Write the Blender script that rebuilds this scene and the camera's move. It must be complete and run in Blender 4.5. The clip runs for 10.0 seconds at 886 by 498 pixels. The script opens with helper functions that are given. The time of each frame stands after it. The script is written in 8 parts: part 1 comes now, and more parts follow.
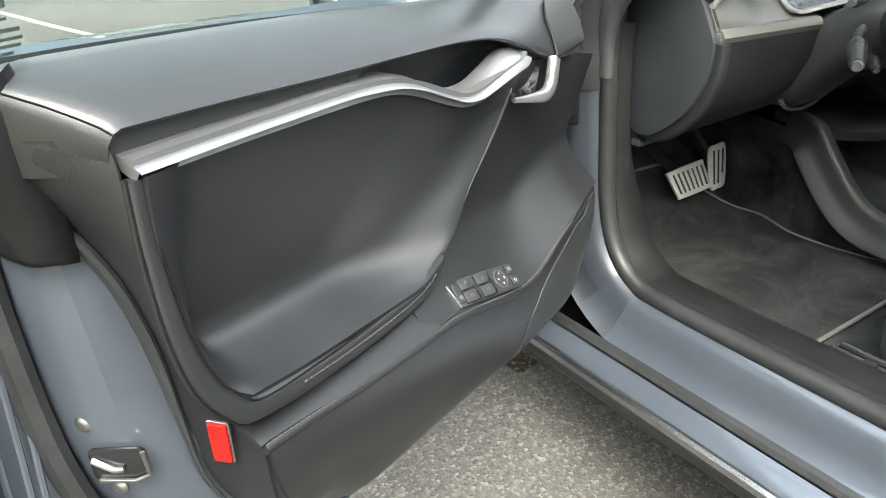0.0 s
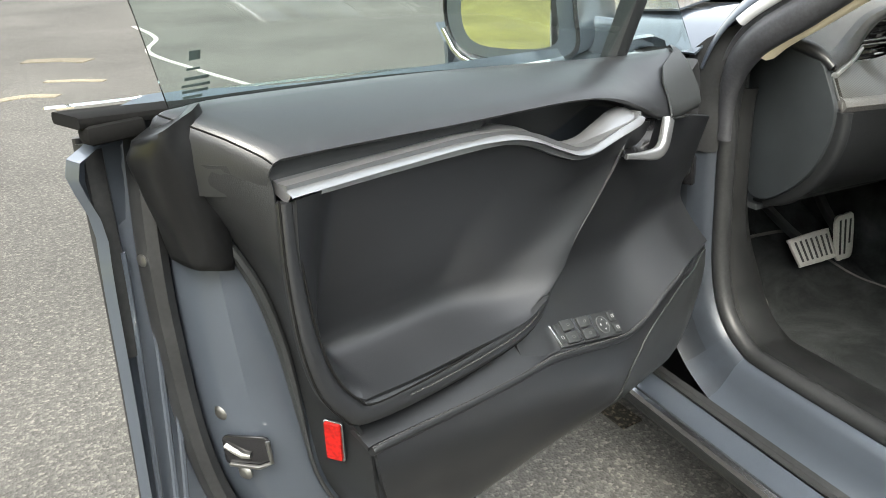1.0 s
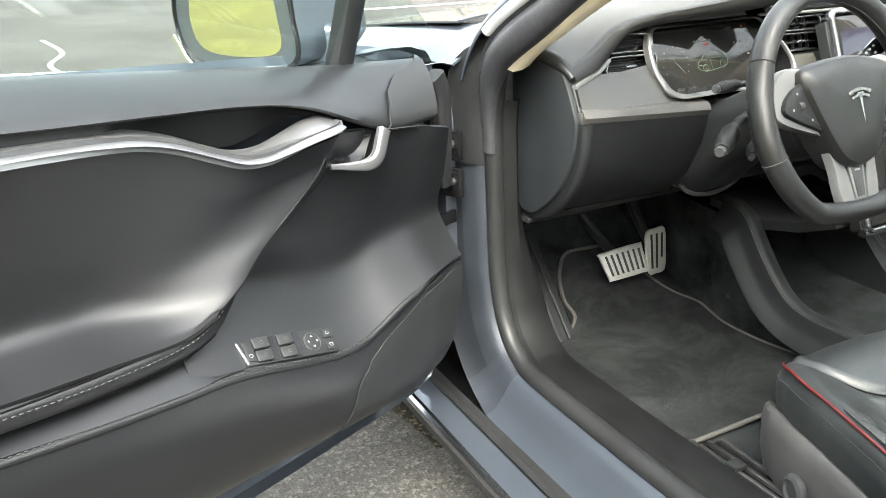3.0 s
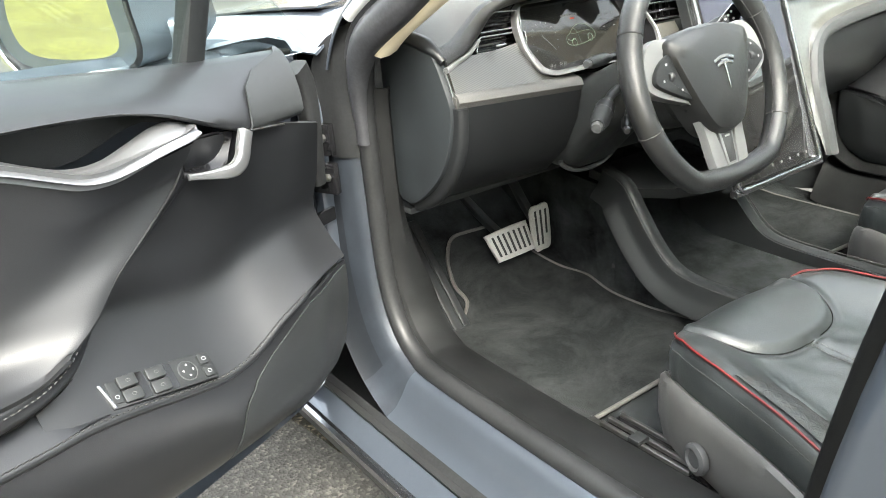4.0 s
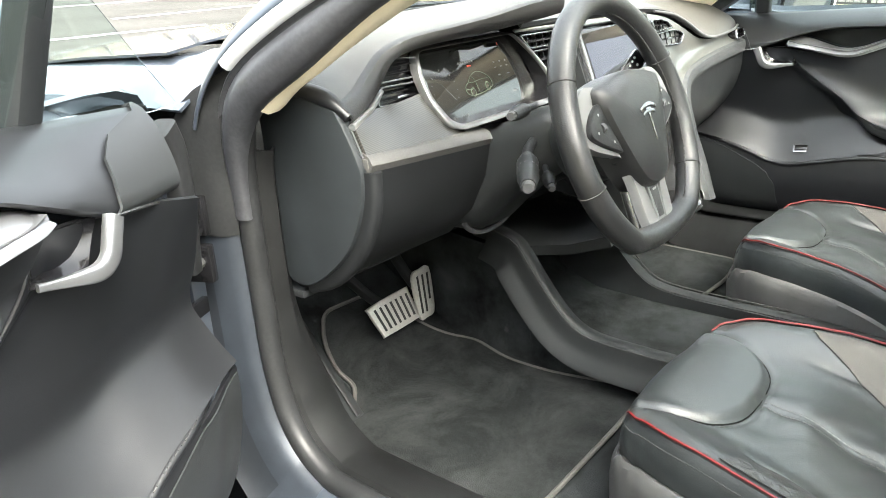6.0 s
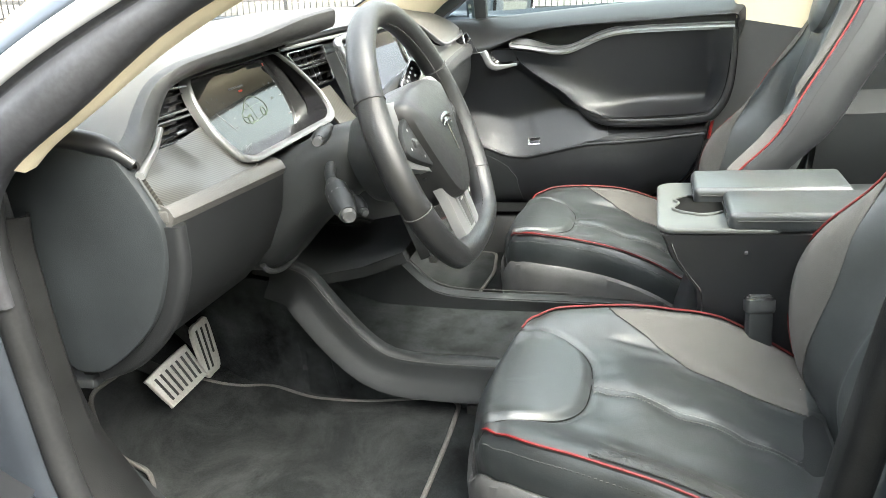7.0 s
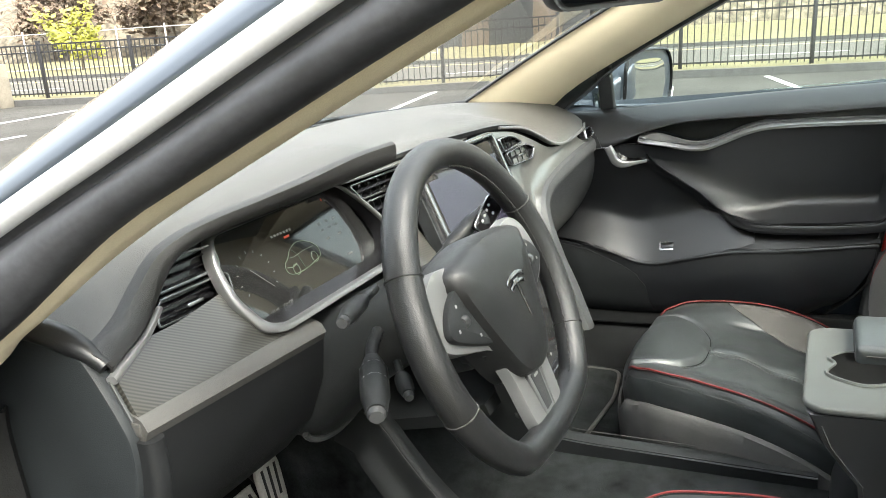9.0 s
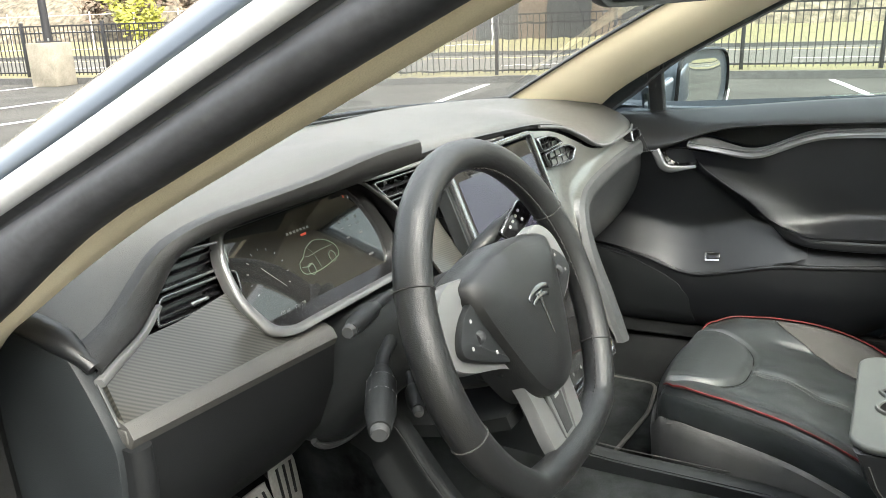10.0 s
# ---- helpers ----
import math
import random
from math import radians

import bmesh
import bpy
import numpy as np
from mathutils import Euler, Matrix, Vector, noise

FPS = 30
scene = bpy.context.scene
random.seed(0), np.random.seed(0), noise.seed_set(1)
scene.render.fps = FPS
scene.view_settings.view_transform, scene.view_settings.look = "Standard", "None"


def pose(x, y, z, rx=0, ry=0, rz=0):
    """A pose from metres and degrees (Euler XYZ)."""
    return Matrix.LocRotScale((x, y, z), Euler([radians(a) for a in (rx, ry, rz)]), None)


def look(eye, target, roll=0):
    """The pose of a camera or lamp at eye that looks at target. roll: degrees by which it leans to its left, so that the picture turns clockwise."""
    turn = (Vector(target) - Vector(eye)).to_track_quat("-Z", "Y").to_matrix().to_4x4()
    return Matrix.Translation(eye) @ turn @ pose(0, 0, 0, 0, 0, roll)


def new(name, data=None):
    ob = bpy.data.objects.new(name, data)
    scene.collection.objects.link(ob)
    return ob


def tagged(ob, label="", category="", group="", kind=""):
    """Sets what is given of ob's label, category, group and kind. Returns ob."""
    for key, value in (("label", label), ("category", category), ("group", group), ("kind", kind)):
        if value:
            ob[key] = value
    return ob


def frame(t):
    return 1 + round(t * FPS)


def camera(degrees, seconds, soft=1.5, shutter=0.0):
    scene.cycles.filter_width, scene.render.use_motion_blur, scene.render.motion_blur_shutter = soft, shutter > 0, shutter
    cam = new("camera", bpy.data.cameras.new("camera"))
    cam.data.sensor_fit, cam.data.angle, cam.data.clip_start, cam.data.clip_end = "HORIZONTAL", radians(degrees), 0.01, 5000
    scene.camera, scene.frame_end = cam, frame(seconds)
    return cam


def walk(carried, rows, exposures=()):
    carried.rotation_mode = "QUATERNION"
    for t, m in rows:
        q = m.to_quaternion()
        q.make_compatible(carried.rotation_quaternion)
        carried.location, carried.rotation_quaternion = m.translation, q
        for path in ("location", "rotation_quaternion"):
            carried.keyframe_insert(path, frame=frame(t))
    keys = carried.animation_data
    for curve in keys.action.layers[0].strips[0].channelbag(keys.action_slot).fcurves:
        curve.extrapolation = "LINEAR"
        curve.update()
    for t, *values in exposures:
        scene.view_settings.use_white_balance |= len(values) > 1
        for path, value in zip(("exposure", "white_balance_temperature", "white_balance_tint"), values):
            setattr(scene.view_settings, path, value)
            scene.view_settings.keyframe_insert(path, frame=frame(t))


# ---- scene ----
cam = camera(60.8, 10.0, soft=0.5)
PATH = [
    (0, (-1.676, -0.748, 1.063), (-0.738, 0.779, 0.174), -4.0),
    (0.5, (-1.69, -0.776, 1.083), (-0.859, 0.849, 0.265), -3.8),
    (1, (-1.701, -0.818, 1.074), (-1.004, 0.905, 0.337), -3.7),
    (1.5, (-1.67, -0.894, 1.053), (-1.079, 0.882, 0.348), -3.0),
    (2, (-1.651, -1.009, 1.036), (-1.063, 0.777, 0.355), -0.7),
    (2.5, (-1.541, -0.988, 1.033), (-0.857, 0.756, 0.331), 0.2),
    (3, (-1.399, -0.922, 1.037), (-0.574, 0.761, 0.34), -2.6),
    (3.2, (-1.394, -0.893, 1.045), (-0.438, 0.711, 0.328), -2.2),
    (4.3, (-1.356, -0.864, 1.036), (-0.269, 0.632, 0.275), -4.7),
    (4.5, (-1.361, -0.853, 1.034), (-0.247, 0.626, 0.278), -4.5),
    (5, (-1.386, -0.81, 1.05), (-0.189, 0.616, 0.319), -3.3),
    (5.2, (-1.4, -0.778, 1.05), (-0.137, 0.595, 0.33), -2.9),
    (6.3, (-1.323, -0.578, 1.019), (0.256, 0.449, 0.348), -4.3),
    (6.5, (-1.319, -0.544, 1.025), (0.353, 0.304, 0.328), -4.7),
    (7, (-1.332, -0.476, 1.028), (0.466, 0.058, 0.334), -5.2),
    (7.5, (-1.33, -0.45, 1.039), (0.508, -0.024, 0.377), -4.6),
    (8, (-1.255, -0.446, 1.056), (0.582, 0.039, 0.431), -6.0),
    (8.5, (-1.135, -0.505, 1.081), (0.629, 0.25, 0.517), -7.4),
    (9, (-1.087, -0.512, 1.096), (0.614, 0.4, 0.574), -7.0),
    (9.5, (-1.058, -0.509, 1.092), (0.591, 0.492, 0.567), -6.4),
    (10, (-1.028, -0.512, 1.096), (0.609, 0.506, 0.565), -5.2),
]
EXPOSURES = [(0.0, 2.52, 6800, 5), (0.5, 2.31, 6800, 5), (1.0, 2.06, 6800, 5), (1.5, 2.09, 6650, 5), (2.0, 2.15, 6350, 5), (2.5, 2.50, 6400, 5), (3.0, 2.58, 6800, 5), (4.5, 2.85, 6800, 5), (5.0, 2.80, 6800, 5), (6.3, 2.92, 6800, 5), (7.0, 3.04, 6800, 5), (7.5, 2.92, 6800, 5), (8.5, 2.38, 6800, 5), (10.0, 2.13, 6800, 5)]
walk(cam, [(t, look(eye, target, roll)) for t, eye, target, roll in PATH], EXPOSURES)

# ---- light: bright overcast sky with a soft sun behind thin cloud ----
SUN_ELEV, SUN_AZ = 50.0, 205.0     # azimuth clockwise from the car's nose
world = bpy.data.worlds.new("sky")
scene.world = world
world.use_nodes = True
wn, wl = world.node_tree.nodes, world.node_tree.links
sky = wn.new("ShaderNodeTexSky")
sky.sky_type, sky.sun_disc = "NISHITA", False
sky.sun_elevation, sky.sun_rotation = radians(SUN_ELEV), radians(SUN_AZ)
sky.air_density, sky.dust_density = 1.0, 4.0
soft_sky = wn.new("ShaderNodeHueSaturation")
soft_sky.inputs["Saturation"].default_value = 0.35
wl.new(sky.outputs[0], soft_sky.inputs["Color"])
sky_dir = wn.new("ShaderNodeTexCoord")
sky_sep = wn.new("ShaderNodeSeparateXYZ")
overcast = wn.new("ShaderNodeMapRange")      # a clouded sky is brighter overhead than at the horizon
overcast.inputs["To Min"].default_value, overcast.inputs["To Max"].default_value = 0.8, 2.2
sky_mul = wn.new("ShaderNodeVectorMath")
sky_mul.operation = "SCALE"
wl.new(sky_dir.outputs["Generated"], sky_sep.inputs[0])
wl.new(sky_sep.outputs["Z"], overcast.inputs["Value"])
wl.new(soft_sky.outputs[0], sky_mul.inputs[0])
wl.new(overcast.outputs[0], sky_mul.inputs["Scale"])
wl.new(sky_mul.outputs[0], wn["Background"].inputs["Color"])
wn["Background"].inputs["Strength"].default_value = 0.15
sun = new("sun", bpy.data.lights.new("sun", "SUN"))
sun.data.energy, sun.data.angle, sun.data.color = 1.2, radians(25), (1.0, 0.96, 0.9)
sx, sy = math.sin(radians(SUN_AZ)), math.cos(radians(SUN_AZ))
sun.matrix_world = look((sx * 20, sy * 20, 20 * math.tan(radians(SUN_ELEV))), (0, 0, 0))


# ---- materials ----
def material(name, color, rough=0.5, metal=0.0, grain=0.0, grain_size=400.0, bump=0.0, stain=0.0, stain_size=6.0,
             coat=0.0, spec=0.5, sheen=0.0, emit=None, trans=0.0, ior=1.45, rough_var=0.0):
    """Principled surface with variation at two scales: fine grain (colour and bump) and broad wear."""
    m = bpy.data.materials.new(name)
    m.use_nodes = True
    nt = m.node_tree
    b = nt.nodes["Principled BSDF"]
    col = (*color, 1.0)
    b.inputs["Base Color"].default_value = col
    b.inputs["Roughness"].default_value = rough
    b.inputs["Metallic"].default_value = metal
    b.inputs["Specular IOR Level"].default_value = spec
    b.inputs["Coat Weight"].default_value = coat
    b.inputs["Coat Roughness"].default_value = 0.06
    b.inputs["Sheen Weight"].default_value = sheen
    b.inputs["Transmission Weight"].default_value = trans
    b.inputs["IOR"].default_value = ior
    if emit:
        b.inputs["Emission Color"].default_value = (*emit[:3], 1)
        b.inputs["Emission Strength"].default_value = emit[3]
    tc = nt.nodes.new("ShaderNodeTexCoord")
    if grain or bump:
        n = nt.nodes.new("ShaderNodeTexNoise")
        n.inputs["Scale"].default_value, n.inputs["Detail"].default_value = grain_size, 3
        nt.links.new(tc.outputs["Object"], n.inputs["Vector"])
    if grain or stain:
        hsv = nt.nodes.new("ShaderNodeHueSaturation")
        hsv.inputs["Color"].default_value = col
        total = None
        for amount, size, node in ((grain, 0, n if grain else None), (stain, stain_size, None)):
            if not amount:
                continue
            if node is None:
                node = nt.nodes.new("ShaderNodeTexNoise")
                node.inputs["Scale"].default_value, node.inputs["Detail"].default_value = size, 5
                node.inputs["Roughness"].default_value = 0.65
                nt.links.new(tc.outputs["Object"], node.inputs["Vector"])
            r = nt.nodes.new("ShaderNodeMapRange")
            r.inputs["From Min"].default_value, r.inputs["From Max"].default_value = 0.3, 0.7
            r.inputs["To Min"].default_value, r.inputs["To Max"].default_value = 1 - amount, 1 + amount
            nt.links.new(node.outputs["Fac"], r.inputs["Value"])
            if total is None:
                total = r.outputs[0]
            else:
                mul = nt.nodes.new("ShaderNodeMath")
                mul.operation = "MULTIPLY"
                nt.links.new(total, mul.inputs[0])
                nt.links.new(r.outputs[0], mul.inputs[1])
                total = mul.outputs[0]
        nt.links.new(total, hsv.inputs["Value"])
        nt.links.new(hsv.outputs[0], b.inputs["Base Color"])
    if rough_var:
        rn = nt.nodes.new("ShaderNodeTexNoise")
        rn.inputs["Scale"].default_value, rn.inputs["Detail"].default_value = 9, 6
        nt.links.new(tc.outputs["Object"], rn.inputs["Vector"])
        rr = nt.nodes.new("ShaderNodeMapRange")
        rr.inputs["From Min"].default_value, rr.inputs["From Max"].default_value = 0.3, 0.7
        rr.inputs["To Min"].default_value, rr.inputs["To Max"].default_value = rough - rough_var, rough + rough_var
        nt.links.new(rn.outputs["Fac"], rr.inputs["Value"])
        nt.links.new(rr.outputs[0], b.inputs["Roughness"])
    if bump:
        bp = nt.nodes.new("ShaderNodeBump")
        bp.inputs["Strength"].default_value, bp.inputs["Distance"].default_value = bump, 0.001
        nt.links.new(n.outputs["Fac"], bp.inputs["Height"])
        nt.links.new(bp.outputs[0], b.inputs["Normal"])
    return m


def wrinkled(m, size, strength, depth):
    """Adds soft creases under the fine grain of a leather."""
    nt = m.node_tree
    tc = nt.nodes.new("ShaderNodeTexCoord")
    n = nt.nodes.new("ShaderNodeTexNoise")
    n.inputs["Scale"].default_value, n.inputs["Detail"].default_value, n.inputs["Distortion"].default_value = size, 4, 1.2
    nt.links.new(tc.outputs["Object"], n.inputs["Vector"])
    bp = nt.nodes.new("ShaderNodeBump")
    bp.inputs["Strength"].default_value, bp.inputs["Distance"].default_value = strength, depth
    nt.links.new(n.outputs["Fac"], bp.inputs["Height"])
    for q in nt.nodes:
        if q.type == "BUMP" and q != bp:
            nt.links.new(bp.outputs[0], q.inputs["Normal"])


LEATHER = material("black_leather", (0.0076, 0.0083, 0.0097), 0.39, grain=0.12, grain_size=800, bump=0.12, stain=0.15, rough_var=0.03, spec=0.70)
SEAT_LEATHER = material("seat_leather", (0.025, 0.0288, 0.0300), 0.36, grain=0.12, grain_size=600, bump=0.18, stain=0.3, stain_size=9, rough_var=0.06, spec=1.0)
wrinkled(SEAT_LEATHER, 15, 0.16, 0.006)
CREASED_LEATHER = material("creased_leather", (0.030, 0.031, 0.030), 0.36, grain=0.2, grain_size=500, bump=0.3, stain=0.4, stain_size=24, rough_var=0.08, spec=0.9)
wrinkled(CREASED_LEATHER, 70, 0.45, 0.006)
MATT_BLACK = material("matt_black", (0.004, 0.004, 0.004), 0.9, grain=0.2, grain_size=300, spec=0.1)
END_PLASTIC = material("end_panel_plastic", (0.0170, 0.0198, 0.0220), 0.50, grain=0.2, grain_size=900, bump=0.3, stain=0.3, stain_size=8, spec=0.33)
RIM_LEATHER = material("rim_leather", (0.0105, 0.0110, 0.0115), 0.36, grain=0.2, grain_size=1000, bump=0.4, stain=0.2, rough_var=0.05, spec=0.8)
# black leather made paler: skylight on the dash top is put into the colour
LIT_DASH_LEATHER = material("lit_dash_leather", (0.053, 0.052, 0.0495), 0.42, grain=0.2, grain_size=1100, bump=0.5, stain=0.1, spec=0.75)
PLASTIC = material("black_plastic", (0.0172, 0.0188, 0.0200), 0.44, grain=0.2, grain_size=900, bump=0.3, stain=0.12, spec=0.33)
GREY_PLASTIC = material("grey_plastic", (0.040, 0.042, 0.044), 0.5, grain=0.15, grain_size=900, bump=0.3, stain=0.12)
TRIM_PLASTIC = material("sill_plastic", (0.0068, 0.0072, 0.0075), 0.46, grain=0.15, grain_size=700, bump=0.3, stain=0.35, stain_size=12, rough_var=0.08, spec=0.20)
GLOSS_BLACK = material("gloss_black", (0.008, 0.008, 0.009), 0.12, stain=0.1)
RUBBER = material("black_rubber", (0.0150, 0.0157, 0.0166), 0.44, grain=0.2, grain_size=200, stain=0.25, stain_size=14, rough_var=0.08, spec=0.34)
PAINT = material("blue_grey_paint", (0.070, 0.083, 0.104), 0.28, metal=0.55, grain=0.06, grain_size=2500, stain=0.06, coat=1.0)
SILVER = material("satin_silver", (0.41, 0.415, 0.43), 0.27, metal=1.0, grain=0.03, grain_size=900, stain=0.04)
BRIGHT_STRIP = material("bright_strip", (0.74, 0.745, 0.76), 0.42, metal=0.55, grain=0.03, grain_size=300, stain=0.04)
SATIN = material("satin_silver_paint", (0.21, 0.213, 0.217), 0.36, metal=0.45, grain=0.03, grain_size=900, stain=0.04)
BAR_SILVER = material("satin_bar", (0.23, 0.235, 0.245), 0.34, metal=0.8, grain=0.03, grain_size=900, stain=0.04)
CONSOLE_GREY = material("console_lacquer", (0.062, 0.066, 0.063), 0.42, grain=0.1, grain_size=600, stain=0.15, rough_var=0.05, spec=0.6)
FRAME_SILVER = material("pale_satin_frame", (0.165, 0.167, 0.169), 0.36, metal=0.6, grain=0.03, grain_size=900, stain=0.04)
LACQUER = material("lacquered_trim", (0.060, 0.061, 0.057), 0.30, grain=0.25, grain_size=260, stain=0.15, spec=0.8, coat=0.5)
PILLAR_RUBBER = material("pillar_rubber", (0.034, 0.035, 0.039), 0.42, grain=0.2, grain_size=200, stain=0.3, stain_size=10, rough_var=0.10, spec=0.50)
# body paint darkened: the open door's shade is put into these two colours
SHADED_JAMB_PAINT = material("shaded_jamb_paint", (0.024, 0.029, 0.037), 0.46, metal=0.3, grain=0.08, grain_size=900, stain=0.25, stain_size=11, rough_var=0.08, coat=0.1)
SHADED_HINGE_PAINT = material("shaded_hinge_paint", (0.0125, 0.0150, 0.0190), 0.46, metal=0.2, grain=0.08, grain_size=900, stain=0.25, stain_size=11, rough_var=0.08)
# dash leather again, darker to paint the shaded front of the cowl
SHADED_COWL_LEATHER = material("shaded_cowl_leather", (0.016, 0.016, 0.016), 0.42, grain=0.25, grain_size=1100, bump=0.6, stain=0.15, spec=0.7)
CHROME = material("chrome", (0.86, 0.87, 0.88), 0.06, metal=1.0, stain=0.03)
PEDAL = material("brushed_steel", (0.46, 0.455, 0.43), 0.42, metal=0.6, grain=0.1, grain_size=250, stain=0.1, rough_var=0.08)
CARPET = material("black_carpet", (0.0185, 0.0206, 0.0215), 0.95, grain=0.6, grain_size=900, bump=1.0, stain=0.9, stain_size=9, spec=0.12)
SHIELD_PLASTIC = material("seat_shield_plastic", (0.066, 0.066, 0.066), 0.45, grain=0.15, grain_size=900, bump=0.3, stain=0.2, stain_size=10)
KNEE_TRIM = material("knee_trim", (0.0092, 0.0100, 0.0110), 0.48, grain=0.2, grain_size=900, bump=0.3, stain=0.2, spec=0.36)
FLAP_RUBBER = material("flap_rubber", (0.0050, 0.0053, 0.0058), 0.38, grain=0.2, grain_size=200, stain=0.2, stain_size=16, rough_var=0.10, spec=0.38)
SUEDE = material("grey_suede", (0.088, 0.084, 0.079), 0.95, grain=0.25, grain_size=900, bump=0.6, stain=0.15, sheen=0.05)
CREAM = material("cream_headliner", (0.66, 0.585, 0.43), 0.85, grain=0.06, grain_size=900, bump=0.3, stain=0.04)
RED_PIPE = material("red_piping", (0.125, 0.008, 0.008), 0.45, grain=0.1, grain_size=400)
RED_LENS = material("red_reflector", (0.21, 0.006, 0.005), 0.45, grain=0.45, grain_size=260, bump=0.6, stain=0.3, stain_size=40, spec=0.25)
EDGE_CLOTH = material("grey_binding", (0.07, 0.068, 0.064), 0.8, grain=0.3, grain_size=500, bump=0.4)
DASH_STITCH = material("pale_thread", (0.11, 0.11, 0.105), 0.7, grain=0.2, grain_size=900)
STITCH = material("grey_thread", (0.034, 0.034, 0.034), 0.8, grain=0.2, grain_size=900)
STEEL = material("zinc_steel", (0.24, 0.24, 0.235), 0.42, metal=1.0, grain=0.1, grain_size=150, stain=0.2)
MIRROR = material("mirror_glass", (0.75, 0.77, 0.76), 0.01, metal=1.0)
GLASS = material("tinted_glass", (0.80, 0.90, 0.87), 0.0, trans=1.0, ior=1.45)
ROOF_GLASS = material("roof_glass", (0.66, 0.71, 0.70), 0.0, trans=1.0, ior=1.45)
CLEAR = material("clear_glass", (0.95, 0.97, 0.96), 0.0, trans=1.0, ior=1.45)
SCREEN = material("dark_screen", (0.012, 0.012, 0.012), 0.03, stain=0.1, coat=0.5, spec=0.6)
ICON = material("screen_lines", (0.09, 0.09, 0.09), 0.5, emit=(0.75, 0.78, 0.72, 0.018))
ICON_GREEN = material("screen_green", (0.06, 0.08, 0.05), 0.5, emit=(0.60, 0.78, 0.50, 0.014))
ICON_RED = material("screen_red", (0.5, 0.06, 0.03), 0.5, emit=(0.8, 0.1, 0.05, 0.025))
MAP_BLUE = material("screen_map", (0.016, 0.015, 0.024), 0.08, emit=(0.25, 0.2, 0.5, 0.002))
MARK = material("white_marking", (0.34, 0.34, 0.34), 0.6, grain=0.1)
ETCH = material("glass_marking", (0.03, 0.04, 0.04), 0.7, grain=0.1)


def carbon():
    m = bpy.data.materials.new("carbon_weave")
    m.use_nodes = True
    nt = m.node_tree
    b = nt.nodes["Principled BSDF"]
    tc = nt.nodes.new("ShaderNodeTexCoord")
    w = nt.nodes.new("ShaderNodeTexWave")
    w.bands_direction = "DIAGONAL"
    w.inputs["Scale"].default_value, w.inputs["Distortion"].default_value = 105, 0.3
    nt.links.new(tc.outputs["Object"], w.inputs["Vector"])
    r = nt.nodes.new("ShaderNodeValToRGB")
    r.color_ramp.elements[0].color, r.color_ramp.elements[1].color = (0.022, 0.0215, 0.0195, 1), (0.062, 0.060, 0.053, 1)
    nt.links.new(w.outputs["Fac"], r.inputs["Fac"])
    nt.links.new(r.outputs[0], b.inputs["Base Color"])
    b.inputs["Roughness"].default_value, b.inputs["Metallic"].default_value = 0.38, 0.35
    b.inputs["Coat Weight"].default_value, b.inputs["Coat Roughness"].default_value = 0.7, 0.12
    return m


CARBON = carbon()


def worn_carpet():
    """Black pile with pale dust trodden into it."""
    m = material("worn_carpet", (0.01, 0.0095, 0.009), 0.95, bump=1.0, grain_size=700, spec=0.12)
    nt = m.node_tree
    tc = nt.nodes.new("ShaderNodeTexCoord")
    n = nt.nodes.new("ShaderNodeTexNoise")
    n.inputs["Scale"].default_value, n.inputs["Detail"].default_value, n.inputs["Roughness"].default_value, n.inputs["Distortion"].default_value = 7, 9, 0.7, 0.6
    f = nt.nodes.new("ShaderNodeTexNoise")
    f.inputs["Scale"].default_value, f.inputs["Detail"].default_value = 320, 2
    mix = nt.nodes.new("ShaderNodeMath")
    mix.operation = "MULTIPLY_ADD"
    mix.inputs[1].default_value = 0.22
    r = nt.nodes.new("ShaderNodeValToRGB")
    r.color_ramp.elements[0].position, r.color_ramp.elements[1].position = 0.50, 0.80
    r.color_ramp.elements[0].color, r.color_ramp.elements[1].color = (0.0085, 0.0096, 0.0100, 1), (0.030, 0.0325, 0.0330, 1)
    for q in (n, f):
        nt.links.new(tc.outputs["Object"], q.inputs["Vector"])
    nt.links.new(f.outputs["Fac"], mix.inputs[0])
    nt.links.new(n.outputs["Fac"], mix.inputs[2])
    nt.links.new(mix.outputs[0], r.inputs["Fac"])
    nt.links.new(r.outputs[0], nt.nodes["Principled BSDF"].inputs["Base Color"])
    return m


WORN_CARPET = worn_carpet()


# ---- building helpers ----
V = Vector


def part(name, bm, mat, parent=None, label="", smooth=40, kind=""):
    """Links a bmesh as one mesh object, in the frame of its parent."""
    bmesh.ops.recalc_face_normals(bm, faces=bm.faces)
    me = bpy.data.meshes.new(name)
    for f in bm.faces:
        f.smooth = smooth > 0
    bm.to_mesh(me)
    bm.free()
    if smooth > 0:
        me.set_sharp_from_angle(angle=radians(smooth))
    me.materials.append(mat)
    ob = new(name, me)
    if parent is not None:
        ob.parent = parent
    return tagged(ob, label=label, kind=kind)


def thing(name, label, category, m=None, group="", kind=""):
    ob = new(name)
    ob.empty_display_size = 0.1
    if m is not None:
        ob.matrix_world = m
    return tagged(ob, label, category, group, kind)


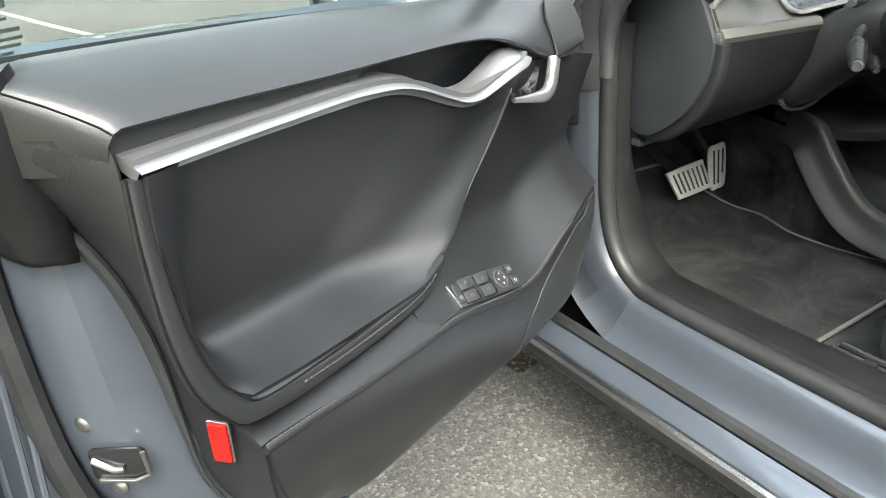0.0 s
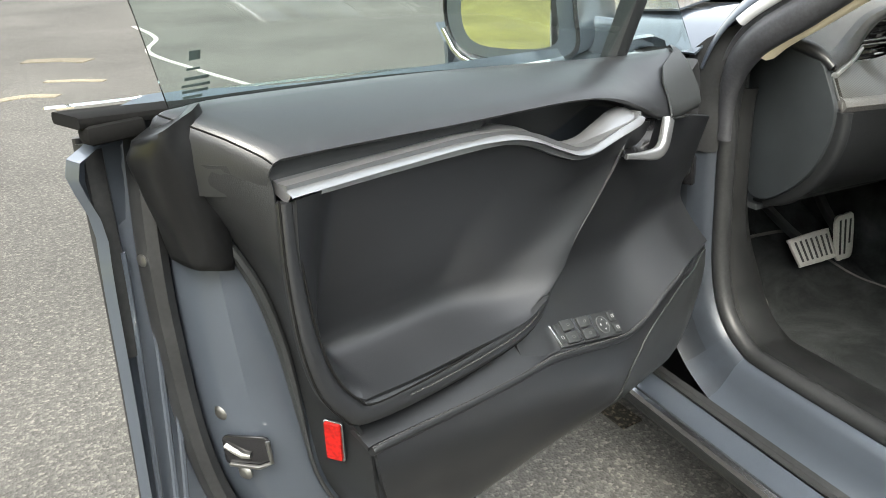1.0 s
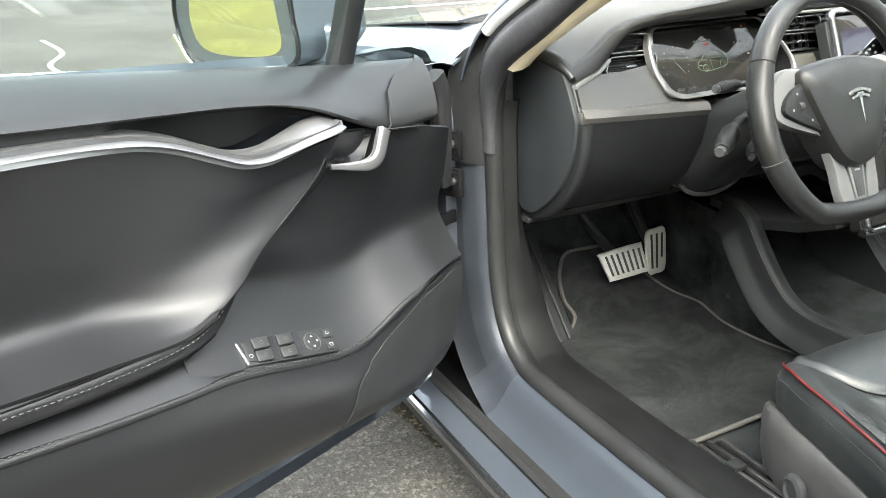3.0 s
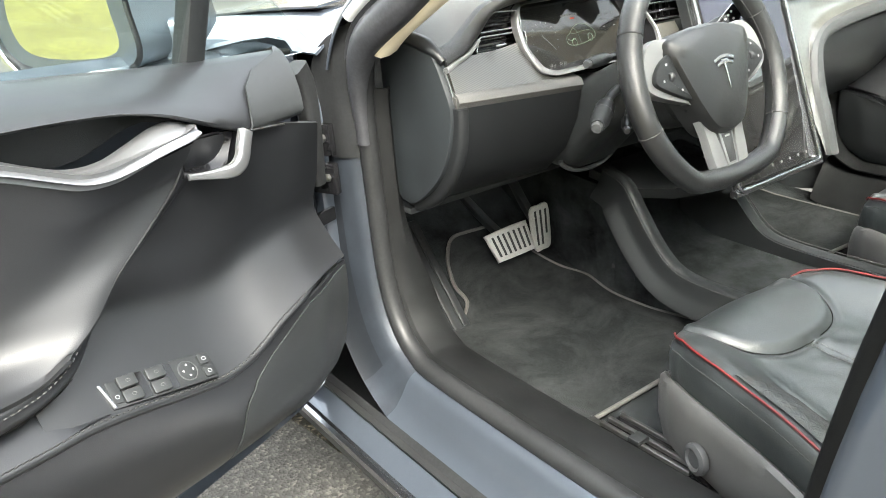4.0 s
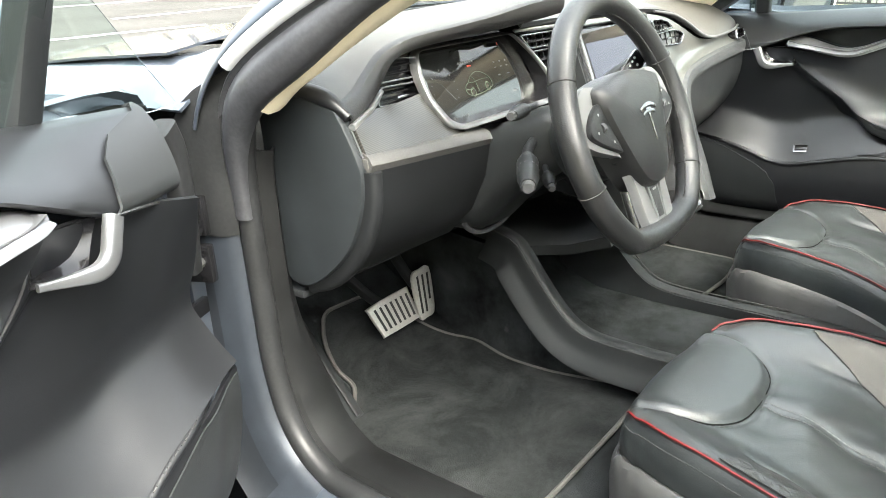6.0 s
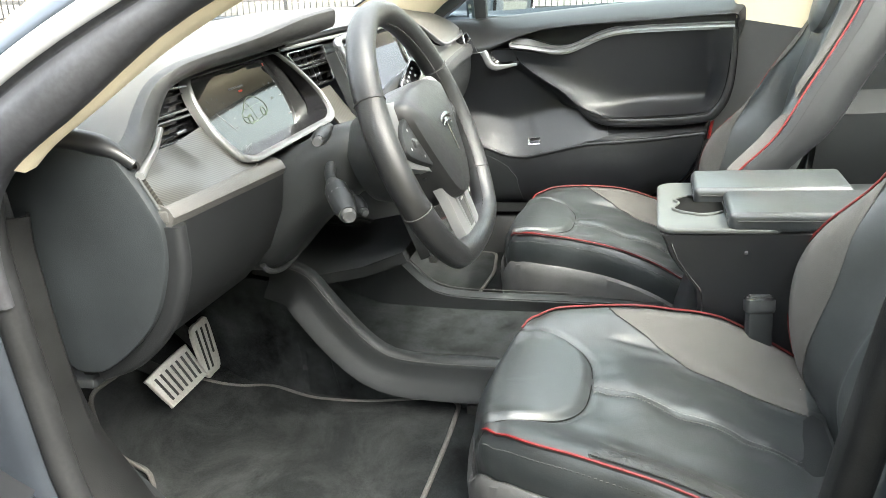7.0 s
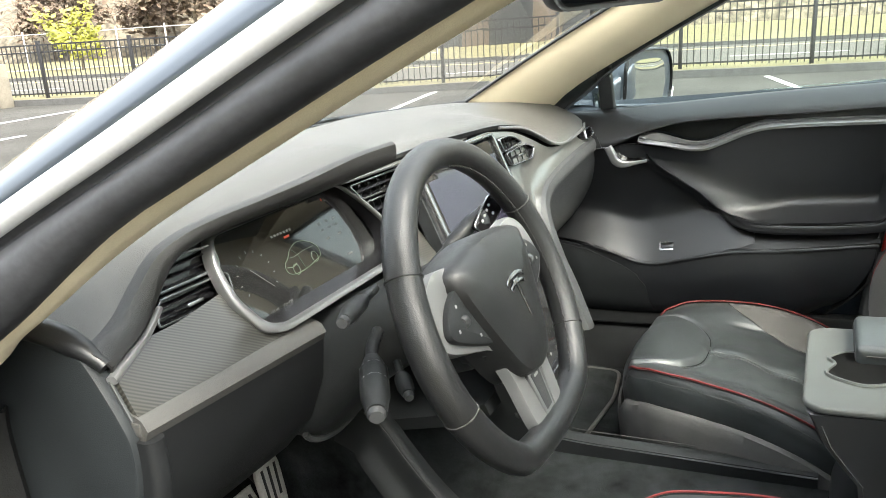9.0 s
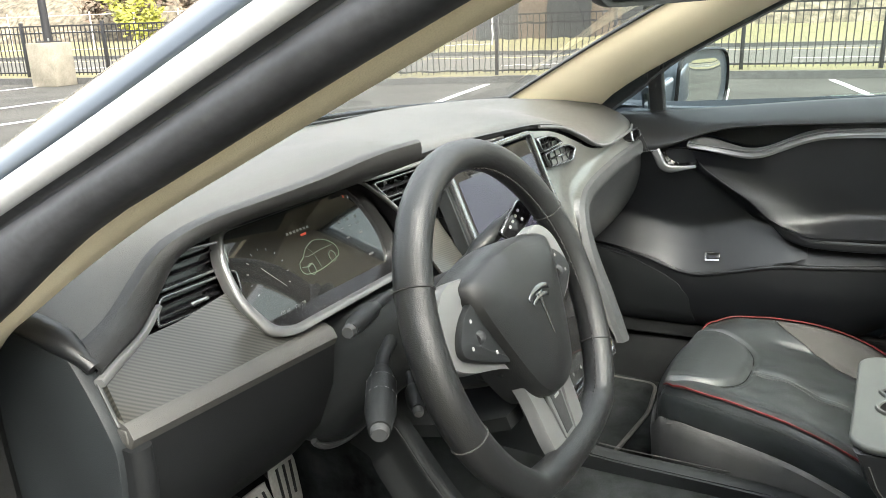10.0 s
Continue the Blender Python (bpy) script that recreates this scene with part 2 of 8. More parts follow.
def spline(pts, n=8, closed=False):
    """Smooth curve through the points, n steps a span."""
    p = [V(q) if len(q) == 3 else V((q[0], q[1], 0)) for q in pts]
    out, k = [], len(p)
    spans = k if closed else k - 1
    for i in range(spans):
        a = p[(i - 1) % k] if closed or i > 0 else p[i] * 2 - p[i + 1]
        b, c = p[i], p[(i + 1) % k]
        d = p[(i + 2) % k] if closed or i + 2 < k else c * 2 - b
        for j in range(n):
            t = j / n
            out.append(0.5 * ((2 * b) + (c - a) * t + (2 * a - 5 * b + 4 * c - d) * t * t + (3 * b - a - 3 * c + d) * t ** 3))
    if not closed:
        out.append(p[-1].copy())
    return out


def resample(pts, n):
    """n points at even distances along a polyline."""
    d = [0.0]
    for a, b in zip(pts, pts[1:]):
        d.append(d[-1] + (b - a).length)
    out, i = [], 0
    for k in range(n):
        s = d[-1] * k / (n - 1)
        while i < len(d) - 2 and d[i + 1] < s:
            i += 1
        f = (s - d[i]) / max(d[i + 1] - d[i], 1e-9)
        out.append(pts[i].lerp(pts[i + 1], min(max(f, 0), 1)))
    return out


def smoothed(pts, n, m=8):
    return resample(spline(pts, m), n)


def fn(pairs):
    """Smooth function through (x, y) pairs."""
    xs, ys = np.array([p[0] for p in pairs]), np.array([p[1] for p in pairs])
    o = np.argsort(xs)
    xs, ys = xs[o], ys[o]
    sl = np.gradient(ys, xs)

    def f(x):
        i = int(np.clip(np.searchsorted(xs, x) - 1, 0, len(xs) - 2))
        h = xs[i + 1] - xs[i]
        t = min(max((x - xs[i]) / h, 0), 1)
        return float((2 * t ** 3 - 3 * t * t + 1) * ys[i] + (t ** 3 - 2 * t * t + t) * h * sl[i]
                     + (-2 * t ** 3 + 3 * t * t) * ys[i + 1] + (t ** 3 - t * t) * h * sl[i + 1])
    return f


def step(a, b, x):
    t = min(max((x - a) / (b - a), 0.0), 1.0)
    return t * t * (3 - 2 * t)


def sheet(rows, thick=0.0, bm=None, closed=False):
    """A skin over a grid of points, with thickness against its normals."""
    bm = bm or bmesh.new()
    nr, nc = len(rows), len(rows[0])
    g = [[bm.verts.new(p) for p in r] for r in rows]
    cs = nc if closed else nc - 1
    for i in range(nr - 1):
        for j in range(cs):
            bm.faces.new((g[i][j], g[i][(j + 1) % nc], g[i + 1][(j + 1) % nc], g[i + 1][j]))
    if thick:
        bm.normal_update()
        b = [[bm.verts.new(v.co - v.normal * thick) for v in r] for r in g]
        for i in range(nr - 1):
            for j in range(cs):
                bm.faces.new((b[i + 1][j], b[i + 1][(j + 1) % nc], b[i][(j + 1) % nc], b[i][j]))
        for i in (0, nr - 1):
            for j in range(cs):
                bm.faces.new((g[i][j], b[i][j], b[i][(j + 1) % nc], g[i][(j + 1) % nc]))
        if not closed:
            for j in (0, nc - 1):
                for i in range(nr - 1):
                    bm.faces.new((g[i][j], g[i + 1][j], b[i + 1][j], b[i][j]))
    return bm


def coons(top, bottom, left, right, nu, nv):
    """Grid filling four border curves; top and bottom run from left to right, left and right from top to bottom."""
    T, B, L, R = resample(top, nu), resample(bottom, nu), resample(left, nv), resample(right, nv)
    rows = []
    for j in range(nv):
        t = j / (nv - 1)
        row = []
        for i in range(nu):
            s = i / (nu - 1)
            p = (1 - t) * T[i] + t * B[i] + (1 - s) * L[j] + s * R[j]
            p -= (1 - s) * (1 - t) * T[0] + s * (1 - t) * T[-1] + (1 - s) * t * B[0] + s * t * B[-1]
            row.append(p)
        rows.append(row)
    return rows


def loft(rings, caps=True, bm=None):
    bm = bm or bmesh.new()
    g = [[bm.verts.new(p) for p in r] for r in rings]
    n = len(g[0])
    for a, b in zip(g, g[1:]):
        for j in range(n):
            bm.faces.new((a[j], a[(j + 1) % n], b[(j + 1) % n], b[j]))
    if caps:
        bm.faces.new(g[0][::-1])
        bm.faces.new(g[-1])
    return bm


def sweep(path, section, up=(0, 0, 1), closed=False, bm=None, caps=True, scale=None):
    """A closed 2D section (side, up) drawn along a path."""
    up = V(up)
    rings, k = [], len(path)
    for i, p in enumerate(path):
        a = path[(i - 1) % k] if closed or i > 0 else path[0]
        b = path[(i + 1) % k] if closed or i < k - 1 else path[-1]
        t = (b - a).normalized()
        side = t.cross(up)
        side = side.normalized() if side.length > 1e-6 else V((1, 0, 0))
        v = side.cross(t)
        s = scale(i / max(k - 1, 1)) if scale else 1
        rings.append([p + side * x * s + v * y * s for x, y in section])
    if closed:
        rings.append(rings[0])
        bm = bm or bmesh.new()
        g = [[bm.verts.new(q) for q in r] for r in rings[:-1]]
        n = len(section)
        for i in range(k):
            a, b = g[i], g[(i + 1) % k]
            for j in range(n):
                bm.faces.new((a[j], a[(j + 1) % n], b[(j + 1) % n], b[j]))
        return bm
    return loft(rings, caps, bm)


def oval(a, b=None, n=10):
    b = b or a
    return [(a * math.cos(2 * math.pi * i / n), b * math.sin(2 * math.pi * i / n)) for i in range(n)]


def rrect(w, h, r, n=4):
    out = []
    for cx, cy, a0 in ((w / 2 - r, h / 2 - r, 0), (-w / 2 + r, h / 2 - r, 90), (-w / 2 + r, -h / 2 + r, 180), (w / 2 - r, -h / 2 + r, 270)):
        for i in range(n + 1):
            a = radians(a0 + 90 * i / n)
            out.append((cx + r * math.cos(a), cy + r * math.sin(a)))
    return out


def tube(path, r, n=8, closed=False, up=(0, 0, 1), bm=None):
    return sweep(path, oval(r, n=n), up, closed, bm)


def plate(outline, depth, bevel=0.0, m=None, bm=None, segments=2):
    """A polygon given a depth along +z, with its edges rounded; m places it."""
    b = bmesh.new()
    vs = [b.verts.new((p[0], p[1], 0)) for p in outline]
    f = b.faces.new(vs)
    r = bmesh.ops.extrude_face_region(b, geom=[f])
    top = [v for v in r["geom"] if isinstance(v, bmesh.types.BMVert)]
    bmesh.ops.translate(b, verts=top, vec=(0, 0, depth))
    if bevel:
        es = [e for e in b.edges if abs(e.verts[0].co.z - e.verts[1].co.z) < 1e-7]
        bmesh.ops.bevel(b, geom=es, offset=bevel, segments=segments, profile=0.5, affect="EDGES")
    return merged(b, m, bm)


def merged(b, m=None, bm=None):
    if m is not None:
        bmesh.ops.transform(b, matrix=m, verts=b.verts)
    if bm is None:
        return b
    me = bpy.data.meshes.new("tmp")
    b.to_mesh(me)
    b.free()
    bm.from_mesh(me)
    bpy.data.meshes.remove(me)
    return bm


def box(size, m=None, bevel=0.0, bm=None, segments=2):
    b = bmesh.new()
    bmesh.ops.create_cube(b, size=1)
    bmesh.ops.scale(b, vec=size, verts=b.verts)
    if bevel:
        bmesh.ops.bevel(b, geom=list(b.edges), offset=bevel, segments=segments, profile=0.5, affect="EDGES")
    return merged(b, m, bm)


def lathe(profile, n=20, m=None, bm=None):
    """Profile of (radius, height) turned about z."""
    b = bmesh.new()
    rings = [[b.verts.new((r * math.cos(2 * math.pi * i / n), r * math.sin(2 * math.pi * i / n), z)) for i in range(n)] for r, z in profile]
    for a, c in zip(rings, rings[1:]):
        for i in range(n):
            b.faces.new((a[i], a[(i + 1) % n], c[(i + 1) % n], c[i]))
    b.faces.new(rings[0][::-1])
    b.faces.new(rings[-1])
    return merged(b, m, bm)


def frame_of(origin, xdir, ydir):
    """Pose whose x runs along xdir and whose y is as near ydir as can be."""
    x = V(xdir).normalized()
    z = x.cross(V(ydir)).normalized()
    y = z.cross(x)
    m = Matrix((x, y, z)).transposed().to_4x4()
    m.translation = V(origin)
    return m


# ---- the parking lot: level ground, which the car's own frame leans against by a few degrees ----
LEVEL = V((0.0113, -0.0622, 1.0)).normalized()
ENV = frame_of((0, 0, -0.02), V((1, 0, 0)) - LEVEL * LEVEL.x, LEVEL.cross(V((1, 0, 0))))
CURB_A, CURB_B = V((14.1, 0.0, 0)), V((9.75, 17.0, 0))          # two places on the kerb, on level ground
ALONG = (CURB_B - CURB_A).normalized()
ACROSS = V((ALONG.y, -ALONG.x, 0))                               # away from the lot


def lot(s, d, z=0.0):
    """Place s metres along the kerb and d metres behind it."""
    return CURB_A + ALONG * s + ACROSS * d + V((0, 0, z))


def asphalt(name, base, speck, patch=0.25):
    m = bpy.data.materials.new(name)
    m.use_nodes = True
    nt = m.node_tree
    b = nt.nodes["Principled BSDF"]
    tc = nt.nodes.new("ShaderNodeTexCoord")
    stones = nt.nodes.new("ShaderNodeTexVoronoi")
    stones.inputs["Scale"].default_value = 150
    fine = nt.nodes.new("ShaderNodeTexNoise")
    fine.inputs["Scale"].default_value, fine.inputs["Detail"].default_value = 60, 6
    broad = nt.nodes.new("ShaderNodeTexNoise")
    broad.inputs["Scale"].default_value, broad.inputs["Detail"].default_value = 0.7, 6
    for n in (stones, fine, broad):
        nt.links.new(tc.outputs["Object"], n.inputs["Vector"])
    r = nt.nodes.new("ShaderNodeValToRGB")
    e = r.color_ramp.elements
    e[0].position, e[0].color = 0.15, (*[c * 0.55 for c in base], 1)
    e[1].position, e[1].color = 0.95, (*speck, 1)
    mid = r.color_ramp.elements.new(0.7)
    mid.color = (*base, 1)
    sep = nt.nodes.new("ShaderNodeSeparateColor")
    nt.links.new(stones.outputs["Color"], sep.inputs[0])
    mix = nt.nodes.new("ShaderNodeMath")
    mix.operation = "MULTIPLY_ADD"
    mix.inputs[1].default_value = 0.6
    nt.links.new(sep.outputs[0], mix.inputs[0])
    half = nt.nodes.new("ShaderNodeMath")
    half.operation = "MULTIPLY"
    half.inputs[1].default_value = 0.5
    nt.links.new(fine.outputs["Fac"], half.inputs[0])
    nt.links.new(half.outputs[0], mix.inputs[2])
    nt.links.new(mix.outputs[0], r.inputs["Fac"])
    hsv = nt.nodes.new("ShaderNodeHueSaturation")
    mr = nt.nodes.new("ShaderNodeMapRange")
    mr.inputs["From Min"].default_value, mr.inputs["From Max"].default_value = 0.3, 0.7
    mr.inputs["To Min"].default_value, mr.inputs["To Max"].default_value = 1 - patch, 1 + patch
    nt.links.new(broad.outputs["Fac"], mr.inputs["Value"])
    nt.links.new(mr.outputs[0], hsv.inputs["Value"])
    nt.links.new(r.outputs[0], hsv.inputs["Color"])
    nt.links.new(hsv.outputs[0], b.inputs["Base Color"])
    b.inputs["Roughness"].default_value = 0.92
    b.inputs["Specular IOR Level"].default_value = 0.15
    bp = nt.nodes.new("ShaderNodeBump")
    bp.inputs["Strength"].default_value, bp.inputs["Distance"].default_value = 0.5, 0.004
    nt.links.new(stones.outputs["Distance"], bp.inputs["Height"])
    nt.links.new(bp.outputs[0], b.inputs["Normal"])
    return m


ASPHALT = asphalt("worn_asphalt", (0.060, 0.0585, 0.054), (0.118, 0.112, 0.10))
ROAD = asphalt("pale_road", (0.105, 0.10, 0.090), (0.13, 0.125, 0.115), 0.1)
CONCRETE = material("concrete", (0.20, 0.18, 0.145), 0.9, grain=0.15, grain_size=40, bump=0.4, stain=0.25, stain_size=3)
KERB = material("dark_kerb", (0.07, 0.07, 0.07), 0.85, grain=0.3, grain_size=50, bump=0.5, stain=0.2)
LINE = material("white_road_paint", (0.55, 0.55, 0.54), 0.7, grain=0.1, grain_size=60, stain=0.2, stain_size=10)
YELLOW = material("yellow_road_paint", (0.70, 0.58, 0.22), 0.7, grain=0.1, grain_size=60)
GRASS_DRY = material("dry_grass", (0.13, 0.115, 0.055), 0.95, grain=0.4, grain_size=30, bump=1.0, stain=0.3, stain_size=0.8)
GRASS = material("spring_grass", (0.100, 0.094, 0.020), 0.95, grain=0.45, grain_size=25, bump=1.0, stain=0.3, stain_size=0.8)
MULCH = material("mulch", (0.10, 0.075, 0.05), 0.95, grain=0.5, grain_size=30, bump=1.0, stain=0.3)
FENCE_BLACK = material("black_fence_paint", (0.02, 0.02, 0.022), 0.5, grain=0.1, grain_size=100)
BARK = material("grey_bark", (0.12, 0.10, 0.08), 0.9, grain=0.3, grain_size=30, bump=0.6)
LEAF = material("hedge_leaf", (0.075, 0.11, 0.02), 0.7, grain=0.4, grain_size=8)
LEAF_YELLOW = material("yellow_green_leaf", (0.30, 0.30, 0.05), 0.7, grain=0.3, grain_size=8)
TWIG = material("bare_twigs", (0.16, 0.12, 0.09), 0.9, grain=0.3, grain_size=8)
WALL_BROWN = material("brown_wall", (0.13, 0.105, 0.085), 0.85, grain=0.1, grain_size=4, stain=0.1, stain_size=0.3)
WALL_WHITE = material("white_wall", (0.6, 0.6, 0.57), 0.8, stain=0.1, stain_size=0.5)
ORANGE = material("orange_frames", (0.55, 0.22, 0.08), 0.7, grain=0.2, grain_size=20)
STACK = material("wrapped_stack", (0.5, 0.5, 0.5), 0.6, grain=0.2, grain_size=10)
STACK_YELLOW = material("yellow_stack", (0.6, 0.42, 0.12), 0.7, grain=0.2, grain_size=10)


def slab(corners, thick, m=None):
    b = bmesh.new()
    up = [b.verts.new(c) for c in corners]
    dn = [b.verts.new(V(c) - V((0, 0, thick))) for c in corners]
    b.faces.new(up)
    b.faces.new(dn[::-1])
    k = len(up)
    for i in range(k):
        b.faces.new((up[i], dn[i], dn[(i + 1) % k], up[(i + 1) % k]))
    return merged(b, m)


def setting(name, bm, mat, label, category, smooth=0):
    ob = part(name, bm, mat, None, label, smooth)
    ob.matrix_world = ENV
    return tagged(ob, label, category, kind="structure")


def ground_sheet():
    b = bmesh.new()
    xs = [-400, -120, -40, -15, -8, -4, -2, 0, 2, 4, 8, 15, 40, 120, 400]
    g = [[b.verts.new((x, y, 0)) for x in xs] for y in xs]
    for i in range(len(xs) - 1):
        for j in range(len(xs) - 1):
            b.faces.new((g[i][j], g[i][j + 1], g[i + 1][j + 1], g[i + 1][j]))
    return b


setting("ground", ground_sheet(), ASPHALT, "worn grey asphalt of the parking lot", "parking lot")


def strip(name, s0, s1, d0, d1, z0, z1, mat, label, category):
    return setting(name, slab([lot(s0, d0, z1), lot(s1, d0, z1), lot(s1, d1, z1), lot(s0, d1, z1)][::-1], z1 - z0), mat, label, category)


strip("kerb", -60, 90, 0, 0.18, -0.05, 0.14, KERB, "dark asphalt kerb along the edge of the lot", "kerb")
strip("verge", -60, 90, 0.18, 2.6, -0.05, 0.12, GRASS_DRY, "strip of dry yellow grass under the fence", "grass")
strip("road", -150, 200, 2.6, 13.5, -0.05, 0.03, ROAD, "pale grey road beyond the fence", "road")
strip("far_kerb", -150, 200, 13.5, 13.75, -0.05, 0.16, KERB, "dark kerb on the far side of the road", "kerb")
strip("far_verge", -250, 300, 13.75, 60, -0.05, 0.14, GRASS_DRY, "wide dry grass verge beyond the road", "grass")
strip("yellow_line", -150, 200, 11.4, 11.52, 0.025, 0.036, YELLOW, "thin yellow line along the road", "road marking")
for k in range(16):
    o = strip("lane_dash", -40 + k * 7.5, -37.2 + k * 7.5, 6.2, 6.34, 0.025, 0.036, LINE, "short white lane dash on the road", "road marking")
    tagged(o, group="lane dashes")

# stall lines on the lot, square to the kerb
for s in (-5.6, 0.55, 6.6, 13.6, 16.9, 20.5):
    o = strip("stall_line", s, s + 0.11, -5.2, -0.25, -0.02, 0.004, LINE, "white painted line of a parking stall", "road marking")
    tagged(o, group="stall lines")


def lot_mark(name, pts, width, mat, label):
    """A painted or cracked band over the asphalt through points of the level ground."""
    path = spline([(*p, 0.003) for p in pts], 8)
    ob = setting(name, sweep(path, [(-width / 2, -0.004), (width / 2, -0.004), (width / 2, 0.002), (-width / 2, 0.002)]), mat, label, "ground marking")
    return ob


lot_mark("stall_line", [(1.4, 9.6), (3.0, 9.5), (6.0, 9.9)], 0.11, LINE, "white painted line across the lot")
lot_mark("stall_line", [(2.0, 7.55), (3.4, 7.15), (5.2, 7.1)], 0.11, LINE, "white painted line across the lot")
LITTER = asphalt("dry_litter", (0.12, 0.108, 0.08), (0.20, 0.18, 0.135), 0.5)
SEALER = material("crack_sealer", (0.21, 0.205, 0.19), 0.8, grain=0.2, grain_size=30)
lot_mark("sealed_crack", [(-1.45, 8.2), (-1.3, 7.2), (-1.42, 6.4), (-1.15, 5.4), (-0.75, 4.2), (-0.6, 3.3)], 0.045, SEALER, "pale sealed crack in the asphalt")

for pts, wid in (([(-2.5, 4.95), (-2.3, 5.02), (-2.1, 4.93)], 0.10), ([(-2.2, 5.5), (-2.0, 5.42), (-1.8, 5.3)], 0.07), ([(-2.4, 6.5), (-2.1, 6.4), (-1.9, 6.25)], 0.16), ([(-2.1, 4.5), (-2.0, 4.52)], 0.05), ):
    lot_mark("dry_litter", pts, wid, LITTER, "thin patch of pale dry litter on the asphalt")
DEBRIS = asphalt("dark_debris", (0.02, 0.018, 0.014), (0.13, 0.11, 0.08), 0.6)
lot_mark("dark_debris", [(-0.80, 0.62), (-0.775, 0.5), (-0.76, 0.4)], 0.06, DEBRIS, "dark leaf debris on the asphalt beside the sill")


def fence_picket(h):
    b = box((0.018, 0.018, h), Matrix.Translation((0, 0, h / 2)))
    return b


def fence():
    """Black metal picket fence in panels between square posts."""
    ang = math.atan2(ALONG.y, ALONG.x)
    f = thing("metal_fence", "black metal picket fence along the kerb", "fence", ENV)
    panel, h = 2.35, 1.22
    picket_me = None
    for i in range(-2, 14):
        p = lot(-0.35 + i * panel, 0.75, 0.1)
        post = part("post", box((0.07, 0.07, h + 0.06), Matrix.Translation((0, 0, (h + 0.06) / 2)), 0.004), FENCE_BLACK, f)
        post.matrix_local = Matrix.Translation(p) @ Matrix.Rotation(ang, 4, "Z")
        part("post_cap", box((0.08, 0.08, 0.02), Matrix.Translation((0, 0, h + 0.07)), 0.005), FENCE_BLACK, post)
        for z in (0.12, h - 0.17, h - 0.01):
            r = part("rail", box((panel, 0.03, 0.034), Matrix.Translation((panel / 2, 0, z))), FENCE_BLACK, f, smooth=0)
            r.matrix_local = Matrix.Translation(p) @ Matrix.Rotation(ang, 4, "Z")
        for k in range(1, 19):
            if picket_me is None:
                q = part("picket", fence_picket(h - 0.08), FENCE_BLACK, f, smooth=0)
                picket_me = q.data
            else:
                q = new("picket", picket_me)
                q.parent = f
            q.matrix_local = Matrix.Translation(p + ALONG * (k * panel / 19) + V((0, 0, 0.06))) @ Matrix.Rotation(ang, 4, "Z")
    return f


fence()


def lamp_post(p):
    t = thing("parking_lamp_post", "dark metal lamp post on a square concrete base", "lamp post", ENV @ Matrix.Translation(p) @ Matrix.Rotation(0.25, 4, "Z"))
    b = box((0.66, 0.66, 0.95), Matrix.Translation((0, 0, 0.475)), 0.02)
    part("concrete_base", b, CONCRETE, t, "weathered concrete base")
    part("base_plate", box((0.36, 0.36, 0.03), Matrix.Translation((0, 0, 0.965)), 0.005), FENCE_BLACK, t)
    for x in (-0.14, 0.14):
        for y in (-0.14, 0.14):
            part("anchor_bolt", lathe([(0.018, 0.97), (0.018, 1.03), (0.01, 1.05)], 8, Matrix.Translation((x, y, 0))), STEEL, t)
    part("pole", lathe([(0.09, 0.97), (0.075, 4.0), (0.06, 7.5)], 14), FENCE_BLACK, t)


lamp_post(lot(16.7, -0.35))


def twig_tree(p, h, mat, spread, n, seed, trunk_mat, leaf, label, category="tree"):
    """Tapered trunk, forking limbs and a crown of many small clumps."""
    rnd = random.Random(seed)
    t = thing("tree" if category == "tree" else "shrub", label, category, ENV @ Matrix.Translation(p))
    b = bmesh.new()
    tips = []
    sweep([V((0, 0, 0)), V((0.02 * h, 0, 0.25 * h)), V((0, 0.02 * h, 0.5 * h)), V((0.01 * h, 0, 0.8 * h))], oval(0.022 * h, n=7), (0, 1, 0), bm=b, scale=lambda s: 1 - 0.8 * s)
    for i in range(12):
        a, z = rnd.uniform(0, 6.28), h * rnd.uniform(0.22, 0.7)
        e = V((math.cos(a), math.sin(a), rnd.uniform(0.3, 1.0))) * spread * rnd.uniform(0.5, 1)
        s0 = V((0, 0, z))
        sweep([s0, s0 + e * 0.5 + V((0, 0, 0.05 * h)), s0 + e], oval(0.009 * h, n=5), (0.1, 0.2, 1), bm=b, scale=lambda s: 1 - 0.75 * s)
        tips.append(s0 + e)
    part("trunk", b, trunk_mat, t)
    c = bmesh.new()
    for i in range(n):
        q = rnd.choice(tips) * rnd.uniform(0.75, 1.08) + V([rnd.gauss(0, 0.3) * spread * 0.5 for _ in range(3)])
        s = leaf * rnd.uniform(0.6, 1.5)
        d = V([rnd.gauss(0, 1) for _ in range(3)]).normalized()
        e = d.orthogonal().normalized()
        vs = [c.verts.new(q + d * s * x + e * s * y) for x, y in ((-1, 0), (0, -0.5), (1, 0), (0, 0.5))]
        c.faces.new(vs)
    part("crown", c, mat, t, kind="stuff", smooth=0)
    return t


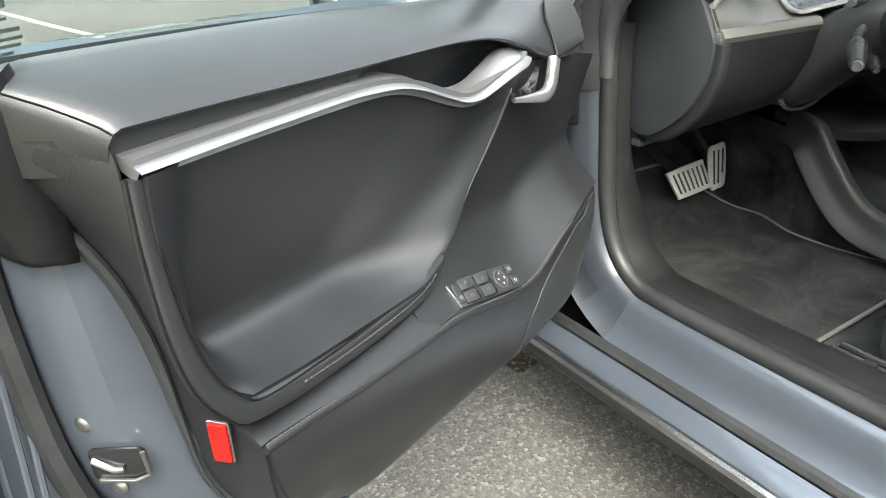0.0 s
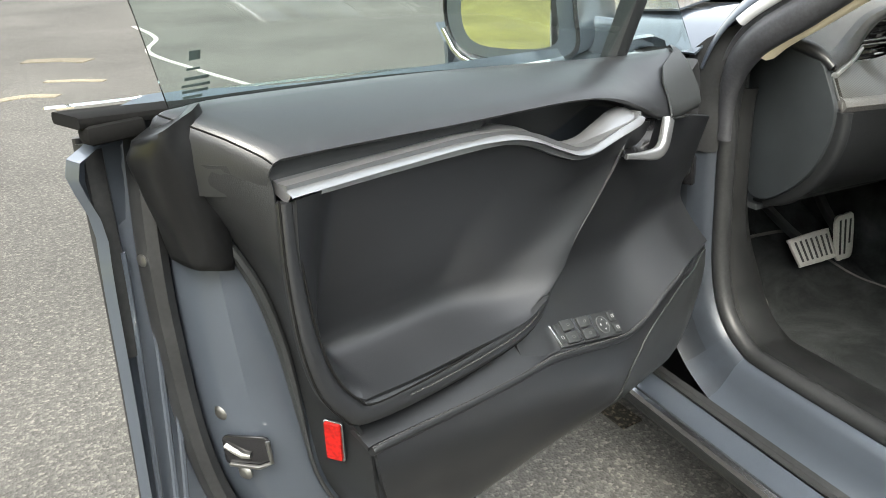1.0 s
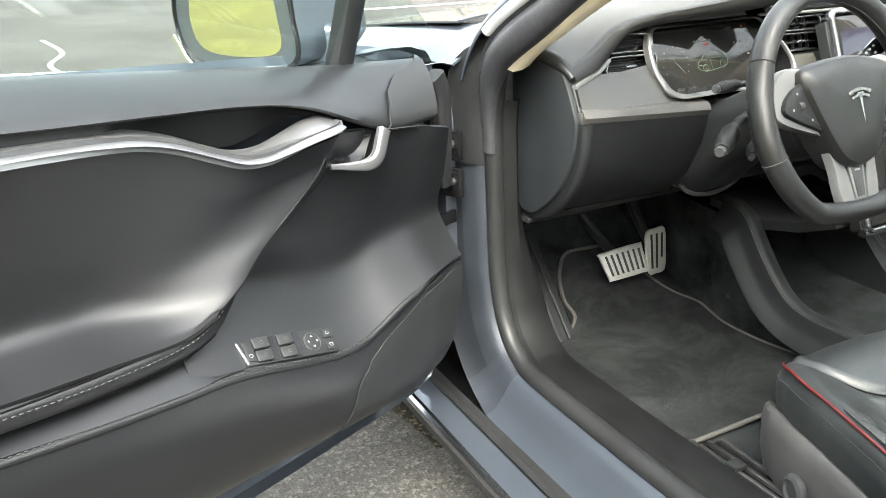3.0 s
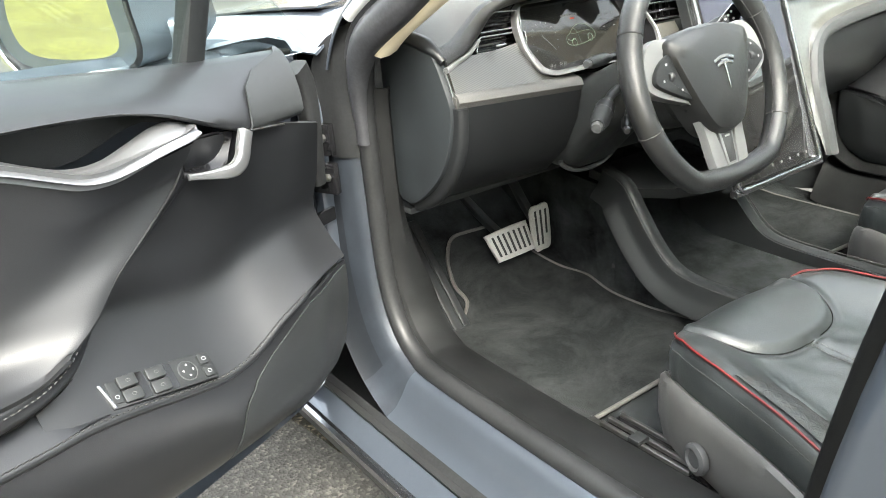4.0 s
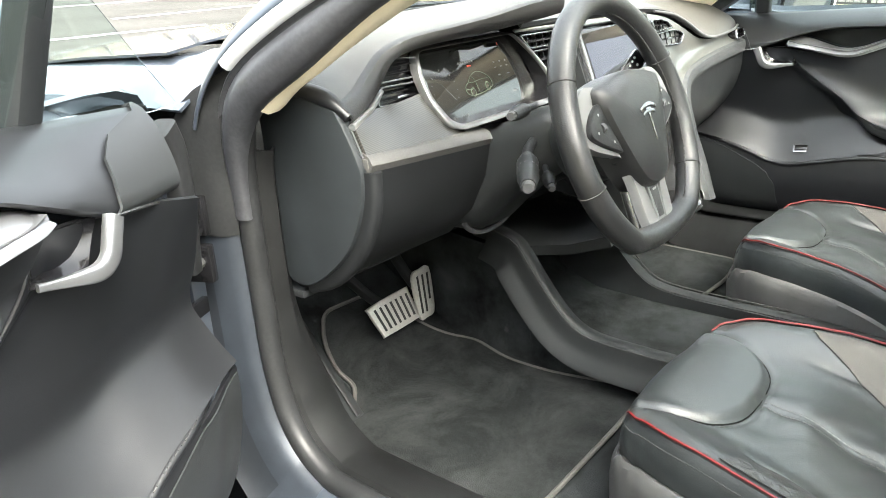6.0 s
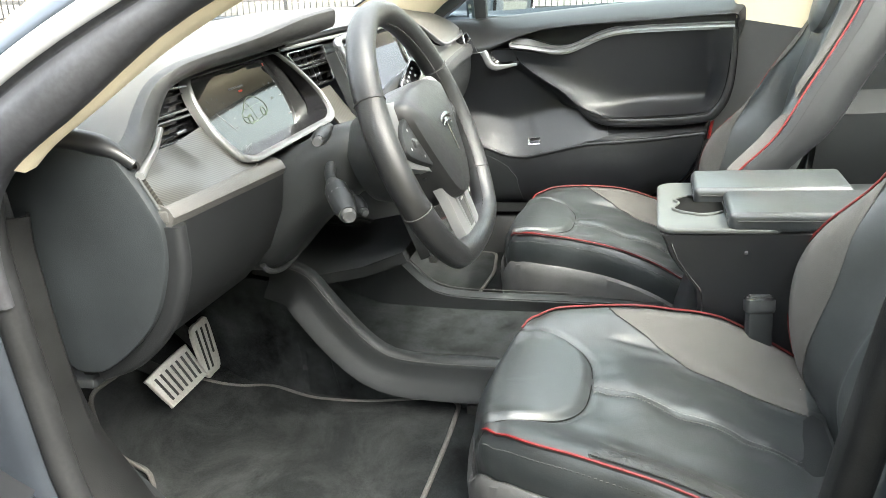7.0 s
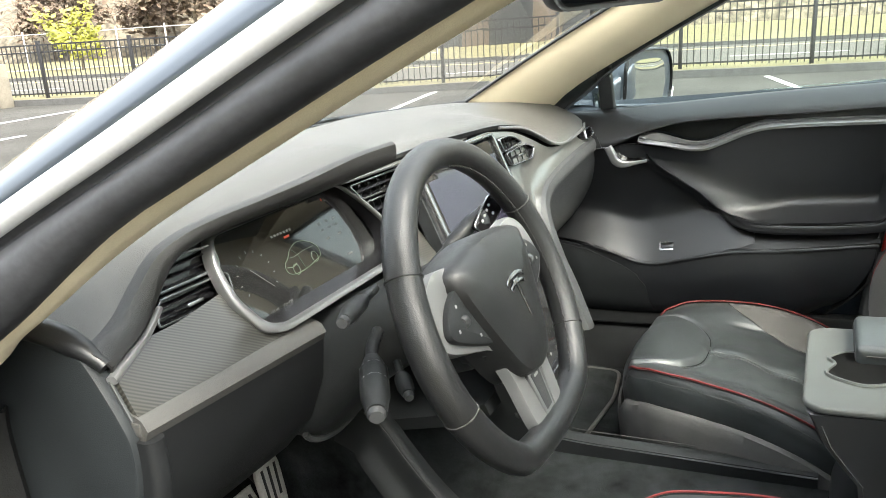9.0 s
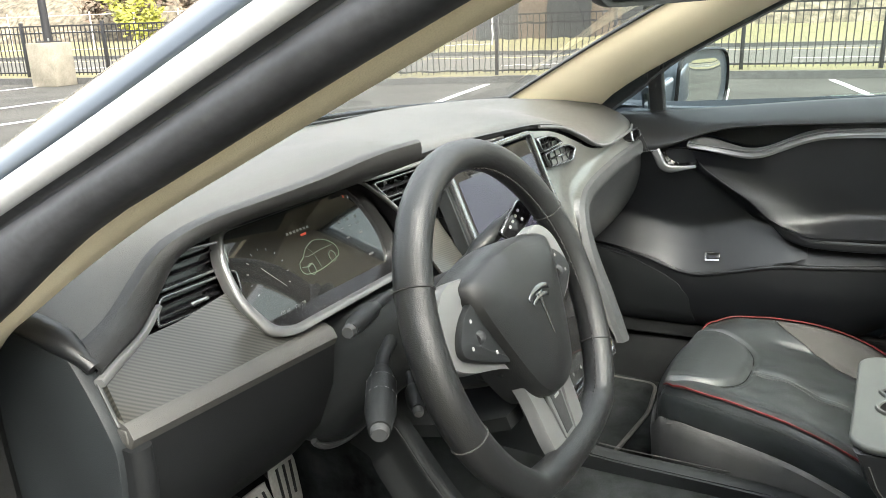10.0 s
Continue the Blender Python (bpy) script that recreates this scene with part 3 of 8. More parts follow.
def hedge(p, size, seed, n=2600, mat=None, label="rounded green hedge on the grass bank"):
    """Clipped shrub: a dense uneven mound of small leaves over a woody core."""
    rnd = random.Random(seed)
    t = thing("shrub", label, "shrub", ENV @ Matrix.Translation(p), group="hedges")
    core = bmesh.new()
    bmesh.ops.create_icosphere(core, subdivisions=3, radius=1)
    for v in core.verts:
        k = 0.86 + 0.14 * noise.noise(v.co * 2.5 + V((seed, 0, 0)))
        v.co = V((v.co.x * size[0] * k, v.co.y * size[1] * k, max(v.co.z, -0.5) * size[2] * k + size[2] * 0.5))
    part("branches", core, TWIG, t)
    c = bmesh.new()
    for i in range(n):
        d = V([rnd.gauss(0, 1) for _ in range(3)]).normalized()
        k = (0.92 + 0.16 * noise.noise(d * 2.5 + V((seed, 0, 0)))) * rnd.uniform(0.88, 1.06)
        q = V((d.x * size[0] * k, d.y * size[1] * k, max(d.z, -0.5) * size[2] * k + size[2] * 0.5))
        s = 0.07 * rnd.uniform(0.6, 1.5)
        a = V([rnd.gauss(0, 1) for _ in range(3)]).normalized()
        e = a.orthogonal().normalized()
        c.faces.new([c.verts.new(q + a * s * x + e * s * y) for x, y in ((-1, 0), (0, -0.6), (1, 0), (0, 0.6))])
    part("leaves", c, mat or LEAF, t, kind="stuff", smooth=0)
    return t


# ---- behind the camera, seen in the door mirrors: a grass bank with hedges and a low building ----
def bank():
    rows = []
    for i in range(14):
        d = i / 13
        rows.append([V((-30 + j * 2.5, -6.5 - 9 * d, 0.05 + 1.5 * step(0, 1, d) + 0.06 * noise.noise(V((j * 0.9, i * 0.8, 0))))) for j in range(25)])
    return sheet(rows)


BANK = Matrix.Rotation(radians(-80), 4, "Z") @ Matrix.Translation((0, 2.2, 0))
setting("grass_bank", bank(), GRASS, "sloping bank of bright spring grass", "grass").matrix_world = ENV @ BANK
strip_b = sheet([[V((-30 + j * 2.5, -15.2, 1.57)) for j in range(25)], [V((-30 + j * 2.5, -18.5, 1.75)) for j in range(25)]])
setting("mulch_bed", strip_b, MULCH, "brown mulch bed at the top of the bank", "planting bed").matrix_world = ENV @ BANK
for i, x in enumerate((-13.0, -10.3, -7.4, -4.9, -2.3, 0.6, 3.4, 6.3)):
    hedge(BANK @ V((x, -16.3 - 0.4 * (i % 3), 1.55)), (1.25 + 0.15 * (i % 2), 1.1, 1.0), 10 + i)


def low_building():
    t = thing("office_building", "low white building with dark windows behind the hedges", "building", ENV @ BANK @ Matrix.Translation((-2, -27, 1.6)))
    part("wall", box((44, 8, 6.5), Matrix.Translation((0, 0, 3.25)), 0.02), WALL_WHITE, t)
    part("roof", box((45, 9, 0.4), Matrix.Translation((0, 0, 6.7)), 0.05), WALL_BROWN, t)
    for i in range(12):
        w = part("window", box((2.2, 0.1, 1.9), Matrix.Translation((-20 + i * 3.6, 4.03, 2.3)), 0.01), GLOSS_BLACK, t)
        part("sill", box((2.4, 0.25, 0.08), Matrix.Translation((-20 + i * 3.6, 4.1, 1.28)), 0.01), CONCRETE, w)


low_building()
for i, (x, y) in enumerate(((-18, -20), (-9, -21), (9, -20.5), (17, -21))):
    twig_tree(BANK @ V((x, y, 1.6)), 8, LEAF, 2.6, 1500, 40 + i, BARK, 0.2, "leafy tree behind the hedges")

# ---- far side of the road ----
WOODS = material("leafless_wood", (0.115, 0.098, 0.072), 0.95, grain=0.6, grain_size=1.6, bump=1.0, stain=0.5, stain_size=0.3)


def wooded_slope():
    rows = []
    for i in range(9):
        f = i / 8
        rows.append([lot(-250 + j * 10, 62 + 34 * f + 2 * noise.noise(V((j * 0.7, i, 3))), 0.1 + 15 * f ** 0.6 + 1.6 * f * noise.noise(V((j * 0.9, i * 0.6, 0)))) for j in range(56)])
    return sheet(rows)


setting("wooded_slope", wooded_slope(), WOODS, "brown leafless wood on a far slope", "hillside", 60)
twig_tree(lot(31, 22), 3.2, LEAF_YELLOW, 1.5, 900, 3, BARK, 0.16, "small yellow-green tree beyond the road")
twig_tree(lot(24.0, 26), 2.0, LEAF, 1.0, 700, 4, BARK, 0.14, "small green shrub beyond the road", "shrub")
for i in range(9):
    twig_tree(lot(30 + i * 4.2, 55 + 3 * (i % 3)), 9 + (i % 4), TWIG, 3.6, 1300, 70 + i, BARK, 0.35, "bare brown tree of the far wood")


def far_yard():
    t = thing("warehouse", "plain brown warehouse beyond the road", "building", ENV @ Matrix.Translation(lot(14, 44)) @ Matrix.Rotation(math.atan2(ALONG.y, ALONG.x), 4, "Z"))
    part("wall", box((20, 10, 11), Matrix.Translation((-4, 0, 5.5)), 0.05), WALL_BROWN, t)
    part("roof", box((20.4, 10.4, 0.3), Matrix.Translation((-4, 0, 11.1)), 0.05), GREY_PLASTIC, t)
    for i in range(3):
        part("roll_door", box((3, 0.1, 4), Matrix.Translation((-9 + i * 5, 5.02, 2.0))), GREY_PLASTIC, t)
    rnd = random.Random(5)
    for i in range(5):
        s = thing("pallet_stack", "stack of wrapped pallets in the far yard", "pallets", ENV @ Matrix.Translation(lot(19.0 + i * 1.7, 30 + rnd.uniform(-1, 1), 0.1)), group="stacks in the yard")
        hgt = rnd.uniform(1.0, 1.6)
        part("load", box((1.2, 1.2, hgt), Matrix.Translation((0, 0, 0.15 + hgt / 2)), 0.04), (STACK, STACK_YELLOW)[i % 2], s)
        part("pallet", box((1.25, 1.25, 0.14), Matrix.Translation((0, 0, 0.07)), 0.01), TWIG, s)
    for i in range(4):
        s = thing("steel_rack", "orange storage frame in the far yard", "rack", ENV @ Matrix.Translation(lot(22.5 + i * 1.4, 33, 0.1)), group="racks in the yard")
        for x in (-0.6, 0.6):
            for y in (-0.5, 0.5):
                part("upright", box((0.1, 0.1, 4.6), Matrix.Translation((x, y, 2.3))), ORANGE, s, smooth=0)
        for z in (0.9, 1.8, 2.7, 3.6, 4.5):
            part("beam", box((1.3, 1.1, 0.1), Matrix.Translation((0, 0, z))), ORANGE, s, smooth=0)


far_yard()


def mesh_fence():
    t = thing("chain_link_fence", "grey chain link fence along the far yard", "fence", ENV)
    for i in range(16):
        part("post", lathe([(0.04, 0), (0.04, 2.2), (0.02, 2.23)], 8, Matrix.Translation(lot(12 + i * 3, 24, 0.1))), STACK, t)
    for z in (0.2, 1.2, 2.15):
        part("rail", tube([lot(12, 24, z), lot(57, 24, z)], 0.025, 6), STACK, t)


mesh_fence()
# ---- the car's shell ----
def seq(a, b, n):
    return [a + (b - a) * i / (n - 1) for i in range(n)]


car = thing("car", "blue-grey metallic saloon car with its driver door open", "car")


def aperture(side=-1):
    """Line of the front door opening, from the rear of the sill round the front and up the screen pillar to the roof."""
    pts = [(0.765, -1.30, 0.40), (0.765, -0.9, 0.375), (0.765, -0.4, 0.368), (0.763, 0.0, 0.367), (0.76, 0.085, 0.378), (0.757, 0.14, 0.425), (0.757, 0.165, 0.51),
           (0.757, 0.17, 0.62), (0.757, 0.172, 0.74), (0.757, 0.165, 0.83), (0.752, 0.12, 0.905), (0.735, 0.03, 0.965), (0.70, -0.12, 1.035),
           (0.665, -0.30, 1.115), (0.63, -0.5, 1.195), (0.605, -0.7, 1.255), (0.59, -0.95, 1.30)]
    return spline([(side * x, y, z) for x, y, z in pts], 5)


def outward(path, i):
    """Unit vector in the opening's plane away from its middle, at step i of the path."""
    a, b = path[max(i - 1, 0)], path[min(i + 1, len(path) - 1)]
    t = (b - a).normalized()
    n = V((0, t.z, -t.y)).normalized()
    return n


def band(path, offsets, i0=0, i1=None):
    """Skin whose rows follow the opening; offsets of (outward, lateral)."""
    i1 = i1 or len(path)
    rows = []
    for o, x in offsets:
        rows.append([path[i] + outward(path, i) * (o(i) if callable(o) else o) + V((x, 0, 0)) for i in range(i0, i1)])
    return rows


def shell_side(side):
    path = aperture(side)
    s = side
    nA = 28                                     # where the upright ends and the screen pillar begins
    # the outward vector of the path points down along the sill, forward along the upright, up along the pillar
    part("weather_seal", sweep(path[:50], oval(0.015, 0.017, 12), (1, 0, 0), scale=lambda f: 1 - 0.5 * step(0.9, 1.0, f)), RUBBER, car, "black rubber door seal")
    for i0, i1 in ((0, 35), (34, 46)):
        wide = [1 - 0.62 * step(26, 36, i) for i in range(i0, i1)]
        inner = [[path[i] + outward(path, i) * o + V((-s * (a + b * wide[i - i0]), 0, 0)) for i in range(i0, i1)] for o, a, b in ((0.004, 0.006, 0), (-0.012, 0.02, 0), (-0.016, 0.02, 0.03), (-0.004, 0.02, 0.065))]
        part("inner_trim_lip", sheet(inner, 0.004), TRIM_PLASTIC, car, "scuffed black plastic lip inside the seal")
    if s < 0:                                   # soft cover over the top of the upright
        cover = []
        for f, x in ((0.07, 0.012), (0.25, 0.028), (0.55, 0.036), (0.85, 0.042), (1.0, 0.050)):
            cover.append([path[i] + outward(path, i) * (f * (0.072 - 0.040 * step(46, 52, i))) + V((s * (x + 0.005) * (1 - 0.90 * step(46, 52, i)) + s * 0.003 * noise.noise(V((i * 0.5, f * 4, 2))), 0, 0)) for i in range(39, 53)])
        part("pillar_cover", sheet(cover, 0.004), RUBBER, car, "soft black rubber cover over the pillar foot", smooth=70)
    paint = band(path, [(0.006, s * 0.008), (0.012, s * 0.022), (0.022, s * 0.030), (0.05, s * 0.040), (0.075, s * 0.052), (0.088, s * 0.07)], 0, nA + 18)
    part("sill", sheet([r[:19] for r in paint], 0.004), PAINT, car, "glossy blue-grey painted sill")
    # the upright carries painted shade, deepest in the unlit rows behind the hinges
    part("door_jamb", sheet([r[18:23] for r in paint], 0.004), SHADED_JAMB_PAINT, car, "dull blue-grey foot of the door jamb, paint darkened for shade")
    part("door_jamb", sheet([r[22:] for r in paint[:4]], 0.004), SHADED_JAMB_PAINT, car, "dull blue-grey door jamb, paint darkened for shade")
    part("shaded_jamb", sheet([r[22:] for r in paint[3:]], 0.004), SHADED_HINGE_PAINT, car, "door jamb behind the hinges, paint darkened further for shade")


for side in (-1, 1):
    shell_side(side)


def along_y(section, y0, y1, n=14, lean=0.0):
    """Skin of a section in x and z drawn along the car."""
    return [[V((x + lean * (y0 + (y1 - y0) * j / n), y0 + (y1 - y0) * j / n, z)) for j in range(n + 1)] for x, z in section]


# stepped sill of the driver's side, from the jamb's foot out to the bright rocker strip
part("sill_step", sheet(along_y([(-0.832, 0.285), (-0.845, 0.278), (-0.85, 0.288), (-0.862, 0.288)], -1.3, 0.36), 0.003), RUBBER, car, "black rubber seal on the sill step")
part("sill_ledge", sheet(along_y([(-0.862, 0.282), (-0.885, 0.272), (-0.897, 0.262)], -1.3, 0.36), 0.003), PAINT, car)
part("rocker_strip", sheet(along_y([(-0.897, 0.264), (-0.905, 0.266), (-0.911, 0.262), (-0.912, 0.252)], -1.3, 0.5), 0.002), SILVER, car, "bright metal rocker strip")
part("rocker_panel", sheet(along_y([(-0.912, 0.252), (-0.911, 0.236), (-0.895, 0.212), (-0.84, 0.185), (-0.6, 0.165)], -1.3, 0.6), 0.004), PLASTIC, car, "black rocker panel under the sill")
part("floor_pan", box((1.7, 3.2, 0.06), Matrix.Translation((0.0, -0.5, 0.19)), 0.01), PLASTIC, car)

# jamb ahead of the hinges, fender and bonnet edge
part("hinge_pillar", box((0.07, 0.06, 0.48), Matrix.Translation((-0.79, 0.262, 0.60)), 0.015), PAINT, car)


def fender():
    rows = []
    for y, dx in ((0.28, 0.0), (0.5, 0.015), (0.75, 0.01), (1.0, -0.02), (1.3, -0.10)):
        top = 0.93 - 0.02 * (y - 0.28) - 0.03 * (y - 0.28) ** 2
        rows.append([V((-0.55, y, top + 0.01)), V((-0.70, y, top + 0.005)), V((-0.78 - dx, y, top - 0.025)), V((-0.86 - dx, y, top - 0.10)), V((-0.90 - dx, y, 0.66)),
                     V((-0.91 - dx, y, 0.5)), V((-0.90 - dx, y, 0.3))])
    return sheet([spline(r, 4) for r in rows], 0.004)


part("fender", fender(), PAINT, car, "blue-grey front fender")
part("fender_corner", sheet([[V((x, y, z)) for x, z in ((-0.58, 0.945), (-0.68, 0.942), (-0.76, 0.922), (-0.815, 0.885))] for y, z in ((0.20, 0), (0.24, 0), (0.31, 0))], 0.004), PAINT, car)


def bonnet():
    rows = []
    for y in (0.36, 0.6, 0.9, 1.15, 1.42):
        z = 0.945 - 0.03 * (y - 0.36) - 0.05 * (y - 0.36) ** 2
        rows.append([V((x, y + 0.16 * (1 - (x / 0.72) ** 2), z + 0.03 * (1 - (x / 0.72) ** 2))) for x in [-0.72 + 1.44 * i / 16 for i in range(17)]])
    return sheet(rows, 0.004)


part("bonnet", bonnet(), PAINT, car, "blue-grey bonnet")
part("front_bumper", sheet([[V((x, 1.78 - 0.48 * (x / 0.80) ** 2, z)) for x in seq(-0.80, 0.80, 13)] for z in (0.82, 0.7, 0.55, 0.4, 0.25)], 0.01), PAINT, car, "blue-grey front bumper")
part("bonnet_nose", sheet([[V((x, 1.36 + 0.2 * (1 - (x / 0.8) ** 2) + (1.78 - 0.48 * (x / 0.80) ** 2 - 1.36 - 0.2 * (1 - (x / 0.8) ** 2)) * f, 0.87 - 0.05 * f)) for x in seq(-0.80, 0.80, 13)] for f in (0, 0.5, 1)], 0.008), PAINT, car)
fen = part("fender", fender(), PAINT, car)
fen.scale = (-1, 1, 1)


def pillar_piece(side, name, offsets, mat, label="", i0=46, thick=0.003):
    path = aperture(side)
    part(name, sheet(band(path, [(o, side * x) for o, x in offsets], i0), thick), mat, car, label, smooth=70)


PILLAR = aperture(-1)


def droop(o, k=1.0):
    """Offset that sinks towards the pillar's foot, where the rubber widens over the jamb."""
    return lambda i: o - 0.020 * k * step(-0.09, 0.06, PILLAR[i].y)


for side in (-1, 1):
    path, rows = aperture(side), []
    for o, x, k in ((0.026, 0.042, 0), (0.021, 0.033, 0), (0.0155, 0.033, 0), (0.0115, 0.042, 0), (0.005, 0.049, 0.3), (-0.002, 0.048, 0.6), (-0.0075, 0.041, 1), (-0.0095, 0.030, 1), (-0.007, 0.012, 0.9)):
        row = []
        for i in range(40, len(path)):                    # tapers into the door seal below the pillar's foot
            g = 0.34 + 0.66 * step(41, 53, i)
            row.append(path[i] + outward(path, i) * ((o - 0.020 * k * step(-0.09, 0.06, path[i].y) * g) * (0.6 + 0.4 * g)) + V((side * x * g, 0, 0)))
        rows.append(row)
    part("pillar_rubber", sheet(rows, 0.003), PILLAR_RUBBER, car, "black rubber along the screen pillar", smooth=70)
    pillar_piece(side, "pillar_strip", [(0.0225, 0.042), (0.0235, 0.0475), (0.030, 0.0515), (0.037, 0.051), (0.040, 0.046)], BRIGHT_STRIP, "bright metal strip along the screen pillar", 51)
    pillar_piece(side, "pillar_skin", [(0.039, 0.0455), (0.042, 0.047), (0.052, 0.041), (0.066, 0.024), (0.078, 0.002), (0.085, -0.022), (0.083, -0.05)], PAINT, "painted screen pillar")
pillar_piece(-1, "pillar_trim", [(droop(-0.004, 0.8), 0.026), (droop(-0.013, 0.9), 0.012), (droop(-0.0150, 0.7), -0.004), (droop(-0.0125, 0.5), -0.020), (0.002, -0.040), (0.025, -0.058), (0.055, -0.064), (0.088, -0.056)], CREAM, "cream fabric trim of the screen pillar", 50)

roof_rows = []
for y in (-0.62, -0.8, -1.1, -1.5, -1.9, -2.2):
    e = 0.60
    zc = 1.30 + 0.05 * (1 - ((y + 1.4) / 0.9) ** 2)
    roof_rows.append([V((x, y, zc + 0.06 * (1 - (x / 0.62) ** 2))) for x in [-0.62 + 1.24 * i / 12 for i in range(13)]])
for lo, hi in ((0, 2), (10, 12)):
    part("headliner", sheet([[p - V((0, 0, 0.02)) for p in r[lo:hi + 1]] for r in roof_rows], 0.01), CREAM, car, "cream fabric headliner")
    part("roof_rail", sheet([r[lo:hi + 1] for r in roof_rows], 0.01), PAINT, car, "painted roof rail")
part("headliner", sheet([[p - V((0, 0, 0.02)) for p in r[2:11]] for r in roof_rows[:2]], 0.01), CREAM, car)
rp = part("roof_pane", sheet([r[2:11] for r in roof_rows], 0.005), ROOF_GLASS, car, "tinted glass roof panel")
rp.visible_shadow = False


def screen_glass():
    rows = []
    for k in range(9):
        f = k / 8
        w = 0.68 - 0.10 * f
        rows.append([V((x * w, 0.24 - 0.88 * f + 0.30 * (1 - x * x) * (1 - 0.8 * f), 0.95 + 0.36 * f + 0.03 * math.sin(math.pi * f) + 0.05 * f * (1 - x * x))) for x in [-1 + 2 * i / 16 for i in range(17)]])
    return rows


ws = part("windscreen", sheet(screen_glass(), 0.004), CLEAR, car, "clear windscreen")
ws.visible_shadow = False


def screen_at(f, x):
    """Point under the windscreen: f from its foot to its head, x across from -1 to 1."""
    return V((x * (0.68 - 0.10 * f), 0.24 - 0.88 * f + 0.30 * (1 - x * x) * (1 - 0.8 * f), 0.945 + 0.36 * f + 0.03 * math.sin(math.pi * f) + 0.05 * f * (1 - x * x)))


def far_pillar_trim():
    """Cream lining of the passenger's screen pillar, from the glass round to the door opening."""
    path = aperture(1)[50:]
    n, rows = 24, []
    edge = resample(path, n)
    for k in range(9):
        g = k / 8
        row = []
        for i in range(n):
            a = screen_at(0.86 * i / (n - 1), 0.895)
            b = edge[i] + V((0.014, 0.004, 0.004))
            row.append(a.lerp(b, g) + V((-0.028, -0.022, -0.004)) * math.sin(math.pi * g) ** 0.8)
        rows.append(row)
    return rows


trim_rows = far_pillar_trim()
part("pillar_trim", sheet(trim_rows, 0.004), CREAM, car, "cream fabric trim of the screen pillar", smooth=70)
cap_c, cap_u, cap_v = trim_rows[3][2], (trim_rows[3][3] - trim_rows[3][1]).normalized(), (trim_rows[4][2] - trim_rows[2][2]).normalized()
cap_n = cap_u.cross(cap_v).normalized()
cap_n = cap_n if cap_n.x < 0 else -cap_n
part("sensor_cover", loft([[cap_c + cap_n * h + (cap_u * (0.040 * math.cos(a)) + cap_v * (0.024 * math.sin(a))) * k for a in seq(0, 2 * math.pi * 23 / 24, 24)] for k, h in ((1.0, -0.006), (1.0, 0.0008), (0.96, 0.0022), (0.6, 0.0030), (0.1, 0.0032))]), CREAM, car, "oval cream cover on the pillar trim")
part("screen_border", sweep([screen_at(f, 0.89) + V((-0.004, 0, -0.002)) for f in seq(0.0, 0.95, 20)], rrect(0.014, 0.005, 0.002, 2), (-0.3, -0.5, 0.8)), RUBBER, car, "black border along the windscreen")
part("screen_border", sweep([screen_at(0.012, x) + V((0, -0.010, 0.004)) for x in seq(-0.93, 0.89, 30)], rrect(0.022, 0.005, 0.002, 2), (0, -0.4, 0.9)), RUBBER, car, "black border along the foot of the windscreen")
rear_rows = [[V((x, -2.2 - 0.75 * f, 1.30 - 0.32 * f)) for x in (-0.6, -0.3, 0, 0.3, 0.6)] for f in (0, 0.5, 1)]
rg = part("rear_window", sheet(rear_rows, 0.004), GLASS, car, "tinted rear window")
rg.visible_shadow = False
part("boot_lid", sheet([[V((x, -2.93, 0.985)), V((x, -3.2, 1.0)), V((x, -3.42 + 0.08 * (x / 0.8) ** 2, 0.97)), V((x, -3.50 + 0.1 * (x / 0.8) ** 2, 0.8)), V((x, -3.52 + 0.1 * (x / 0.8) ** 2, 0.45)), V((x, -3.45, 0.28))] for x in seq(-0.84, 0.84, 9)], 0.01), PAINT, car, "blue-grey boot lid and bumper")
for s in (-1, 1):
    rows = []
    for y in seq(-2.06, -3.45, 12):
        k = step(-2.9, -3.5, y)
        low = 0.27 if abs(y + 2.2) > 0.36 else 0.22 + math.sqrt(max(0.36 ** 2 - (y + 2.2) ** 2, 0))
        rows.append([V((s * (x - 0.10 * k), y, z)) for x, z in ((0.92, low), (0.965, max(0.72, low + 0.01)), (0.955, 0.80), (0.90, 0.92), (0.80, 0.985), (0.62, 1.0 + 0.28 * step(-3.0, -2.1, y)))])
    part("rear_quarter", sheet(rows, 0.006), PAINT, car, "blue-grey rear quarter panel")
    part("tail_lamp", box((0.22, 0.06, 0.10), Matrix.Translation((s * 0.72, -3.44, 0.86)) @ Matrix.Rotation(-s * 0.25, 4, "Z"), 0.02), RED_LENS, car, "red tail lamp")
    for y, hub in ((0.92, 0.378), (-2.2, 0.186)):
        w = part("wheel", lathe([(0.10, -0.11), (0.24, -0.11), (0.255, -0.10), (0.255, 0.10), (0.24, 0.11), (0.22, 0.09), (0.10, 0.075), (0.02, 0.085)], 36, Matrix.Translation((s * 0.80, y, hub)) @ Matrix.Rotation(s * math.pi / 2, 4, "Y")), SILVER, car, "silver alloy wheel")
        part("tyre", lathe([(0.255, -0.10), (0.27, -0.12), (0.32, -0.125), (0.343, -0.10), (0.346, 0.0), (0.343, 0.10), (0.32, 0.125), (0.27, 0.12), (0.255, 0.10)], 40, Matrix.Translation((s * 0.80, y, hub)) @ Matrix.Rotation(s * math.pi / 2, 4, "Y")), RUBBER, w, "black tyre")
        for k in range(5):
            a = k * 2 * math.pi / 5
            part("spoke_gap", box((0.006, 0.07, 0.10), Matrix.Translation((s * 0.894, y, hub)) @ Matrix.Rotation(a, 4, "X") @ Matrix.Translation((0, 0, 0.16)), 0.002), GLOSS_BLACK, w)


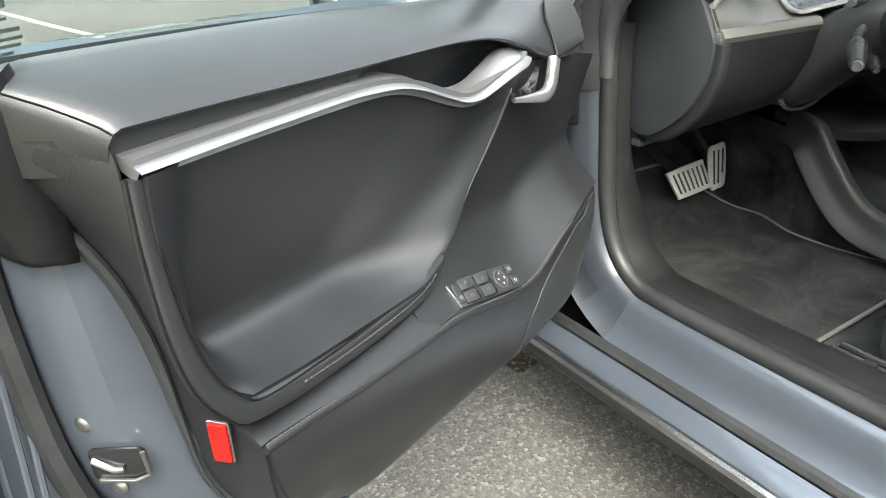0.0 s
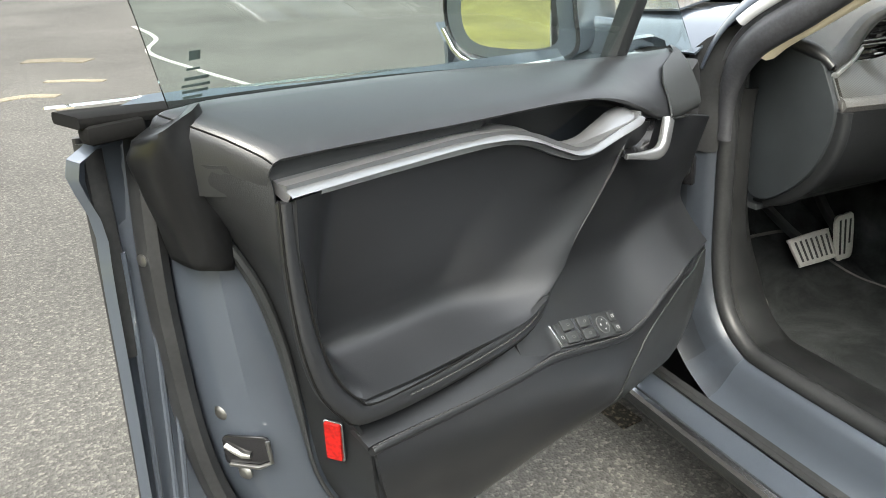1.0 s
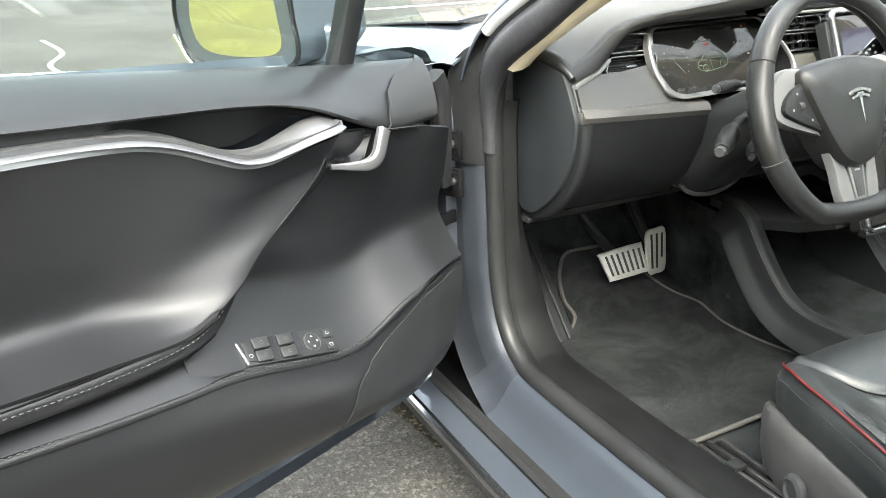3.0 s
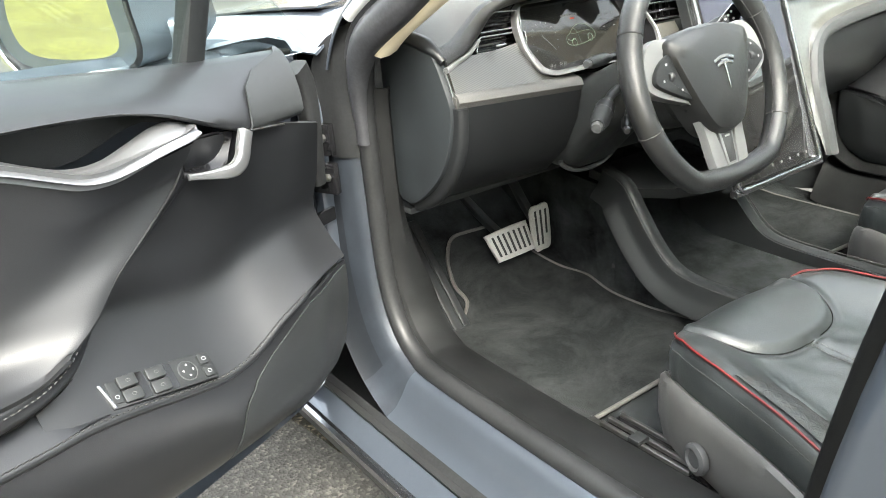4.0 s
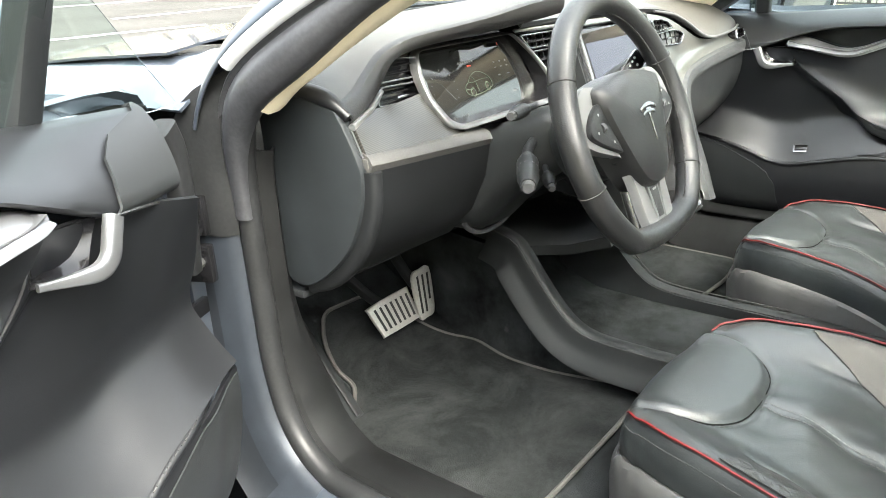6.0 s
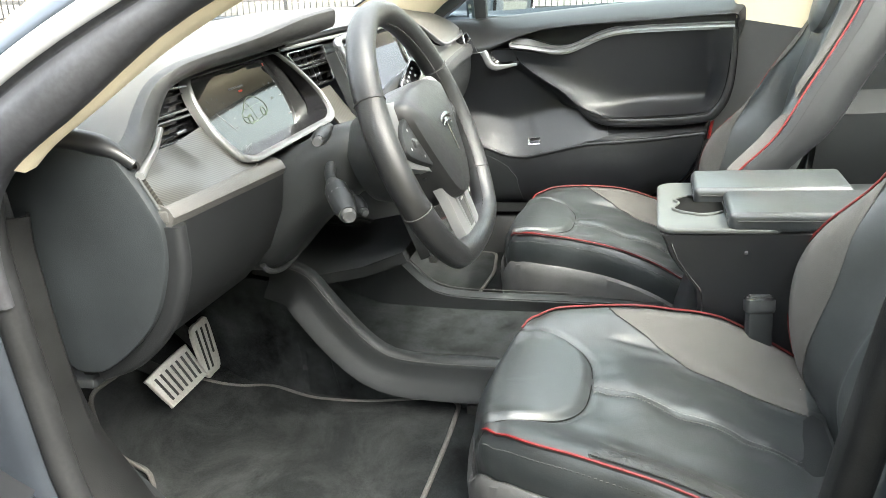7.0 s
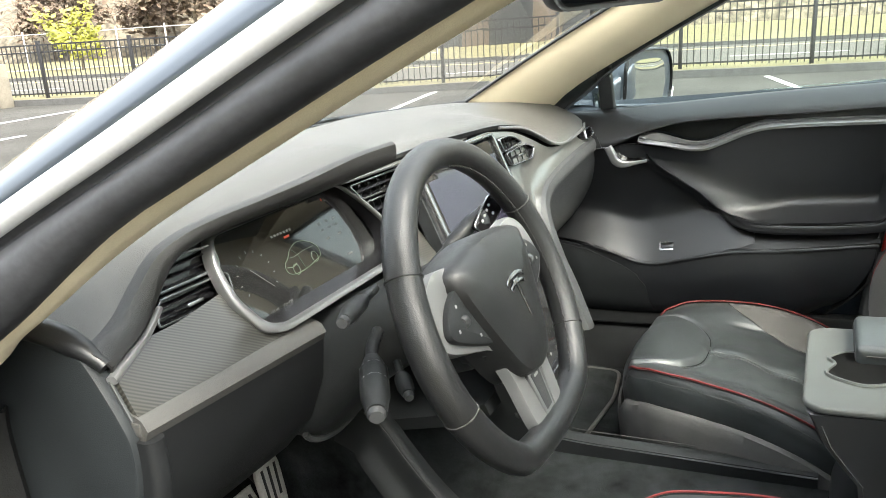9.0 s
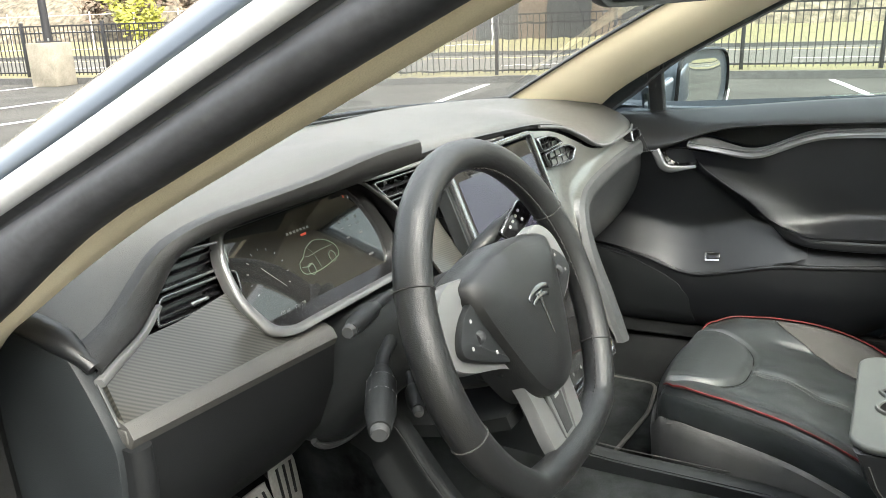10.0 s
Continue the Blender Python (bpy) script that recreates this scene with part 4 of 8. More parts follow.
# door pillar of the driver's side: trim inside, painted jamb outside
def b_pillar(side):
    ctr = [V((side * 0.80, -0.66, 0.38)), V((side * 0.80, -0.71, 0.7)), V((side * 0.775, -0.76, 0.93)), V((side * 0.70, -0.80, 1.12)), V((side * 0.60, -0.83, 1.30))]
    c = smoothed(ctr, 16)
    part("pillar_jamb", sweep(c, (rrect(0.09, 0.15, 0.02, 3) if side < 0 else rrect(0.15, 0.08, 0.02, 3)), (1, 0, 0)), PAINT, car, "painted door pillar")
    part("pillar_seal", sweep([p + V((-side * 0.028, 0.066, 0)) for p in c], rrect(0.030, 0.040, 0.010, 3), (1, 0, 0)), TRIM_PLASTIC, car, "black seal along the door pillar")
    wide, cut = (0.19, 9) if side < 0 else (0.27, 8)
    low = [p - V((side * 0.055, 0.045 * (side > 0), 0)) for p in c[:cut]]
    part("pillar_cover", sweep(low, (rrect(0.04, wide, 0.015, 3) if side < 0 else rrect(wide, 0.04, 0.015, 3)), (1, 0, 0)), GREY_PLASTIC, car, "dark grey plastic pillar cover")
    up = [p - V((side * 0.055, 0.045 * (side > 0), 0)) for p in c[cut - 1:]]
    part("pillar_cover", sweep(up, (rrect(0.034, wide - 0.01, 0.015, 3) if side < 0 else rrect(wide - 0.01, 0.034, 0.015, 3)), (1, 0, 0)), CREAM, car, "cream fabric pillar cover")


for side in (-1, 1):
    b_pillar(side)
# ---- front doors: u runs back from the hinge, w towards the cabin, z up ----
OPEN = radians(23.4)


def door_pose(driver):
    if driver:
        m = Matrix(((-math.cos(OPEN), math.sin(OPEN), 0, -0.83), (-math.sin(OPEN), -math.cos(OPEN), 0, 0.22), (0, 0, 1, 0), (0, 0, 0, 1)))
    else:
        m = Matrix.Translation((0.827, 0.271, -0.011)) @ Matrix.Rotation(radians(-0.4), 4, "Z") @ Matrix.Rotation(radians(3.1), 4, "X") @ Matrix.Rotation(radians(-0.9), 4, "Y") @ Matrix(((0, -1, 0, 0), (-1, 0, 0, 0), (0, 0, 1, 0), (0, 0, 0, 1)))
    return m


z_top = fn([(0.06, 0.902), (0.29, 0.916), (0.44, 0.930), (0.64, 0.948), (0.79, 0.958), (0.93, 0.966), (1.02, 0.972)])
z_pad = fn([(0.885, 0.928), (0.816, 0.924), (0.672, 0.914), (0.567, 0.908), (0.47, 0.901), (0.417, 0.894), (0.367, 0.881), (0.31, 0.858), (0.262, 0.840), (0.19, 0.834)])
z_tu = fn([(0.89, 0.912), (0.825, 0.910), (0.683, 0.903), (0.597, 0.897), (0.564, 0.887), (0.525, 0.869), (0.486, 0.854), (0.452, 0.852), (0.41, 0.862), (0.381, 0.870), (0.36, 0.872), (0.319, 0.860)])
z_tl = fn([(0.89, 0.899), (0.759, 0.896), (0.642, 0.890), (0.592, 0.882), (0.559, 0.871), (0.525, 0.856), (0.486, 0.841), (0.463, 0.839), (0.43, 0.842), (0.398, 0.846), (0.348, 0.852), (0.319, 0.857)])
z_arm = fn([(0.836, 0.637), (0.792, 0.631), (0.71, 0.619), (0.615, 0.608), (0.552, 0.602), (0.506, 0.592), (0.432, 0.572), (0.377, 0.560), (0.335, 0.562), (0.262, 0.585), (0.19, 0.600), (0.105, 0.606)])
z_bot = fn([(0.09, 0.43), (0.108, 0.402), (0.15, 0.395), (0.25, 0.396), (0.35, 0.402), (0.466, 0.413), (0.588, 0.422), (0.663, 0.428), (0.75, 0.445)])


skin_edge = fn([(0.99, 0.975), (0.975, 0.977), (0.8, 0.986), (0.61, 0.997), (0.42, 1.010), (0.30, 1.0)])


def dashes(path, length, gap, r, mat, parent):
    """Row of separate stitches along a path."""
    b = bmesh.new()
    total = sum((q - p).length for p, q in zip(path, path[1:]))
    n = max(2, int(total / (length + gap)))
    pts = resample(path, n * 4 + 1)
    for k in range(n):
        sweep(pts[k * 4:k * 4 + 3], oval(r, n=5), (0, 0, 1), False, b)
    return part("stitching", b, mat, parent, kind="stuff")


def door(driver):
    label = "open driver door, blue-grey outside with black leather trim" if driver else "closed passenger door with black leather trim and silver handle"

    # painted skin and jamb: rings round the door from the outside inwards
    skin = [(-0.01, 0.912), (0.3, 0.921), (0.7, 0.936), (0.974, 0.944), (0.982, 0.86), (0.990, 0.72), (0.999, 0.58), (1.006, 0.45), (0.998, 0.345), (0.93, 0.298), (0.8, 0.292), (0.6, 0.288), (0.3, 0.285),
            (0.06, 0.29), (0.0, 0.34), (-0.02, 0.55), (-0.02, 0.75)]
    jamb = [(0.115, 0.90), (0.3, 0.915), (0.7, 0.935), (0.912, 0.945), (0.921, 0.83), (0.922, 0.74), (0.917, 0.63), (0.900, 0.54), (0.868, 0.465), (0.82, 0.41), (0.75, 0.39), (0.6, 0.38), (0.3, 0.36),
            (0.17, 0.37), (0.13, 0.42), (0.115, 0.55), (0.115, 0.75)]
    inner = [(0.13, 0.895), (0.3, 0.91), (0.7, 0.93), (0.885, 0.935), (0.885, 0.83), (0.875, 0.74), (0.862, 0.63), (0.845, 0.55), (0.80, 0.475), (0.75, 0.44), (0.70, 0.425), (0.6, 0.41), (0.3, 0.39),
             (0.19, 0.395), (0.15, 0.44), (0.13, 0.55), (0.13, 0.75)]

    def ring(outline, w, shrink=0.0, n=5):
        c = spline([(u, z, 0) for u, z in outline], n, True)
        m = V((0.48, 0.63, 0))
        return [V((p.x + (m.x - p.x) * shrink, w if not callable(w) else w(p.x, p.y), p.y + (m.y - p.y) * shrink)) for p in c]

    bulge = lambda u, z: -0.052 - 0.035 * step(1.0, 0.85, u) * math.sin(math.pi * min(max((z - 0.28) / 0.7, 0), 1)) + 0.012 * step(0.8, 1.0, z)
    rings = [ring(skin, lambda u, z: bulge(u, z) - 0.004, 0.5), ring(skin, bulge, 0.04), ring(skin, lambda u, z: bulge(u, z) + 0.012), ring(skin, lambda u, z: bulge(u, z) + 0.022, 0.012), ring(skin, -0.05, 0.03),
             ring(jamb, -0.048, -0.06), ring(jamb, -0.04, -0.012), ring(jamb, -0.02), ring(jamb, 0.0, 0.01), ring([(a * 0.62 + c * 0.38, b * 0.62 + e * 0.38) for (a, b), (c, e) in zip(jamb, inner)], 0.024), ring(inner, 0.034), ring(inner, 0.03, 0.5)]
    d = part("door", loft(rings), PAINT, car, label)
    d.matrix_local = door_pose(driver)
    seal_path = [V((u, -0.036, z)) for u, z in [(p.x, p.y) for p in spline([(a, b, 0) for a, b in jamb[3:16]], 6)]]
    seal_path = [p + (p - V((0.48, p.y, 0.63))).normalized() * 0.018 for p in seal_path]
    part("door_seal", sweep(seal_path, oval(0.013, 0.017, 8), (0, 1, 0)), RUBBER, d, "black rubber door seal")

    # belt line: bright strip, rubber wiper and glass
    us = seq(0.0, 0.99, 24)
    part("belt_strip", sweep([V((u, -0.060, z_top(u) + 0.002)) for u in us], [(-0.0014, -0.0006), (0.0014, -0.0006), (0.0014, 0.0010), (-0.0009, 0.0016)], (0, 0, 1)), CHROME, d, "bright belt strip")
    part("belt_rubber", sweep([V((u, -0.034, z_top(u) - 0.006)) for u in seq(0.02, 0.985, 24)], rrect(0.056, 0.010, 0.004, 2), (0, 0, 1)), MATT_BLACK, d)
    part("belt_end", box((0.05, 0.022, 0.016), Matrix.Translation((0.958, -0.012, 0.953)), 0.005), MATT_BLACK, d, "black end block of the belt line")
    g_base = lambda u: V((u, 0.006, z_top(u) - 0.01))
    rows = []
    for k in range(10):
        f = k / 9
        a, b = 0.235, 0.915 + 0.16 * f
        rows.append([g_base(a + (b - a) * i / 12) + V((0.0, 0.145 * f + 0.02 * math.sin(math.pi * f), 0.37 * f)) for i in range(13)])
    g = part("window_pane", sheet(rows, 0.004), GLASS, d, "green tinted window glass")
    g.visible_shadow = False
    rows = []
    for k in range(6):
        f = k / 5
        a, b = 0.235, -0.03 + 0.23 * f
        rows.append([g_base(a + (b - a) * i / 5) + V((0, 0.06 * f, 0.16 * f)) for i in range(6)])
    g = part("quarter_pane", sheet(rows, 0.004), GLASS, d, "small tinted quarter glass")
    g.visible_shadow = False
    part("window_post", sweep([V((0.238, 0.012, z_top(0.24) - 0.005)), V((0.238, 0.06, 1.03)), V((0.24, 0.11, 1.16)), V((0.245, 0.145, 1.27))], rrect(0.03, 0.034, 0.006, 2), (1, 0, 0)), PLASTIC, d, "black post between the panes")

    # leather top pad
    pad_front = lambda f: 0.092 + 0.046 * min(max(f, 0), 1)
    rows = []
    prof = [(0.012, -0.010, 0), (0.020, 0.001, 0), (0.030, 0.004, 0), (0.045, 0.004, 0.08), (0.065, 0.004, 0.27), (0.085, 0.004, 0.50), (0.100, 0.003, 0.70), (0.110, 0.002, 0.86), (0.115, 0, 0.96), (0.112, 0, 1.03), (0.104, 0, 1.03)]
    for w, dz, f in prof:
        row = []
        for u in [pad_front(f) + (v - 0.15) * (0.930 - 0.045 * min(f, 1) - pad_front(f)) / 0.755 for v in seq(0.15, 0.905, 48)]:
            zt = z_top(u) + 0.002
            ww = 0.03 + (w - 0.03) * (1 - 0.18 * step(0.30, 0.12, u))
            zt -= 0.004 * step(0.885, 0.93, u)
            row.append(V((u, ww, zt + dz + (z_pad(max(u, 0.19)) - zt) * f)))
        p = row[-1]
        row += [p + V((0.006, -0.002, -0.003)), p + V((0.010, -0.004, -0.010)), V((p.x + 0.0115, p.y - 0.006, (min(p.z, p.z - 0.012) + 0.904) / 2)), V((p.x + 0.010, p.y - 0.009, 0.900))]
        rows.append(row)
    part("top_pad", sheet(rows, 0.004), LEATHER, d, "black leather top pad", smooth=65)
    seam_pts = [r[-4] for r in rows[2:9]]
    part("stitching", tube([p + V((0.0004, 0.0, 0.0002)) for p in seam_pts], 0.0008, 5), MATT_BLACK, d)
    crease = fn([(-0.05, 0.06), (0.0, 0.075), (0.15, 0.145), (0.40, 0.203), (0.70, 0.228), (1.0, 0.246), (1.1, 0.248)])
    rows = []
    for w, dz, f in prof[1:]:
        row = []
        for u in seq(max(crease(f), pad_front(f) + 0.004), pad_front(f) - 0.002, 10):
            zt = z_top(u) + 0.002
            ww = 0.03 + (w - 0.03) * (1 - 0.18 * step(0.30, 0.12, u))
            row.append(V((u, ww + 0.0022 * step(0.0, 0.2, f), zt + 0.0016 + dz + (z_pad(max(u, 0.19)) - zt) * f)))
        rows.append(row)
    part("pad_end", sheet(rows, 0.003), PLASTIC, d, "black front end of the top pad", smooth=65)

    # dark hollow behind the handle, silver trim bar
    rows = [[V((u, 0.102 - 0.045 * step(0.64, 0.55, u) * step(0.3, 0.36, u) * k, z_pad(u) + 0.004 + (z_tu(u) - 0.006 - z_pad(u)) * f)) for u in seq(0.325, 0.89, 34)] for f, k in ((0, 0.2), (0.25, 0.9), (0.6, 1), (1, 1))]
    part("handle_hollow", sheet(rows, 0.004), PLASTIC, d)
    rows = []
    for f, w in ((0, 0.088), (0.0, 0.097), (0.1, 0.1015), (0.5, 0.1135), (0.85, 0.1245), (0.97, 0.1255), (1.03, 0.120), (1.0, 0.098)):
        rows.append([V((u, w + 0.006 * step(0.56, 0.45, u) - 0.01 * step(0.36, 0.32, u), z_tu(u) + (z_tl(u) - z_tu(u)) * f)) for u in seq(0.333, 0.888, 60)])
    part("pull_handle", sheet(rows, 0.01), BAR_SILVER, d, "satin silver trim bar and pull handle")

    # main insert with the scooped pocket
    seam = [(0.338, 0.846), (0.365, 0.806), (0.424, 0.766), (0.475, 0.735), (0.51, 0.705), (0.535, 0.690), (0.556, 0.679)]
    top = [V((u, z_tl(u) - 0.002, 0)) for u in seq(0.885, 0.338, 40)]
    left = smoothed([(0.885, 0.897), (0.889, 0.84), (0.886, 0.78), (0.876, 0.732), (0.860, 0.703), (0.842, 0.688)], 30)
    bottom = smoothed([(0.842, 0.688), (0.779, 0.680), (0.697, 0.674), (0.603, 0.668), (0.556, 0.679)], 40)
    right = smoothed(seam, 40)
    grid = coons(top, bottom, left, right, 44, 36)
    wt = fn([(0, 0.108), (0.1, 0.100), (0.3, 0.085), (0.5, 0.072), (0.65, 0.063), (0.74, 0.060), (0.82, 0.067), (0.92, 0.098), (1, 0.128)])
    rows = []
    for j, r in enumerate(grid):
        t = j / 35
        row = []
        for i, p in enumerate(r):
            s = i / 43
            w = wt(t)
            edge = max(step(0.10, 0.0, s) * (0.122 - w) * 0.9, step(0.5, 1.0, s) * ((0.092 + 0.028 * t) - w))
            row.append(V((p.x, w + edge, p.y)))
        rows.append(row)
    part("door_insert", sheet(rows, 0.005), LEATHER, d, "black leather insert with a scooped pocket")
    rim = smoothed([(0.889, 0.115, 0.895), (0.892, 0.117, 0.84), (0.890, 0.120, 0.775), (0.880, 0.123, 0.725), (0.860, 0.125, 0.692), (0.842, 0.124, 0.678), (0.779, 0.122, 0.668), (0.697, 0.12, 0.661),
                    (0.61, 0.117, 0.659), (0.565, 0.112, 0.667), (0.535, 0.106, 0.684), (0.505, 0.101, 0.709), (0.47, 0.096, 0.738)], 76)
    part("pocket_rim", sweep(rim, rrect(0.026, 0.022, 0.009, 4), (0, 1, 0), scale=lambda s: 0.55 + 0.45 * step(0.0, 0.5, s) - 0.72 * step(0.80, 1, s)), LEATHER, d, "leather rim of the pocket")
    mid_pt = V((0.66, 0.0, 0.80))
    for off, w in ((0.0125, 0.0085), (-0.0128, 0.006)):
        line = []
        for k, p in enumerate(rim[:62]):
            g = (mid_pt - p) * V((1, 0, 1))
            f = k / 75
            line.append(p + g.normalized() * off * (0.55 + 0.45 * step(0.0, 0.5, f)) + V((0, w * (0.55 + 0.45 * step(0.0, 0.5, f)), 0)))
        part("seam", tube(line, 0.0011, 6), MATT_BLACK, d)
    dashes([p + V((0, 0.0125, 0.004)) for p in rim[34:66]], 0.004, 0.003, 0.0009, STITCH, d)
    part("stitching", tube([V((p.x, 0.101 + 0.02 * k / 39, p.y)) for k, p in enumerate(right)], 0.0016, 5), LEATHER, d)

    # front field, armrest and lower panel in one skin per piece
    fr_top = [V((u, z, 0)) for u, z in ((0.338, 0.846), (0.29, 0.842), (0.25, 0.836), (0.19, 0.832), (0.118, 0.817))]
    fr_bot = [V((u, z_arm(u), 0)) for u in seq(0.60, 0.105, 30)]
    fr_left = right + [V((0.575, 0.665, 0)), V((0.595, 0.64, 0)), V((0.60, z_arm(0.60), 0))]
    fr_right = smoothed([(0.118, 0.817), (0.095, 0.74), (0.09, 0.66), (0.105, 0.606)], 20)
    grid = coons(fr_top, fr_bot, fr_left, fr_right, 36, 34)
    wf = fn([(0, 0.098), (0.2, 0.084), (0.45, 0.068), (0.60, 0.058), (0.70, 0.060), (0.82, 0.080), (0.92, 0.104), (1, 0.126)])
    rows = []
    for j, r in enumerate(grid):
        t = j / 33
        row = []
        for i, p in enumerate(r):
            s = i / 35
            w = wf(t)
            w += step(0.12, 0, s) * ((0.098 + 0.03 * t) - w) * 0.8 * (1 - step(0.62, 0.80, t)) + 0.01 * step(0.5, 1, s) * (1 - t) - 0.012 * step(0.8, 1, s) * t
            row.append(V((p.x, w, p.y)))
        rows.append(row)
    part("front_field", sheet(rows, 0.005), LEATHER, d, "black leather front field of the trim")
    rows = []
    for f, w in ((0, 0.096), (0.15, 0.093), (0.4, 0.096), (0.65, 0.107), (0.85, 0.120), (1, 0.129)):
        rows.append([V((u, w - 0.012 * step(0.66, 0.55, u) * (1 - f), z_arm(u) + (0.668 - z_arm(u)) * (1 - f) * (1 - step(0.60, 0.535, u)))) for u in seq(0.846, 0.535, 36)])
    part("armrest", sheet(rows, 0.006), LEATHER, d, "black leather armrest under the pocket")
    edge = [V((u, 0.129 - 0.022 * step(0.24, 0.12, u), z_arm(u) - 0.002)) for u in seq(0.842, 0.120, 70)]
    part("armrest_edge", sweep(edge, oval(0.0055, 0.006, 10), (0, 1, 0)), LEATHER, d, "rolled leather armrest edge")
    dashes([p + V((0, 0.0035, 0.0055)) for p in edge], 0.004, 0.003, 0.0009, STITCH, d)
    dashes([p + V((0, -0.004, 0.0085)) for p in edge], 0.004, 0.003, 0.0008, STITCH, d)

    wl = fn([(0, 0.127), (0.12, 0.128), (0.5, 0.118), (0.85, 0.095), (1, 0.07)])
    low_us = seq(0.838, 0.10, 44)
    rows = []
    for f in seq(0, 1, 16):
        row = []
        for u in low_us:
            uu = u - 0.075 * f * f * step(0.5, 0.838, u)
            zb = z_bot(min(max(uu, 0.09), 0.75)) + 0.03 * step(0.68, 0.77, uu)
            za = z_arm(max(u, 0.105)) - 0.006
            row.append(V((uu, wl(f) - 0.02 * step(0.2, 0.1, u), za + (zb - za) * f)))
        rows.append(row)
    part("lower_panel", sheet(rows, 0.005), LEATHER, d, "black lower door panel")
    # perforated speaker field at the front
    grille_edge = fn([(0, 0.16), (0.05, 0.245), (0.1, 0.30), (0.25, 0.34), (0.6, 0.36), (1, 0.375)])
    rows = []
    for f in seq(0.03, 0.97, 14):
        ub = grille_edge(f)
        rows.append([V((u, wl(f) - 0.02 * step(0.2, 0.1, u) + 0.0056, (z_arm(max(u, 0.105)) - 0.006) + (z_bot(min(max(u, 0.09), 0.75)) - z_arm(max(u, 0.105)) + 0.006) * f)) for u in seq(ub, 0.104, 16)])
    part("speaker_grille", sheet(rows, 0.002), PLASTIC, d, "fine dark grey speaker grille")

    # rear end of the trim, with reflector
    edge_l = smoothed([(0.941, 0.030, 0.928), (0.934, 0.032, 0.905), (0.905, 0.038, 0.863), (0.876, 0.04, 0.801), (0.861, 0.04, 0.742), (0.854, 0.04, 0.693), (0.848, 0.04, 0.629), (0.841, 0.042, 0.567), (0.818, 0.044, 0.508), (0.79, 0.047, 0.467), (0.75, 0.052, 0.435)], 30)
    edge_r = smoothed([(0.8955, 0.107, 0.925), (0.8955, 0.112, 0.903), (0.898, 0.114, 0.84), (0.896, 0.116, 0.775), (0.887, 0.118, 0.722), (0.862, 0.118, 0.685), (0.845, 0.115, 0.655), (0.841, 0.126, 0.632), (0.836, 0.122, 0.58), (0.822, 0.112, 0.53), (0.765, 0.07, 0.47)], 30)
    rows = [[a.lerp(b, f) + V((0, 0.012 * math.sin(math.pi * f), 0)) for a, b in zip(edge_l, edge_r)] for f in seq(0, 1, 7)]
    part("rear_panel", sheet(rows, 0.004), KNEE_TRIM, d, "grained black plastic rear panel")
    rib = [p + V((0.006, -0.002, 0)) for p in edge_l[3:26]]
    part("panel_rib", sweep(rib, oval(0.006, 0.008, 8), (0, 1, 0), scale=lambda s: 0.4 + 0.6 * math.sin(math.pi * min(s * 1.3 + 0.1, 1))), PLASTIC, d)
    fm = frame_of((0.853, 0.090, 0.638), (-0.35, 0.75, -0.1), (0.22, -0.1, 1))
    part("reflector_frame", plate(rrect(0.021, 0.052, 0.003, 2), 0.004, 0.001, fm @ Matrix.Translation((0, -0.001, -0.001))), SILVER, d, "thin silver reflector frame")
    part("reflector", plate(rrect(0.017, 0.048, 0.002, 2), 0.006, 0.001, fm), RED_LENS, d, "red warning reflector")

    # rubber flap at the top of the jamb, latch and screws
    prof_u = fn([(0.825, 0.914), (0.86, 0.916), (0.90, 0.922), (0.94, 0.930), (0.965, 0.932)])
    prof_w = fn([(0.825, 0.010), (0.86, 0.012), (0.90, 0.018), (0.94, 0.024), (0.965, 0.030)])
    half_u = fn([(0.825, 0.020), (0.86, 0.024), (0.90, 0.028), (0.94, 0.028), (0.965, 0.024)])
    half_w = fn([(0.825, 0.030), (0.86, 0.034), (0.90, 0.036), (0.94, 0.033), (0.965, 0.027)])
    rings = []
    for k in range(22):
        z = 0.825 + 0.14 * k / 21
        ring_pts = []
        for a in range(40):
            an = 2 * math.pi * a / 40
            c, q = math.cos(an), math.sin(an)
            c, q = math.copysign(abs(c) ** 0.6, c), math.copysign(abs(q) ** 0.6, q)
            fold = 1 + 0.07 * math.sin(4 * an + 9 * (z - 0.83) / 0.14 * 0.35) * (0.4 + 0.6 * math.sin(math.pi * k / 21)) + 0.10 * noise.noise(V((c * 1.6, q * 1.6, z * 22)))
            ring_pts.append(V((prof_u(z) + half_u(z) * c * fold, prof_w(z) + half_w(z) * q * fold, z + (0.006 * q - 0.010 * c) * step(0.9, 0.96, z) - 0.006 * step(0.94, 0.965, z) + 0.006 * c * step(0.87, 0.83, z))))
        rings.append(ring_pts)
    part("rubber_flap", loft(rings), FLAP_RUBBER, d, "soft black rubber corner flap with folds", smooth=75)
    # black seal strips and pressed lines down the rear edge of the skin
    for uo, w, z0, z1, r in ((-0.008, -0.052, 0.945, 0.40, 0.005), (-0.014, -0.046, 0.94, 0.74, 0.011)):
        zs = seq(z0, z1, 14)
        part("edge_seal", sweep([V((skin_edge(z) + uo, w, z)) for z in zs], oval(r, r * 0.8, 8), (0, 1, 0)), RUBBER, d, "black rubber edge seal")
    for uo, w in ((-0.022, -0.040), (-0.040, -0.036), (-0.052, -0.034)):
        part("pressed_line", sweep([V((skin_edge(z) + uo * (0.7 + 0.3 * (z - 0.4) / 0.4), w, z)) for z in seq(0.84, 0.46, 12)], oval(0.003, 0.002, 6), (0, 1, 0)), PAINT, d)
